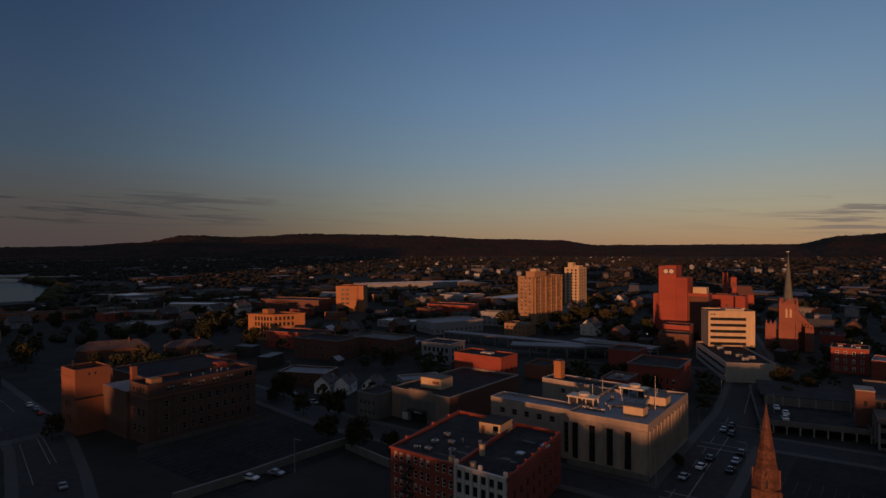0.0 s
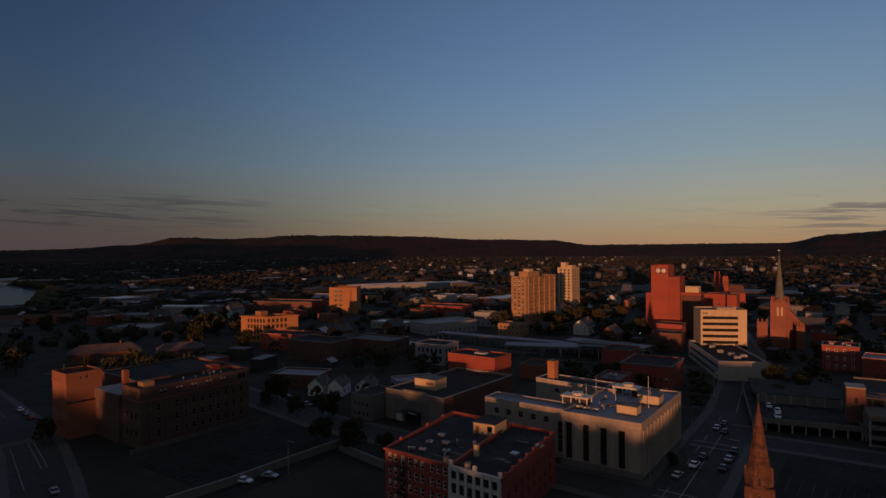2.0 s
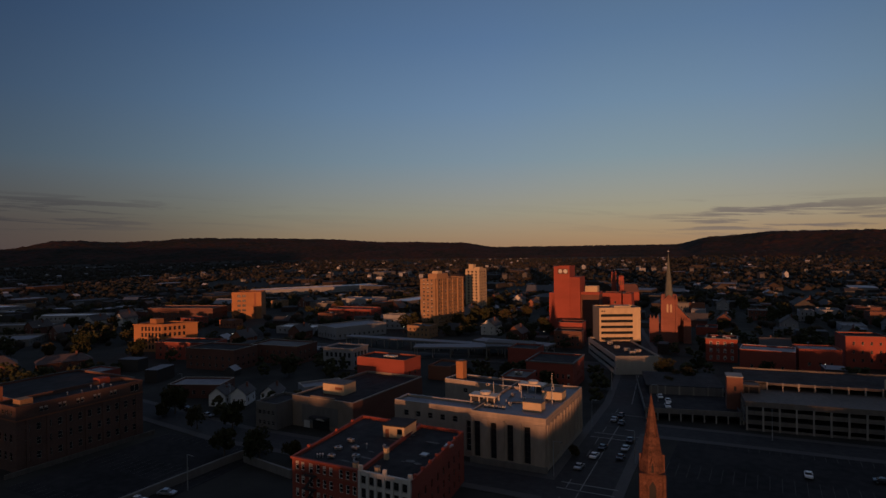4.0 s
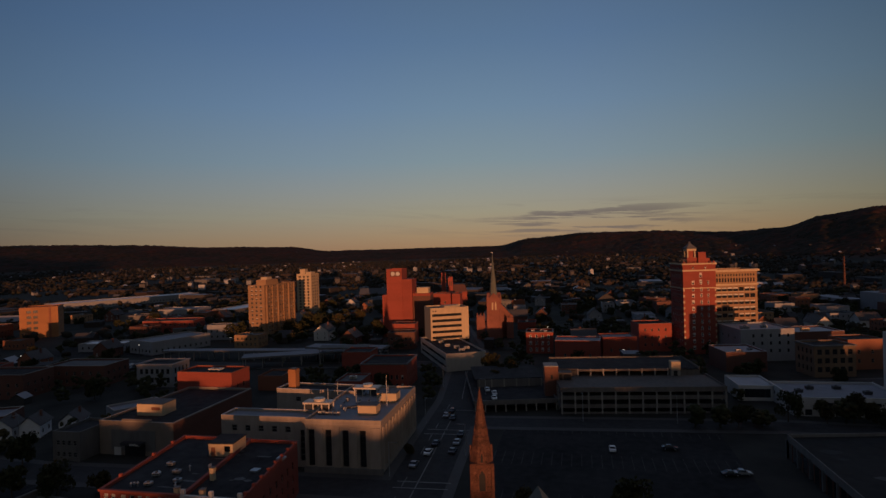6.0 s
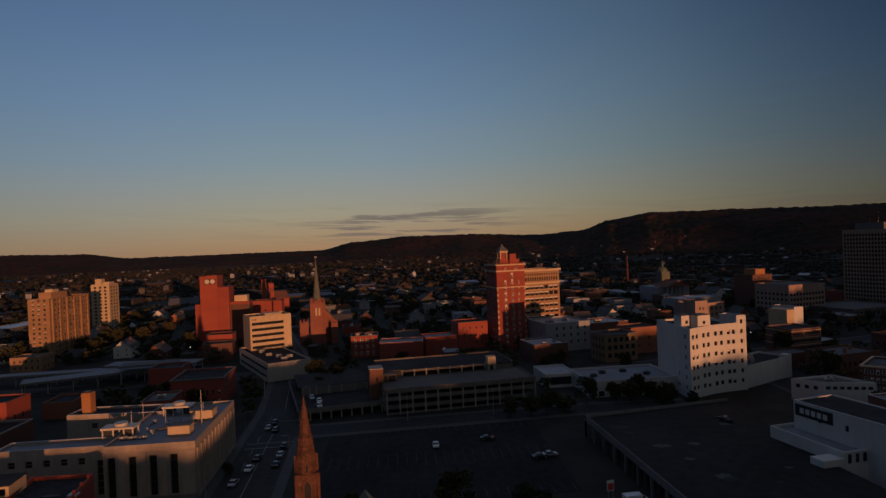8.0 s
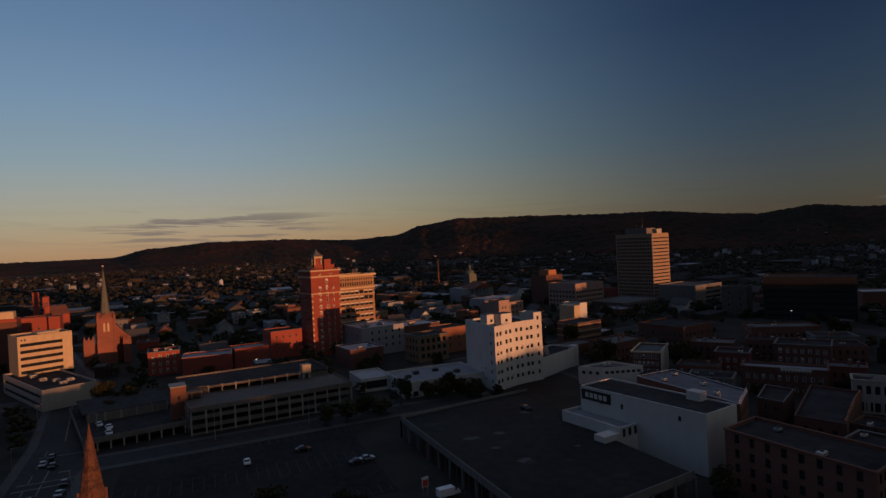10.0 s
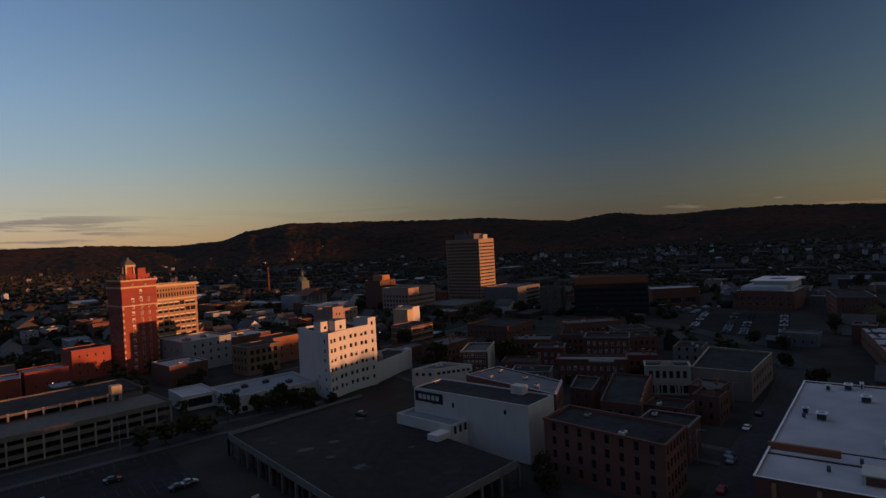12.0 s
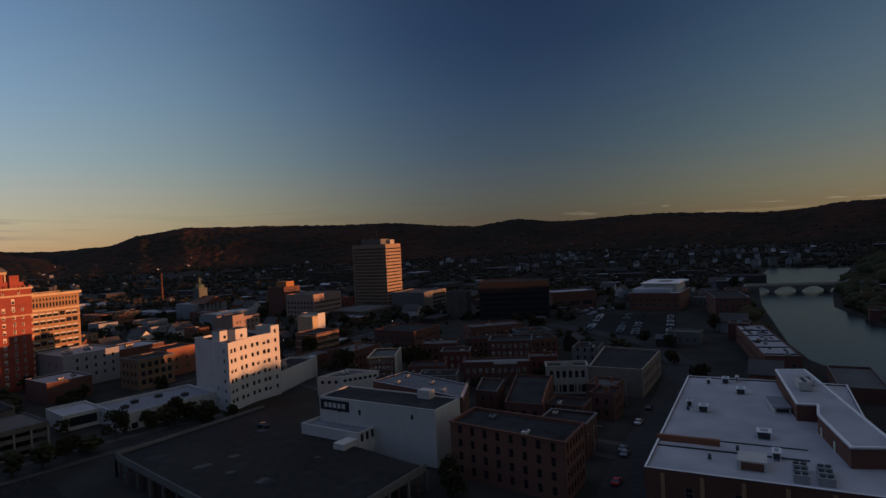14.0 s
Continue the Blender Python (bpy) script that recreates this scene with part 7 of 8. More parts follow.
def framed_unit(x, y, z, rot, w, d, h):
    """A rooftop unit in an open frame with a pale lid."""
    r = thing("framed_rooftop_unit", x, y, z, rot, "rooftop unit in an open dark frame with a white lid", "rooftop unit", "framed rooftop units")
    block(r, "casing", -w / 2 + 0.15, -d / 2 + 0.15, 0.35, w / 2 - 0.15, d / 2 - 0.15, h - 0.25, "dark_metal", "", 0.04)
    for px in (-w / 2, w / 2 - 0.14):
        for py in (-d / 2, d / 2 - 0.14):
            block(r, "leg", px, py, 0, px + 0.14, py + 0.14, h, "white_edge")
    block(r, "lid", -w / 2 - 0.1, -d / 2 - 0.1, h, w / 2 + 0.1, d / 2 + 0.1, h + 0.18, "white_edge")
    block(r, "vent_slot", -w * 0.3, -d * 0.28, h + 0.18, w * 0.3, d * 0.28, h + 0.24, "metal")
    for k in range(3):
        zz = 0.5 + k * (h - 0.8) / 3
        block(r, "rail", -w / 2 + 0.14, -d / 2 + 0.02, zz, w / 2 - 0.14, -d / 2 + 0.08, zz + 0.1, "metal")


def white_roofed_hall():
    """The big flat brick hall by the river with the white membrane roof."""
    rot = 15.7
    b = building("white_roofed_hall", 131.2, 14.7, 86.5, 45, rot, 10.0, "dark_brick", "broad brown brick hall with a white membrane roof", roof="white_roof", trim="white_edge", parapet=0.45,
                 faces={"W": [grid(4, 1, 1.6, 2.2, 4.5, 1, 4)], "N": [grid(10, 1, 2, 2, 5, 1, 4)]})
    ux, uy = math.cos(radians(rot)), math.sin(radians(rot))
    loc = lambda u, v: (131.2 + ux * u - uy * v, 14.7 + uy * u + ux * v)
    q = thing("upper_hall", 0, 0, 0, 0, "raised brick hall with a white roof above a broad hall", "building")
    line = [(148.0, 17.6), (212.2, 48.7), (207.8, 56.0), (170.6, 41.4), (172.4, 37.2), (163.5, 35.3), (143.0, 25.2)]
    bm = bmesh.new()
    prism(bm, line, 9.3, 13.6)
    part("wall", bm, "dark_brick", q)
    bm = bmesh.new()
    prism(bm, inset(line, -0.12), 13.6, 13.85)
    part("roof", bm, "white_roof", q)
    bm = bmesh.new()
    rim_in, rim_out = inset(line, 0.5), inset(line, -0.12)
    for i in range(len(line)):
        k = (i + 1) % len(line)
        quad(bm, (*rim_out[i], 14.1), (*rim_out[k], 14.1), (*rim_in[k], 14.1), (*rim_in[i], 14.1))
        quad(bm, (*rim_out[i], 13.85), (*rim_out[k], 13.85), (*rim_out[k], 14.1), (*rim_out[i], 14.1))
        quad(bm, (*rim_in[k], 13.85), (*rim_in[i], 13.85), (*rim_in[i], 14.1), (*rim_in[k], 14.1))
    part("coping", bm, "white_edge", q)
    for x, y in ((160.6, 33.4), (152.0, 29.2)):
        d = part("door", (lambda m: (box(m, -0.5, -0.08, 9.6, 0.5, 0.08, 11.7), m)[1])(bmesh.new()), "white_paint", q)
        d.location, d.rotation_euler = (x, y + 0.6, 0), (0, 0, radians(26))
    rooftop_unit(187.0, 43.5, 13.85, 24, 5.2, 3.2, 2.6, "large white rooftop unit with a gridded top", "white_paint", 3)
    rooftop_unit(193.0, 43.5, 13.85, 24, 3.4, 2.4, 1.8, "white rooftop unit on a raised roof", "white_paint", 2)
    g = thing("roof_monitor", 176.0, 44.0, 9.55, 24, "low glazed roof monitor with a sloping pale top", "roof monitor")
    block(g, "frame", 0, 0, 0, 11, 4.0, 1.5, "white_paint")
    block(g, "pane", -0.05, 0.5, 0.3, 0.0, 3.5, 1.3, "glass")
    block(g, "top", -0.2, -0.2, 1.5, 11.2, 4.2, 1.7, "blue_roof")
    block(b, "fire_wall", 19.0, 31.5, 9.5, 20.0, 45.2, 11.0, "brown_brick")
    block(b, "roof_step", 15.5, 14, 9.55, 15.9, 45, 9.85, "dark_metal")
    block(b, "roof_step", 22.5, 14, 9.55, 22.8, 34, 9.8, "dark_metal")
    block(b, "skylight_house", 6.0, 22.0, 9.5, 12.0, 27.5, 11.6, "white_paint")
    block(b, "dark_door", 5.9, 22.6, 9.7, 6.0, 26.8, 11.3, "dark_brick")
    for u, v, w, d in ((81.2, 33.2, 3.0, 2.0), (68.8, 28.5, 2.8, 2.4), (46.8, 37.1, 2.6, 2.4), (28.8, 22.5, 3.2, 3.0), (50.2, 41.0, 1.4, 1.4), (15.4, 20.2, 3.4, 1.6), (78, 38, 1.6, 1.2), (84, 30, 2.4, 0.8)):
        x, y = loc(min(u, 84), v)
        framed_unit(x, y, 9.55, rot, w, d, 1.7)
    for u, v in ((16.9, 27.8), (9.5, 33.0), (46, 41)):
        x, y = loc(u, v)
        t = thing("curved_vent", x, y, 9.55, rot, "bent dark sheet metal vent on a white roof", "vent", "curved vents")
        bm = bmesh.new()
        for k in range(6):
            a0, a1 = math.pi * k / 6, math.pi * (k + 1) / 6
            for p, q in (((math.cos(a0), math.sin(a0)), (math.cos(a1), math.sin(a1))),):
                quad(bm, (p[0] * 0.9, -0.3, 0.6 + p[1] * 0.9), (q[0] * 0.9, -0.3, 0.6 + q[1] * 0.9), (q[0] * 0.9, 0.3, 0.6 + q[1] * 0.9), (p[0] * 0.9, 0.3, 0.6 + p[1] * 0.9))
        box(bm, 0.6, -0.3, 0, 1.1, 0.3, 0.7)
        part("duct", bm, "dark_metal", t)
    for k in range(6):
        x, y = loc(3.5 + 2.8 * (k % 3), 12 + 4.2 * (k // 3))
        t = thing("condenser", x, y, 9.55, rot, "dark round-fanned condenser on a white roof", "condenser", "condensers")
        block(t, "casing", -1.0, -1.4, 0, 1.0, 1.4, 1.7, "metal", "", 0.05)
        bm = bmesh.new()
        for s in (-0.65, 0.65):
            bmesh.ops.create_cone(bm, cap_ends=True, segments=16, radius1=0.58, radius2=0.52, depth=0.3, matrix=Matrix.Translation((0, s, 1.85)))
        part("fan", bm, "dark_metal", t)
    store = building("riverside_store", 262.0, 61.0, 82, 13, 25, 8.2, "dark_brick", "long brick riverside store with a patched pale roof", roof="white_roof", trim="dark_brick", parapet=0.4, faces={"N": [grid(16, 1, 1.6, 2, 3, 1, 2)], "W": [grid(3, 1, 1.4, 2, 3, 1, 1)]})
    building("riverside_shed", 236.0, 30.0, 34, 14, 17, 5.0, "dark_brick", "low brown shed by the river", roof="grey_roof")
    building("riverside_office", 232, 8, 30, 16, 17, 6.5, "red_brick", "low riverside building with a cluttered pale roof", roof="white_roof", trim="dark_brick")
    for x, y in ((292, 82), (300, 86), (284, 80), (262, 66), (310, 90), (246, 18), (250, 22), (243, 14)):
        rooftop_unit(x, y, 7.7 if y > 40 else 5.8, 17, 2.6, 1.8, 1.4, m="metal")


    for k in range(6):                  # pale piers on the street front
        block(b, "pier", -0.25, 3.0 + k * 7.6, 0, 0.0, 3.8 + k * 7.6, 9.2, "tan_brick")
    for k in range(9):
        block(b, "pier", 3.0 + k * 9.6, 45.0, 0, 3.8 + k * 9.6, 45.25, 9.2, "tan_brick")
    rg = random.Random(52)
    for k in range(14):                 # worn patches of tar on the store's roof
        u, v = rg.uniform(2, 76), rg.uniform(1, 9)
        bm = bmesh.new()
        w, d = rg.uniform(2, 7), rg.uniform(1, 3)
        n = 9
        bm.faces.new([bm.verts.new((u + w * math.cos(a) * rg.uniform(0.6, 1.1), v + 1.5 + d * 0.6 * math.sin(a) * rg.uniform(0.6, 1.1), 7.806 + k * 0.002)) for a in [2 * math.pi * i / n for i in range(n)]])
        part("roof_patch", bm, "tar_roof" if k % 3 else "stone", store)
    for k in range(5):
        block(store, "roof_rail", 4 + k * 15, 0.6, 7.8, 4.3 + k * 15, 12.4, 8.35, "dark_metal")


white_roofed_hall()


def state_tower():
    b = building("state_office_tower", 354.7, 410.4, 24, 37.8, 14, 59.0, "sand_concrete", "sand-coloured concrete office tower with a grid of dark windows", trim="sand_concrete", parapet=1.0, depth=0.5, fm="dark_frame",
                 faces={"S": [grid(1, 17, 22.6, 0.95, 5.6, 3.05, 0.5, 0.5, "strip")], "W": [grid(15, 17, 1.75, 2.0, 5.0, 3.05, 0.8, 0.8), grid(9, 1, 2.2, 3.6, 0.4, 1, 1.0, 1.0)]})
    block(b, "plant_house", 4, 8, 58.0, 17, 30, 64.0, "concrete")
    block(b, "plant_box", 13, 4, 58.0, 20, 12, 63.0, "pale_concrete")
    for k, (x, y, h) in enumerate(((7, 14, 9), (9, 22, 4), (12, 18, 3), (5, 27, 3))):
        bm = bmesh.new()
        bmesh.ops.create_cone(bm, cap_ends=True, segments=6, radius1=0.16, radius2=0.06, depth=h, matrix=Matrix.Translation((x, y, 63.5 + h / 2)))
        part("aerial", bm, "dark_metal", b)
    a = building("state_annex", 356.0, 365.0, 38, 34, 14, 16.4, "concrete", "concrete annex with ribbon windows below an office tower", roof="grey_roof", trim="pale_concrete",
                 faces={"S": [grid(1, 4, 22, 1.5, 2.0, 3.5, 14, 1.5, "strip")]}, depth=0.5, fm="dark_frame")
    building("plaza_podium", 300, 380, 50, 40, 14, 6.0, "garage_concrete", "low concrete plaza podium", roof="grey_roof", faces={"S": [grid(12, 1, 2.6, 2.6, 1.5, 1, 1)]})
    building("city_hall", 274, 408, 34, 30, 14, 21.5, "rose_concrete", "rose-grey office block with square window grid", roof="grey_roof", faces={"S": [grid(11, 4, 2.0, 1.9, 2.5, 3.7, 0.8)], "W": [grid(8, 4, 1.9, 1.9, 2.5, 3.7, 0.8)]}, fm="dark_frame", trim="brown_brick")
    b = building("hospital_block", 284, 468, 20, 20, 14, 25.5, "dark_brick", "stepped orange block behind the city hall", faces={"S": [grid(5, 5, 2, 1.8, 4, 4.4, 1)]})
    block(b, "upper_block", 6, 3, 24, 16, 15, 30, "orange_brick")
    building("beige_office", 176.5, 352, 22, 18, 14, 18.0, "rose_concrete", "rose-beige office block with small windows", roof="grey_roof", faces={"S": [grid(6, 4, 1.3, 1.6, 3, 3.6, 1)]}, fm="dark_frame", trim="rose_concrete")
    building("beige_penthouse_block", 173.5, 345.5, 9, 10, 14, 20.5, "rose_concrete", "rose-beige block stepped above its neighbour", faces={"S": [grid(2, 4, 1.2, 1.6, 3, 4, 2)]})
    w = building("blank_white_block", 210, 309, 6.5, 14, 14, 19.0, "white_paint", "blank pale tower block with a cream side that stands for sunlight")
    # cream carries the warm light of this side in its colour
    block(w, "side_block", -5, 0, 0, 0, 12, 17.8, "cream")
    building("pale_long_hall", 208, 440, 40, 18, 14, 12, "grey_paint", "pale low hall with a bright roof", roof="white_roof", trim="white_roof", faces={"S": [grid(10, 2, 1.6, 1.6, 2.5, 4.2, 1)]})
    building("lined_brick_office", 186, 276, 18, 16, 12, 12.5, "umber_brick", "brown brick office with pale horizontal bands", faces={"S": [grid(1, 3, 17, 1.3, 2.5, 3.4, 1, 1, "strip")]}, bands=[(4.6, 0.35, 0.08, "cream"), (8.0, 0.35, 0.08, "cream"), (11.2, 0.35, 0.08, "cream")])
    g = building("dark_glass_office", 335.5, 286.1, 50.6, 32, -56, 27.5, "black_panel", "dark glass office building in shade", roof="tar_roof", trim="black_panel", fm="dark_frame", faces={"S": [grid(1, 6, 48.6, 2.0, 2.0, 3.8, 0.6, 0.6, "strip")], "W": [grid(1, 6, 30, 2.0, 2.0, 3.8, 0.6, 0.6, "strip")]}, bands=[(4.0 + 3.8 * k, 0.5, 0.15, "black_panel") for k in range(6)])
    building("grey_side_wing", 331.8, 316.4, 16, 18, -59.6, 20.0, "garage_concrete", "grey flank of a dark office building", faces={"S": [grid(2, 5, 1.5, 1.8, 3, 4, 1)]})
    TAKEN.append((300, 268, 34))
    building("pale_roof_terminal", 404, 268, 36, 22, -38, 14.0, "dark_brick", "low dark-walled hall with pale saw-tooth roof", roof="white_roof", trim="white_roof", faces={"S": [grid(3, 1, 8, 4, 2.5, 1, 1, 1, "strip")]})
    building("arena", 432, 178, 44, 36, 12, 13.0, "umber_brick", "brown brick arena with a ribbed white roof", roof="white_roof", trim="white_paint", faces={"W": [grid(7, 2, 2.4, 1.6, 3, 4.2, 1)]})
    a = thing("arena_roof_ribs", 436, 186, 13.0, 12, "white ridged roof of an arena", "roof")
    for k in range(6):
        block(a, "rib", 2 + k * 6.4, 0, -0.75, 5.5 + k * 6.4, 28, 2.6, "white_roof", "", 0.6)
    ml = thing("river_mill", 0, 0, 0, 0, "dark brick riverside mill with a pale roof edge", "building")
    shell(ml, [(408.2, 123.0), (450.0, 143.0), (444.8, 163.6), (399.5, 141.1)], 14.0, "dark_brick", "tar_roof", {3: [grid(5, 4, 1.4, 1.8, 1.6, 3.2, 1)], 2: [grid(12, 4, 1.4, 1.8, 1.6, 3.2, 1)]}, trim="blue_roof")
    TAKEN.append((424, 143, 26))
    up = thing("arena_upper_roof", 446, 184, 12.6, 12, "broad white upper roof of an arena", "roof")
    block(up, "drum", 4, 2, 0, 40, 26, 5.5, "white_paint")
    block(up, "cover", 2, 0, 5.5, 42, 28, 6.4, "white_edge", "bright white flat roof", 0.3)
    block(up, "recess", 14, 8, 6.4, 26, 18, 6.5, "grey_roof")
    c = thing("domed_courthouse", 232, 520, 0, 14, "grey courthouse with a green domed cupola and portico", "courthouse")
    TAKEN.append((245, 540, 25))
    block(c, "body", 0, 8, 0, 34, 34, 14, "grey_paint")
    bm = bmesh.new()
    bm.faces.new([bm.verts.new(p) for p in ((4, -0.1, 14), (30, -0.1, 14), (17, -0.1, 20))])
    quad(bm, (4, 0, 14), (17, 0, 20), (17, 20, 20), (4, 20, 14))
    quad(bm, (17, 0, 20), (30, 0, 14), (30, 20, 14), (17, 20, 20))
    part("pediment", bm, "umber_brick", c)
    for k in range(6):
        bm = bmesh.new()
        bmesh.ops.create_cone(bm, cap_ends=True, segments=12, radius1=0.9, radius2=0.75, depth=13, matrix=Matrix.Translation((6 + k * 4.4, 1.2, 7.0)))
        part("column", bm, "grey_paint", c)
    block(c, "drum", 12.5, 17, 14, 21.5, 26, 27, "slate", "green-grey drum below the dome")
    bm = bmesh.new()
    bmesh.ops.create_uvsphere(bm, u_segments=20, v_segments=12, radius=4.4, matrix=Matrix.Translation((17, 21.5, 27)))
    bmesh.ops.create_cone(bm, cap_ends=True, segments=10, radius1=1.1, radius2=0.9, depth=4, matrix=Matrix.Translation((17, 21.5, 33.5)))
    bmesh.ops.create_cone(bm, cap_ends=True, segments=10, radius1=0.35, radius2=0.05, depth=6, matrix=Matrix.Translation((17, 21.5, 38)))
    part("dome", bm, "copper", c)
    ch = thing("factory_chimney", 300, 780, 0, 0, "tall thin dark brick chimney", "chimney")
    bm = bmesh.new()
    bmesh.ops.create_cone(bm, cap_ends=True, segments=14, radius1=1.4, radius2=0.8, depth=36, matrix=Matrix.Translation((0, 0, 18)))
    part("shaft", bm, "stone", ch)


state_tower()


def armoury():
    b = building("armoury_tower", -209.0, 77.7, 11, 10.6, 0, 20.5, "brown_brick", "square brown brick tower with a plain top", corner="SE", trim="brown_brick", parapet=1.2, bands=[(17.6, 0.4, 0.15, "brown_brick")],
                 faces={"E": [grid(2, 1, 0.8, 0.9, 18.3, 1, 3.5)], "S": [grid(2, 2, 1.0, 2.2, 3, 5, 3)]})
    block(b, "lower_stage", 10.9, -0.1, 0, 12.2, 10.7, 11.2, "brown_brick")
    block(b, "stage_roof", 10.9, -0.2, 11.2, 12.4, 10.8, 11.4, "tar_roof")
    block(b, "roof_vent", 3.2, 2.0, 19.3, 3.7, 2.5, 22.6, "dark_metal")
    l = building("armoury_hall", -180.2, 86.8, 11.6, 37.4, 0, 17.9, "soot_brick", "long brown brick drill hall with two rows of windows", corner="SE", trim="dark_brick", parapet=1.0, roof="tar_roof",
                 faces={"E": [grid(5, 1, 1.0, 1.5, 15.3, 1, 4.0, 8.0, "blind", 0.9), grid(5, 1, 1.0, 1.5, 15.3, 1, 5.3, 6.7, "blind", 0.8), grid(1, 1, 3.0, 2.2, 14.9, 1, 33.0, 1.0, "strip"), grid(12, 3, 1.2, 2.0, 2.5, 4.0, 1.5)], "S": [grid(4, 1, 0.9, 1.3, 15.4, 1, 1.5), grid(3, 2, 1.4, 2.2, 3, 5.0, 1.5)]}, bands=[(13.9, 0.35, 0.14, "brown_brick"), (14.6, 0.2, 0.1, "soot_brick")])
    block(l, "link", -17, -1.0, 0, 0, 10, 14.6, "soot_brick")
    block(l, "link_roof", -16.8, -0.8, 14.6, 0, 10, 14.75, "blue_roof")
    for k in range(7):                  # shallow brick piers down the long side
        block(l, "pier", 11.6, 2.4 + k * 5.4, 0, 11.85, 3.2 + k * 5.4, 13.8, "soot_brick")
    block(l, "area_wall", 13.5, -4.0, 0, 13.9, 40.0, 1.3, "garage_concrete")
    block(l, "chimney", -2.2, 1.0, 14.5, -0.6, 2.6, 22.0, "brown_brick")
    block(l, "roof_hut", 5.6, 2.2, 16.8, 9.2, 5.6, 19.2, "tan_brick")
    block(l, "roof_plinth", -3.0, 30.0, 16.8, 0.5, 33.5, 18.8, "red_brick")
    building("rear_brick_hall", -231, 97, 34, 36, 0, 15.5, "dark_brick", "dark brick rear hall behind a long roof", corner="SW")
    rg = random.Random(6)
    for k in range(8):
        vent_pipe(rg.uniform(-189, -183), rg.uniform(98, 120), 16.9, 0.9)
    m = thing("orange_brick_mill", 0, 0, 0, 0, "orange brick mill with rows of dark arched windows", "building")
    shell(m, [(-334.5, 225.5), (-317.0, 231.5), (-308.0, 249.5), (-326, 246)], 16.3, "orange_brick", "tar_roof", {0: [grid(6, 4, 1.4, 2.4, 1.6, 3.6, 4.5, 0.4)], 1: [grid(5, 4, 1.4, 2.2, 1.8, 3.6, 0.6, 6.5)]}, fm="dark_frame", trim="orange_brick", cornice=0.3)
    block(m, "stair_house", -330, 233, 15.6, -324, 238, 19.0, "orange_brick")
    TAKEN.append((-322, 238, 18))
    n = building("cream_store", -388.5, 381.0, 25, 20, 35, 23.2, "orange_brick", "tall tan brick store with paired windows", corner="SE", faces={"S": [grid(2, 5, 3.0, 2.0, 2.4, 4.1, 4.0, 12.5, "strip")], "E": [grid(4, 5, 1.2, 1.6, 2.5, 4.1, 1)]}, trim="brown_brick", fm="dark_frame")
    block(n, "pilaster", 18.8, -0.25, 0, 20.4, 0.0, 22.6, "brown_brick")
    # low red buildings and sheds of the left district
    L = [("dark_brick_terrace", -300, 215, 34, 16, 18, 9.5, "red_brick", "tar_roof", "dark red brick terrace with a flat roof"),
         ("dark_brick_terrace", -262, 205, 30, 18, 8, 10.5, "dark_brick", "tar_roof", "dark brick terrace in shade"),
         ("dark_brick_terrace", -245, 232, 30, 18, 6, 9.5, "dark_brick", "grey_roof", "dark brick terrace in shade"),
         ("long_low_shop", -216, 160, 22, 14, 24, 5.5, "dark_brick", "blue_roof", "long low shop with a pale roof edge"),
         ("long_low_shop", -168, 184, 10, 17, -34, 6.0, "grey_paint", "blue_roof", "long grey shop with a pale pitched roof"),
         ("pale_shed", -440, 190, 30, 26, 40, 4.5, "concrete", "blue_roof", "pale metal shed with a grey roof"),
         ("pale_shed", -585, 150, 66, 18, 46, 6.0, "brown_brick", "tar_roof", "long low brown shed with a pale roof edge"),
         ("low_depot", -520, 232, 46, 16, 34, 5.0, "concrete", "blue_roof", "low grey depot with a flat roof"),
         ("low_depot", -560, 285, 60, 18, 30, 5.0, "grey_paint", "white_edge", "low pale depot with a bright roof"),
         ("pale_shed", -690, 290, 40, 30, 10, 7.0, "grey_paint", "white_edge", "long pale shed with a bright roof"),
         ("red_hall", -470, 330, 60, 24, 20, 11.0, "dark_brick", "tar_roof", "dark red brick hall with a flat roof"),
         ("rail_shed", -600, 570, 30, 170, -28, 8.0, "grey_paint", "white_edge", "very long pale rail shed"),
         ("pale_shed", -395, 500, 40, 26, 8, 7.5, "grey_paint", "blue_roof", "pale low shed with a grey roof"),
         ("pale_shed", -340, 505, 26, 70, -6, 7.0, "concrete", "white_edge", "low hall with a long pale roof"),
         ("red_low_hall", -330, 400, 40, 20, 10, 9.0, "red_brick", "tar_roof", "low red brick hall"),
         ("pale_station", -272, 318, 24, 40, -20, 8.0, "grey_paint", "blue_roof", "low pale building with a long roof"),
         ("pale_station", -252, 368, 18, 10, 12, 10.5, "grey_paint", "grey_roof", "grey two-storey building with tall windows"),
         ("flat_canopy", -232, 296, 110, 8, 4, 5.5, "concrete", "blue_roof", "long flat canopy roof over parking"),
         ("flat_canopy", -170, 276, 60, 12, 24, 6.0, "concrete", "blue_roof", "long flat canopy roof with a kinked end"),
         ("flat_canopy", -150, 308, 46, 12, -4, 6.5, "concrete", "blue_roof", "flat canopy roof on posts"),
         ("flat_canopy", -134, 290, 26, 10, 12, 9.0, "concrete", "grey_roof", "raised flat canopy with a pale edge"),
         ("pale_shed", -310, 318, 30, 16, 10, 5.0, "grey_paint", "white_edge", "low shed with a bright roof"),
         ("white_houses_row", -700, 330, 20, 16, 15, 6, "tan_brick", "shingle", "gabled house in warm light")]
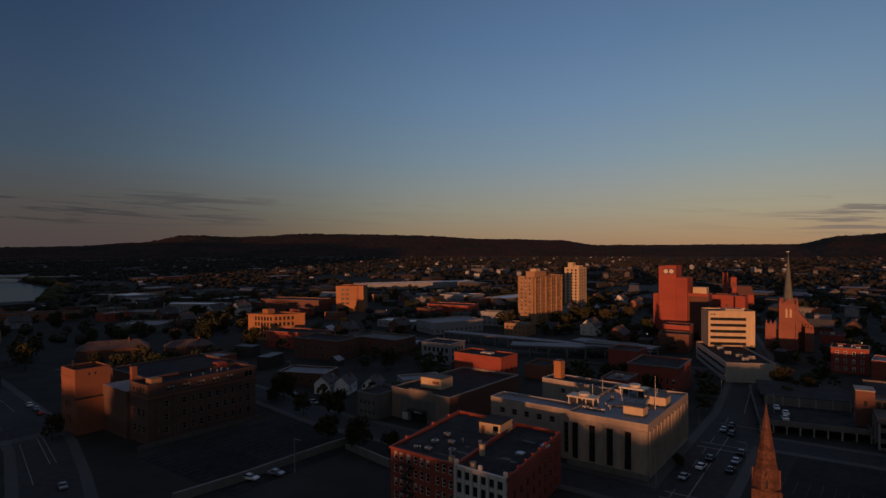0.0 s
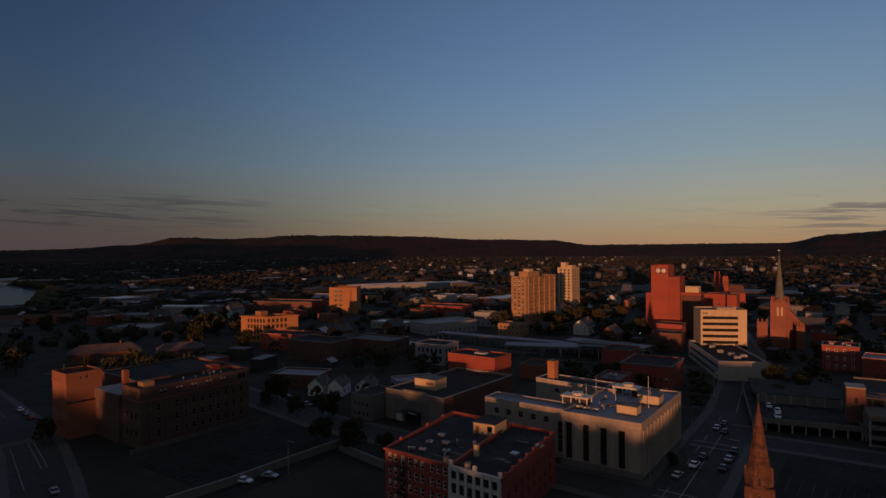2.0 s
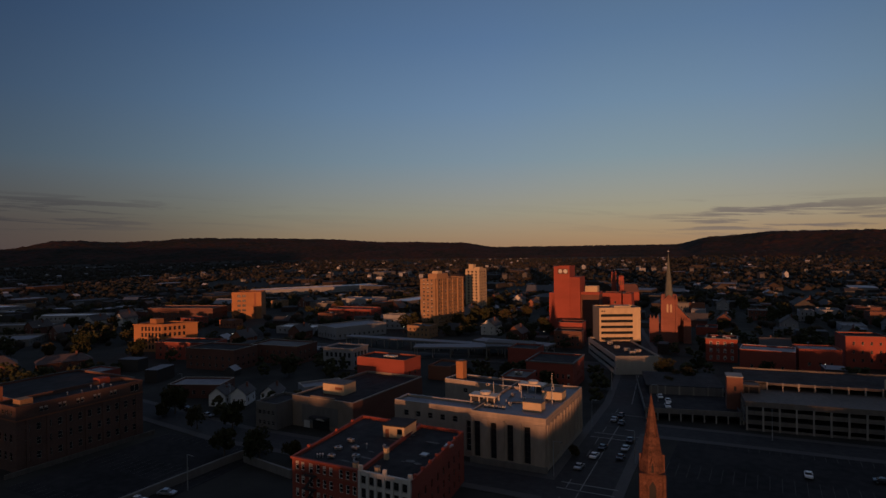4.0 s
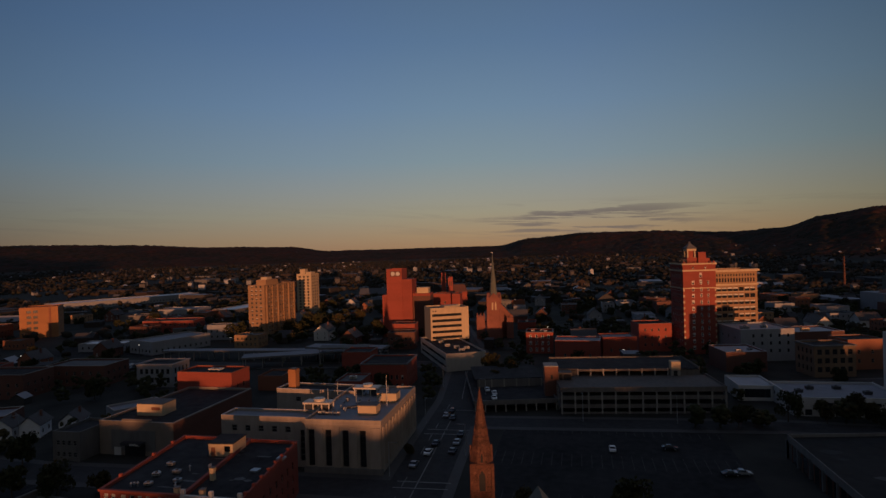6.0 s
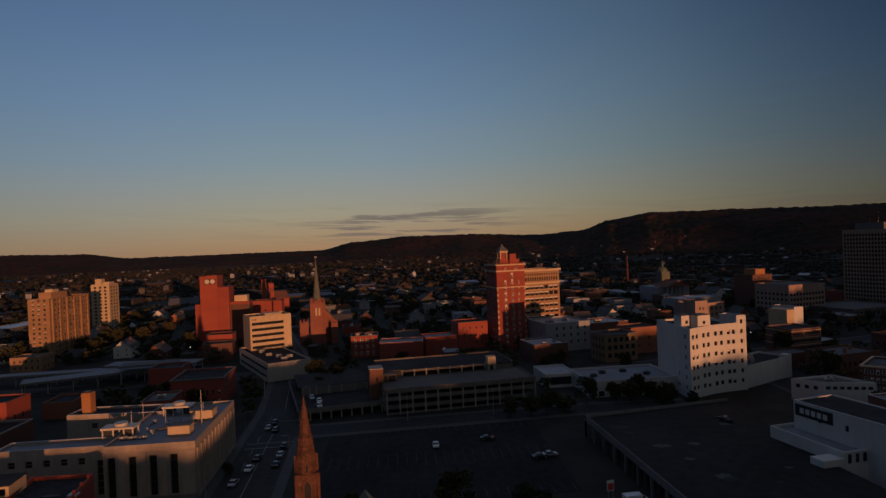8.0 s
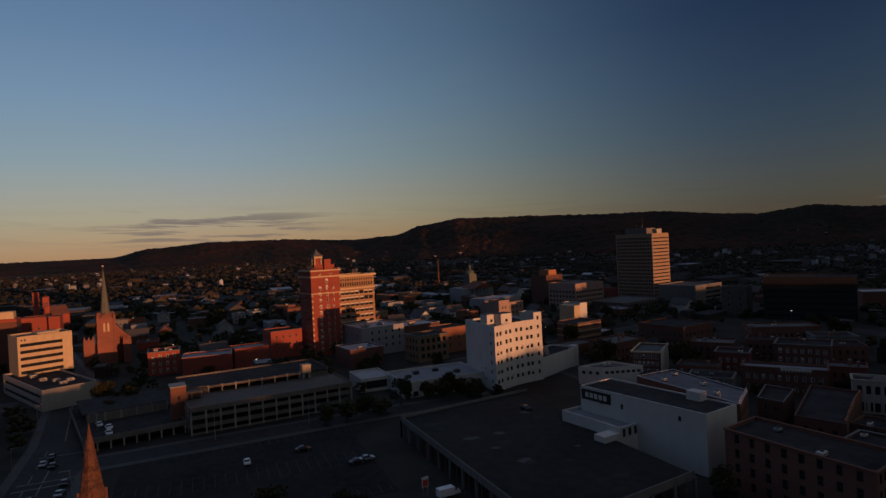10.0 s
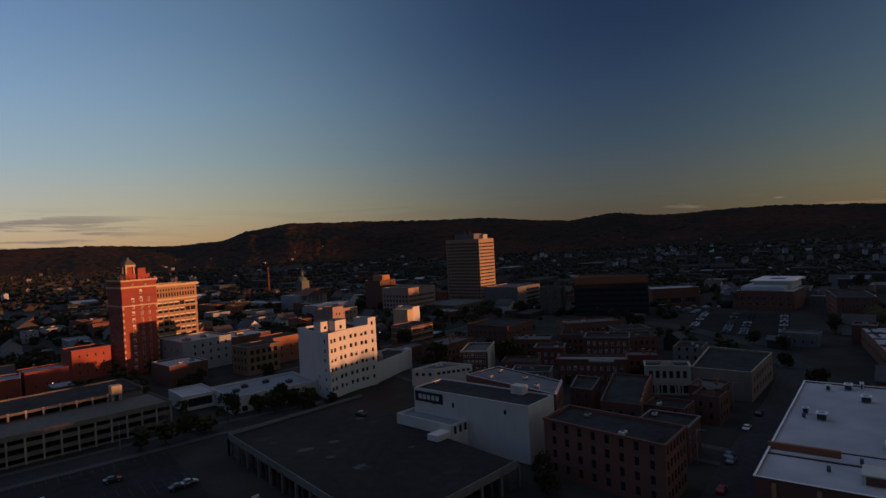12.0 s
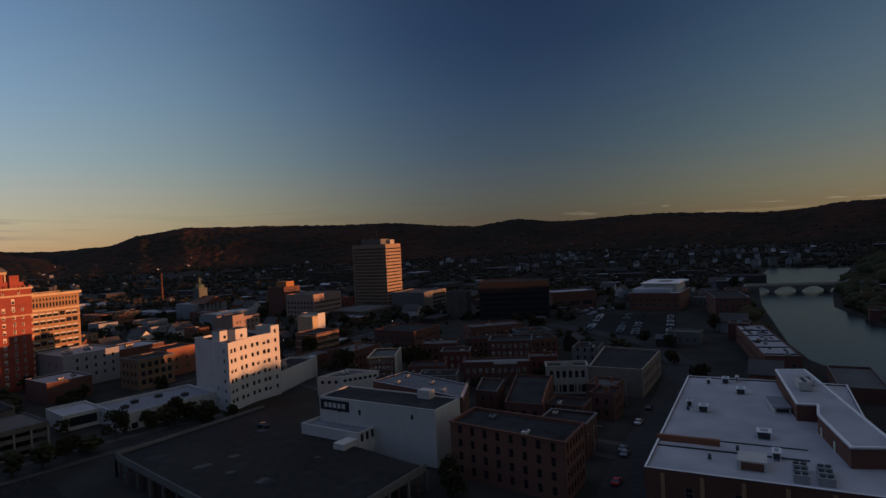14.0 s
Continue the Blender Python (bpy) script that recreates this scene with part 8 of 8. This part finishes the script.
    for nm, x, y, w, d, rot, h, wall, roof, lab in L:
        if nm == "flat_canopy":
            cn = thing(nm, x, y, 0, rot, lab, "canopy", "flat canopies")
            TAKEN.append((x + w / 2 * math.cos(radians(rot)), y + w / 2 * math.sin(radians(rot)), w * 0.45))
            block(cn, "slab", 0, 0, h - 0.9, w, d, h, "concrete", "", 0.05)
            block(cn, "roof", 0.4, 0.4, h, w - 0.4, d - 0.4, h + 0.06, roof)
            for k in range(int(w / 9) + 1):
                for v in (0.8, d - 1.2):
                    block(cn, "post", 0.6 + k * (w - 1.6) / int(w / 9), v, 0, 1.0 + k * (w - 1.6) / int(w / 9), v + 0.4, h - 0.9, "cast_concrete")
            continue
        building(nm, x, y, w, d, rot, h, wall, lab, roof=roof, trim="pale_concrete" if roof in ("blue_roof", "white_edge") else "cast_concrete", faces={"S": [grid(max(2, int(w / 4)), 1 + (h > 8), 1.3, 1.6, 1.6, 3.6, 1)], "E": [grid(max(2, int(d / 4)), 1 + (h > 8), 1.3, 1.6, 1.6, 3.6, 1)]})


armoury()


def gabled_house(x, y, rot, w, d, h, wall, label, roof="shingle"):
    b = thing("gabled_house", x, y, 0, rot, label, "house", "gabled houses")
    TAKEN.append((x, y, 0.5 * math.hypot(w, d)))
    r = w * 0.42
    bm = bmesh.new()
    prism(bm, [(-w / 2, -d / 2), (w / 2, -d / 2), (w / 2, d / 2), (-w / 2, d / 2)], 0, h, 0, False)
    for s in (-1, 1):
        vs = [bm.verts.new(p) for p in ((-w / 2, s * d / 2, h), (w / 2, s * d / 2, h), (0, s * d / 2, h + r))]
        bm.faces.new(vs if s < 0 else vs[::-1])
    part("wall", bm, wall, b)
    bm = bmesh.new()
    e = 0.5
    for s in (-1, 1):
        quad(bm, (s * (w / 2 + e), -d / 2 - e, h - e * 0.8), (0, -d / 2 - e, h + r + 0.05), (0, d / 2 + e, h + r + 0.05), (s * (w / 2 + e), d / 2 + e, h - e * 0.8))
        quad(bm, (s * (w / 2 + e), -d / 2 - e, h - e * 0.8 + 0.2), (0, -d / 2 - e, h + r + 0.25), (0, d / 2 + e, h + r + 0.25), (s * (w / 2 + e), d / 2 + e, h - e * 0.8 + 0.2))
    part("roof", bm, roof, b)
    for k in (-1, 1):
        for z in (1.2, 4.0):
            if z + 1.5 < h:
                p = new("window", pane_mesh(1.0, 1.5, "sash", "white_frame"))
                p.parent = b
                p.matrix_basis = pose(k * w * 0.25, -d / 2 - 0.03, z + 0.75, 0, 0, 0)
                for dy in (-0.25, 0.25):
                    p = new("window", pane_mesh(1.0, 1.5, "sash", "white_frame"))
                    p.parent = b
                    p.matrix_basis = pose(w / 2 + 0.03, dy * d, z + 0.75, 0, 0, 90)
    block(b, "chimney", w * 0.15, d * 0.1, h + r * 0.4, w * 0.15 + 0.7, d * 0.1 + 0.7, h + r + 1.0, "dark_brick")
    return b


for x, y, rot in ((-189, 164, 24), (-182, 168, 24), (-172, 174, 24)):
    gabled_house(x, y, rot, 6.4, 9, 4.4, "white_edge", "white clapboard house with a steep gable")

def hipped_house(x, y, rot, w, d, h, label):
    b = thing("hipped_house", x, y, 0, rot, label, "house")
    TAKEN.append((x, y, 0.5 * math.hypot(w, d)))
    block(b, "wall", -w / 2, -d / 2, 0, w / 2, d / 2, h, "dark_brick")
    bm = bmesh.new()
    r, e = w * 0.3, 0.6
    lo = [bm.verts.new(p) for p in ((-w / 2 - e, -d / 2 - e, h), (w / 2 + e, -d / 2 - e, h), (w / 2 + e, d / 2 + e, h), (-w / 2 - e, d / 2 + e, h))]
    a, c = bm.verts.new((0, -d / 2 + w * 0.4, h + r)), bm.verts.new((0, d / 2 - w * 0.4, h + r))
    for f in ((lo[0], lo[1], a), (lo[1], lo[2], c, a), (lo[2], lo[3], c), (lo[3], lo[0], a, c), (lo[3], lo[2], lo[1], lo[0])):
        bm.faces.new(f)
    part("roof", bm, "worn_shingle", b, "worn brown hipped roof")
    for k in range(int(d / 4)):
        p = new("window", pane_mesh(1.1, 1.6, "sash", "frame"))
        p.parent = b
        p.matrix_basis = pose(w / 2 + 0.03, -d / 2 + 2 + k * 4, h * 0.55, 0, 0, 90)
    block(b, "chimney", 1.0, d * 0.2, h + r * 0.5, 1.9, d * 0.2 + 0.9, h + r + 1.3, "dark_brick")


hipped_house(-341, 146, -24, 13, 34, 5.0, "long brown house with a hipped roof and a chimney")
hipped_house(-318, 176, -24, 11, 24, 4.5, "lower dark house with a hipped roof")


def groves():
    """Groups of dark trees, each crown a cloud of small leaf clumps over a forked trunk."""
    rg = random.Random(64)
    for label, spots in (("dark grove beside a shed", [(-388, 222), (-380, 238), (-372, 250), (-395, 232), (-365, 240), (-374, 226), (-360, 256), (-402, 246)]),
                         ("golden green grove behind a brown house", [(-405, 160), (-396, 170), (-388, 156), (-412, 172), (-380, 168), (-398, 184), (-376, 182)]),
                         ("dark trees along a shaded street", [(-362, 112), (-350, 106), (-338, 102), (-374, 120)]),
                         ("dark trees behind a drill hall", [(-262, 128), (-270, 140), (-284, 136), (-252, 146), (-243, 138), (-296, 128)]),
                         ("dark trees beside apartment towers", [(-205, 430), (-214, 440), (-196, 446), (-188, 456), (-206, 462), (-180, 404), (-172, 412), (-230, 372), (-226, 360)]),
                         ("yellow-green bushes below a parking garage", [(57, 207), (45, 202), (37, 206), (81, 216), (94, 211)]),
                         ("small dark bushes before an office", [(-34, 276), (-32, 283), (-35, 290)])):
        rows = []
        for x, y in spots:
            x, y = x + rg.uniform(-3, 3), y + rg.uniform(-3, 3)
            hh, rr = rg.uniform(8, 13), rg.uniform(3.2, 5.2)
            if "bushes" in label:
                hh, rr = hh * 0.5, rr * 0.7
            for _ in range(95):
                a, k, e = rg.uniform(0, 6.283), rg.random() ** 0.45, rg.uniform(-0.9, 1.0)
                wide = rr * k * math.sqrt(max(0.05, 1 - e * e * 0.85))
                s = rg.uniform(0.7, 1.9)
                rows.append((x + math.cos(a) * wide, y + math.sin(a) * wide, hh * 0.58 + e * hh * 0.40, s * 1.25, s))
            for k in range(4):
                rows.append((x + rg.uniform(-0.3, 0.3), y + rg.uniform(-0.3, 0.3), k * hh * 0.1, 0.7, hh * 0.14))
        ob = clumps("grove", rows, "leaf", label, "trees")
        TAKEN.extend((x, y, 5) for x, y in spots)


groves()

TAKEN += [(-315, 225, 40), (-385, 375, 45), (-345, 300, 25), (-395, 170, 75), (-330, 140, 45), (-184, 198, 16), (-250, 130, 30)]

# ordinary buildings that fill the blocks between
def infill():
    rg = random.Random(41)
    made = 0
    tries = 0
    while made < 150 and tries < 9000:
        tries += 1
        az, r = rg.uniform(-76, 84), 205 + 440 * rg.random() ** 0.8
        x, y = r * math.sin(radians(az)), r * math.cos(radians(az))
        w, d = rg.uniform(9, 20), rg.uniform(10, 22)
        rad = 0.5 * math.hypot(w, d)
        if wet(x, y) or any(math.hypot(x - tx, y - ty) < tr * 0.86 + rad for tx, ty, tr in TAKEN):
            continue
        close = False
        for line, wide in ROADS:
            for (x0, y0), (x1, y1) in zip(line, line[1:]):
                dx, dy = x1 - x0, y1 - y0
                k = max(0, min(1, ((x - x0) * dx + (y - y0) * dy) / (dx * dx + dy * dy)))
                if math.hypot(x - x0 - k * dx, y - y0 - k * dy) < rad * 0.8 + wide / 2 + 2:
                    close = True
        if close or (300 < x < 425 and 130 < y < 235) or (-26 < x < 42 and 130 < y < 205):
            continue
        rot = (12 if az > 6 else 4) + rg.choice((0, 0, 0, 90))
        made += 1
        if rg.random() < 0.35:
            wall = rg.choice(("white_paint", "grey_paint", "dark_brick", "dark_brick", "brown_brick"))
            gabled_house(x, y, rot, min(w, 10), min(d, 14), rg.uniform(4.5, 7), wall, {"white_paint": "white", "grey_paint": "grey", "brown_brick": "brown brick", "dark_brick": "dark brick"}[wall] + " gabled town house in evening shade")
            continue
        wall = rg.choice(("red_brick", "dark_brick", "dark_brick", "brown_brick", "concrete", "grey_paint", "tan_brick"))
        h = rg.uniform(4.5, 9.5)
        roof = rg.choice(("tar_roof", "tar_roof", "grey_roof", "blue_roof"))
        names = {"red_brick": "red brick", "dark_brick": "dark brick", "brown_brick": "brown brick", "concrete": "grey concrete", "grey_paint": "grey painted", "tan_brick": "tan brick"}
        roofs = {"tar_roof": "tarred", "grey_roof": "gravelled", "blue_roof": "pale grey"}
        cx, cy = w / 2, d / 2
        c, s = math.cos(radians(rot)), math.sin(radians(rot))
        building("town_building", x - c * cx + s * cy, y - s * cx - c * cy, w, d, rot, h, wall, "low %s building with a flat %s roof" % (names[wall], roofs[roof]), group="town buildings", roof=roof,
                 trim=rg.choice(("concrete", wall)), faces={"S": [grid(int(w / 3.2), 1 + (h > 7), 1.1, 1.6, 1.5, 3.4, 0.8)], "E" if az < 0 else "W": [grid(int(d / 3.6), 1 + (h > 7), 1.1, 1.6, 1.5, 3.4, 0.8)]})
        if rg.random() < 0.5:
            rooftop_unit(x, y, h - 0.7, rot, rg.uniform(1.5, 3), rg.uniform(1.2, 2), rg.uniform(0.9, 1.6), m=rg.choice(("unit", "metal")))


infill()


# ---- trees, cars, walls and lamps of the streets ----
def street_things():
    rg = random.Random(77)
    spots = [(-32, 262, 1.0), (-36, 250, 0.9), (-40, 270, 1.0), (-49.6, 167, 0.45), (-140, 122, 0.9), (-132, 126, 0.8), (-126, 122, 0.9), (-120, 128, 0.8), (48, 205, 0.8), (52, 212, 0.7), (84, 214, 0.9), (90, 215, 0.95), (76, 213, 0.8),
             (-12, 130, 0.9), (10, 128, 1.0), (0, 122, 1.0), (26, 126, 0.9), (100, 96, 0.8), (104, 100, 0.7), (-300, 205, 1.0), (-310, 210, 1.2), (-330, 190, 1.3), (-345, 200, 1.2), (-360, 190, 1.2), (-290, 150, 0.9), (-280, 130, 0.8), (-300, 120, 0.9), 
             (-205, 395, 1.1), (-196, 402, 1.0), (-210, 408, 1.1), (-190, 420, 1.2), (-200, 372, 0.9), (-212, 366, 0.9), (-185, 440, 1.1), (-172, 452, 1.1), (-240, 495, 1.2), (-225, 500, 1.1), (-30, 350, 1.1), (-22, 360, 1.1), (-70, 365, 1.0), (-30, 300, 0.8)]
    for k, (x, y, s) in enumerate(spots):
        tree(x, y, k, s)
    n, tries = 0, 0
    while n < 170 and tries < 8000:
        tries += 1
        az, r = rg.uniform(-76, 84), 210 + 420 * rg.random()
        x, y = r * math.sin(radians(az)), r * math.cos(radians(az))
        if wet(x, y) or any(math.hypot(x - tx, y - ty) < tr + 2 for tx, ty, tr in TAKEN):
            continue
        if any(abs((x - x0) * (y1 - y0) - (y - y0) * (x1 - x0)) / math.hypot(x1 - x0, y1 - y0) < 12 for line, wide in ROADS[:1] for (x0, y0), (x1, y1) in zip(line, line[1:])):
            continue
        n += 1
        tree(x, y, rg.choice((0, 1, 2, 0, 1, 2, 0, 1, 2, 3)), rg.uniform(0.6, 1.2))
    cars = [(-44, 168, 88, "car_white"), (-43.6, 176, 88, "car_dark"), (-37.5, 178, 90, "car_silver"), (-37.2, 170, 90, "car_dark"), (-37.8, 186, 90, "car_dark"), (-47, 206, 92, "car_silver"), (-46, 212, 90, "car_dark"), (-44, 203, 90, "car_dark"),
            (-133, 90, 20, "car_white"), (-130.5, 96, 20, "car_silver"), (-251.6, 80.5, 174, "car_silver"), (-259.8, 81, 174, "car_white"), (-244, 79.5, 174, "car_red"), (-165.3, 58.5, 166, "car_silver"), (-190, 150, 10, "car_dark"), (-196, 152, 10, "car_dark"), (-204, 154, 10, "car_dark"), (-178, 148, 4, "car_silver"), (-212, 157, 12, "car_silver"),
            (8, 178, 90, "car_white"), (-45.5, 158, 88, "car_silver"), (24, 181, 0, "car_dark"), (39, 164, 8, "car_silver"), (36, 163, 8, "car_dark"), (150, 79, 15, "car_silver"), (147, 77, 15, "car_silver"), (129, 70, 15, "car_red"), (174, 86, 14, "car_white"), (190, 90, 14, "car_dark"), (118, 62, 14, "car_dark")]
    for x, y, r, p in cars:
        car(x, y, r, p)
    car(50.5, 131.5, 6, "car_white", 0.06, True)
    for i in range(15):
        for j in range(4):
            if rg.random() < 0.72:
                a = radians(22.4)
                u, v = 4 + i * 5.8 + rg.uniform(-0.3, 0.3), (3, 22, 31, 50)[j]
                car(329.7 + u * math.cos(a) - v * math.sin(a), 138.9 + u * math.sin(a) + v * math.cos(a), 112.4, rg.choice(("car_white", "car_silver", "car_silver", "car_dark", "car_dark")), 0.06)
    # low wall round the lot, with a rounded end
    w = thing("garden_wall", -136.5, 75, 0, 0, "low grey stone wall round a parking lot", "wall")
    line = [(0.8, -4), (2.2, 12), (2.2, 42.5), (2.8, 50), (5.2, 51), (5.4, 46.2), (26, 43)]
    for (x0, y0), (x1, y1) in zip(line, line[1:]):
        d = Vector((x1 - x0, y1 - y0))
        nv = Vector((-d.y, d.x)).normalized() * 0.35
        bm = bmesh.new()
        prism(bm, [(x0 - nv.x, y0 - nv.y), (x0 + nv.x, y0 + nv.y), (x1 + nv.x, y1 + nv.y), (x1 - nv.x, y1 - nv.y)][::-1], 0, 2.2)
        bmesh.ops.recalc_face_normals(bm, faces=bm.faces[:])
        part("stretch", bm, "concrete", w)
    for x, y, r in ((-50, 150, 0), (-33, 168, 180), (-52, 196, 0), (-36, 226, 180), (-58, 250, 0), (-180, 160, 270), (-215, 166, 270), (140, 82, 285), (190, 98, 285), (230, 110, 285), (0, 206, 90), (30, 207, 90), (-128, 100, 0)):
        street_lamp(x, y, r)
    s = thing("pylon_sign", 45.5, 133.5, 0, 14, "small red and white sign on two posts", "sign")
    for x in (-0.6, 0.6):
        block(s, "post", x - 0.06, -0.06, 0, x + 0.06, 0.06, 2.4, "metal")
    block(s, "board", -0.9, -0.1, 2.4, 0.9, 0.1, 4.8, "white_paint")
    block(s, "red_field", -0.75, -0.13, 2.6, 0.75, -0.1, 4.2, "red_panel")


street_things()


def bridge(x0, y0, x1, y1, n, label):
    d = Vector((x1 - x0, y1 - y0))
    b = thing("arched_bridge", x0, y0, 0, math.degrees(math.atan2(d.y, d.x)), label, "bridge")
    L = d.length
    bm = bmesh.new()
    box(bm, 0, -4, 5.6, L, 4, 6.4)
    part("deck", bm, "pale_concrete", b)
    span = L / n
    for k in range(n):
        bm = bmesh.new()
        for s in (-3.6, 3.6):
            for i in range(10):
                t0, t1 = i / 10, (i + 1) / 10
                z0, z1 = 1.0 + 3.8 * math.sin(math.pi * t0), 1.0 + 3.8 * math.sin(math.pi * t1)
                xa, xb = k * span + 1 + (span - 2) * t0, k * span + 1 + (span - 2) * t1
                quad(bm, (xa, s, z0), (xb, s, z1), (xb, s, 5.6), (xa, s, 5.6))
                quad(bm, (xa, -3.6, z0), (xb, -3.6, z1), (xb, 3.6, z1), (xa, 3.6, z0))
        part("arch", bm, "concrete", b)
    for k in range(n + 1):
        block(b, "pier", k * span - 1.2, -4.2, -0.5, k * span + 1.2, 4.2, 5.6, "concrete")
    for s in (-4, 3.8):
        block(b, "railing", 0, s, 6.4, L, s + 0.2, 7.3, "pale_concrete")


bridge(572, 176, 612, 100, 4, "pale arched concrete bridge across the river")
bridge(-1320, 240, -1180, 420, 4, "far low bridge across the river bend")


# ---- low sheds, parked cars and lit lamps of the middle distance ----
def clutter():
    rg = random.Random(91)
    sheds, yards = [], []
    tries = 0
    while len(sheds) < 420 and tries < 20000:
        tries += 1
        az, r = rg.uniform(-77, 84), 300 + 620 * rg.random() ** 0.9
        x, y = r * math.sin(radians(az)), r * math.cos(radians(az))
        w, d = rg.uniform(4, 13), rg.uniform(5, 20)
        if rg.random() < 0.12:
            w, d = rg.uniform(12, 20), rg.uniform(25, 45)
        rad = 0.45 * math.hypot(w, d)
        if wet(x, y) or (300 < x < 425 and 130 < y < 235) or any(math.hypot(x - a, y - b) < c + rad for a, b, c in TAKEN):
            continue
        if any(math.hypot(x - a, y - b) < 0.8 * (c + rad) for a, b, c in yards):
            continue
        yards.append((x, y, rad))
        a = radians((14 if az > 8 else 6 if az > -30 else 20) + rg.choice((0, 90)) + rg.uniform(-6, 6))
        sheds.append((x, y, land(x, y), a, w, d, rg.uniform(2.6, 6.5)))
    far_houses("low_sheds", sheds[:300], "low flat-roofed sheds and shops between the streets", pitched=False)
    far_houses("small_houses", sheds[300:], "small gabled houses between the streets")
    rows = []
    for x0, y0, n, step, rot, lines in ((-470, 240, 16, 4.0, 20, 3), (-300, 330, 18, 4.0, 8, 3), (-240, 270, 20, 3.6, 6, 2), (-150, 330, 14, 3.8, 4, 3), (-360, 450, 20, 4, 10, 2), (380, 215, 18, 4, 14, 4), (150, 300, 12, 4, 14, 2), (-540, 220, 16, 5, 20, 2), (20, 400, 16, 4, 6, 2), (330, 330, 12, 4, 14, 2)):
        c, s = math.cos(radians(rot)), math.sin(radians(rot))
        for j in range(lines):
            for i in range(n):
                if rg.random() < 0.6:
                    u, v = i * step * 0.8, j * 9.0
                    x, y = x0 + c * u - s * v, y0 + s * u + c * v
                    if not wet(x, y) and not any(math.hypot(x - a, y - b) < d for a, b, d in TAKEN):
                        rows.append((x, y, radians(rot)))
    verts, faces = [], []
    for x, y, a in rows:
        c, s = math.cos(a), math.sin(a)
        o = len(verts)
        for z, hx, hy in ((0.3, 0.9, 2.2), (0.95, 0.9, 2.15), (1.45, 0.68, 1.1)):
            verts += [(x + c * p * hx - s * q * hy, y + s * p * hx + c * q * hy, z) for p, q in ((-1, -1), (1, -1), (1, 1), (-1, 1))]
        for k in (0, 4):
            faces += [(o + k + i, o + k + (i + 1) % 4, o + k + 4 + (i + 1) % 4, o + k + 4 + i) for i in range(4)]
        faces.append((o + 8, o + 9, o + 10, o + 11))
    me = bpy.data.meshes.new("distant_cars")
    me.from_pydata(verts, [], faces)
    me.materials.append(M["far_car"])
    me.update()
    tagged(new("distant_cars", me), "small parked cars in far yards and lots", "cars", kind="stuff")
    for x, y in ((-250, 300), (-292, 262), (-210, 330), (-330, 350), (-265, 350), (-120, 345), (-455, 235), (-560, 260), (120, 262), (180, 300), (262, 300), (20, 300), (-20, 380), (330, 262), (400, 300)):
        p = thing("lit_street_lamp", x, y, 0, 0, "thin steel street lamp already lit at dusk", "street lamp", "lit street lamps")
        block(p, "pole", -0.08, -0.08, 0, 0.08, 0.08, 8.0, "dark_metal")
        bm = bmesh.new()
        bmesh.ops.create_icosphere(bm, subdivisions=1, radius=0.2, matrix=Matrix.Translation((0, 0, 8.15)))
        part("lamp_head", bm, "lamp", p, "small glowing lamp head")


clutter()


def town_trees():
    """Dark trees that fill the yards between the houses."""
    rg = random.Random(33)
    rows, n, tries = [], 0, 0
    while n < 1500 and tries < 40000:
        tries += 1
        az, r = rg.uniform(-77, 84), 225 + 520 * rg.random() ** 0.8
        x, y = r * math.sin(radians(az)), r * math.cos(radians(az))
        if wet(x, y) or noise.noise(Vector((x / 70, y / 70, 5))) < -0.12 or (x > 300 and 120 < y < 250 and x < 425):
            continue
        if any(math.hypot(x - a, y - b) < c + 1.5 for a, b, c in TAKEN):
            continue
        near = False
        for line, wide in ROADS:
            for (x0, y0), (x1, y1) in zip(line, line[1:]):
                dx, dy = x1 - x0, y1 - y0
                k = max(0, min(1, ((x - x0) * dx + (y - y0) * dy) / (dx * dx + dy * dy)))
                near = near or math.hypot(x - x0 - k * dx, y - y0 - k * dy) < wide / 2 + 4
        if near or (-26 < x < 58 and 135 < y < 205):
            continue
        n += 1
        hh, rr = rg.uniform(3.5, 7.5), rg.uniform(1.8, 3.6)
        for _ in range(26):
            a, k, e = rg.uniform(0, 6.283), rg.random() ** 0.45, rg.uniform(-0.9, 1.0)
            s = rg.uniform(0.8, 1.8)
            wide = rr * k * math.sqrt(max(0.05, 1 - e * e * 0.85))
            rows.append((x + math.cos(a) * wide, y + math.sin(a) * wide, hh * 0.55 + e * hh * 0.4, s * 1.3, s))
    clumps("town_trees", rows, "leaf", "dark trees filling the yards between the houses", "trees")


town_trees()
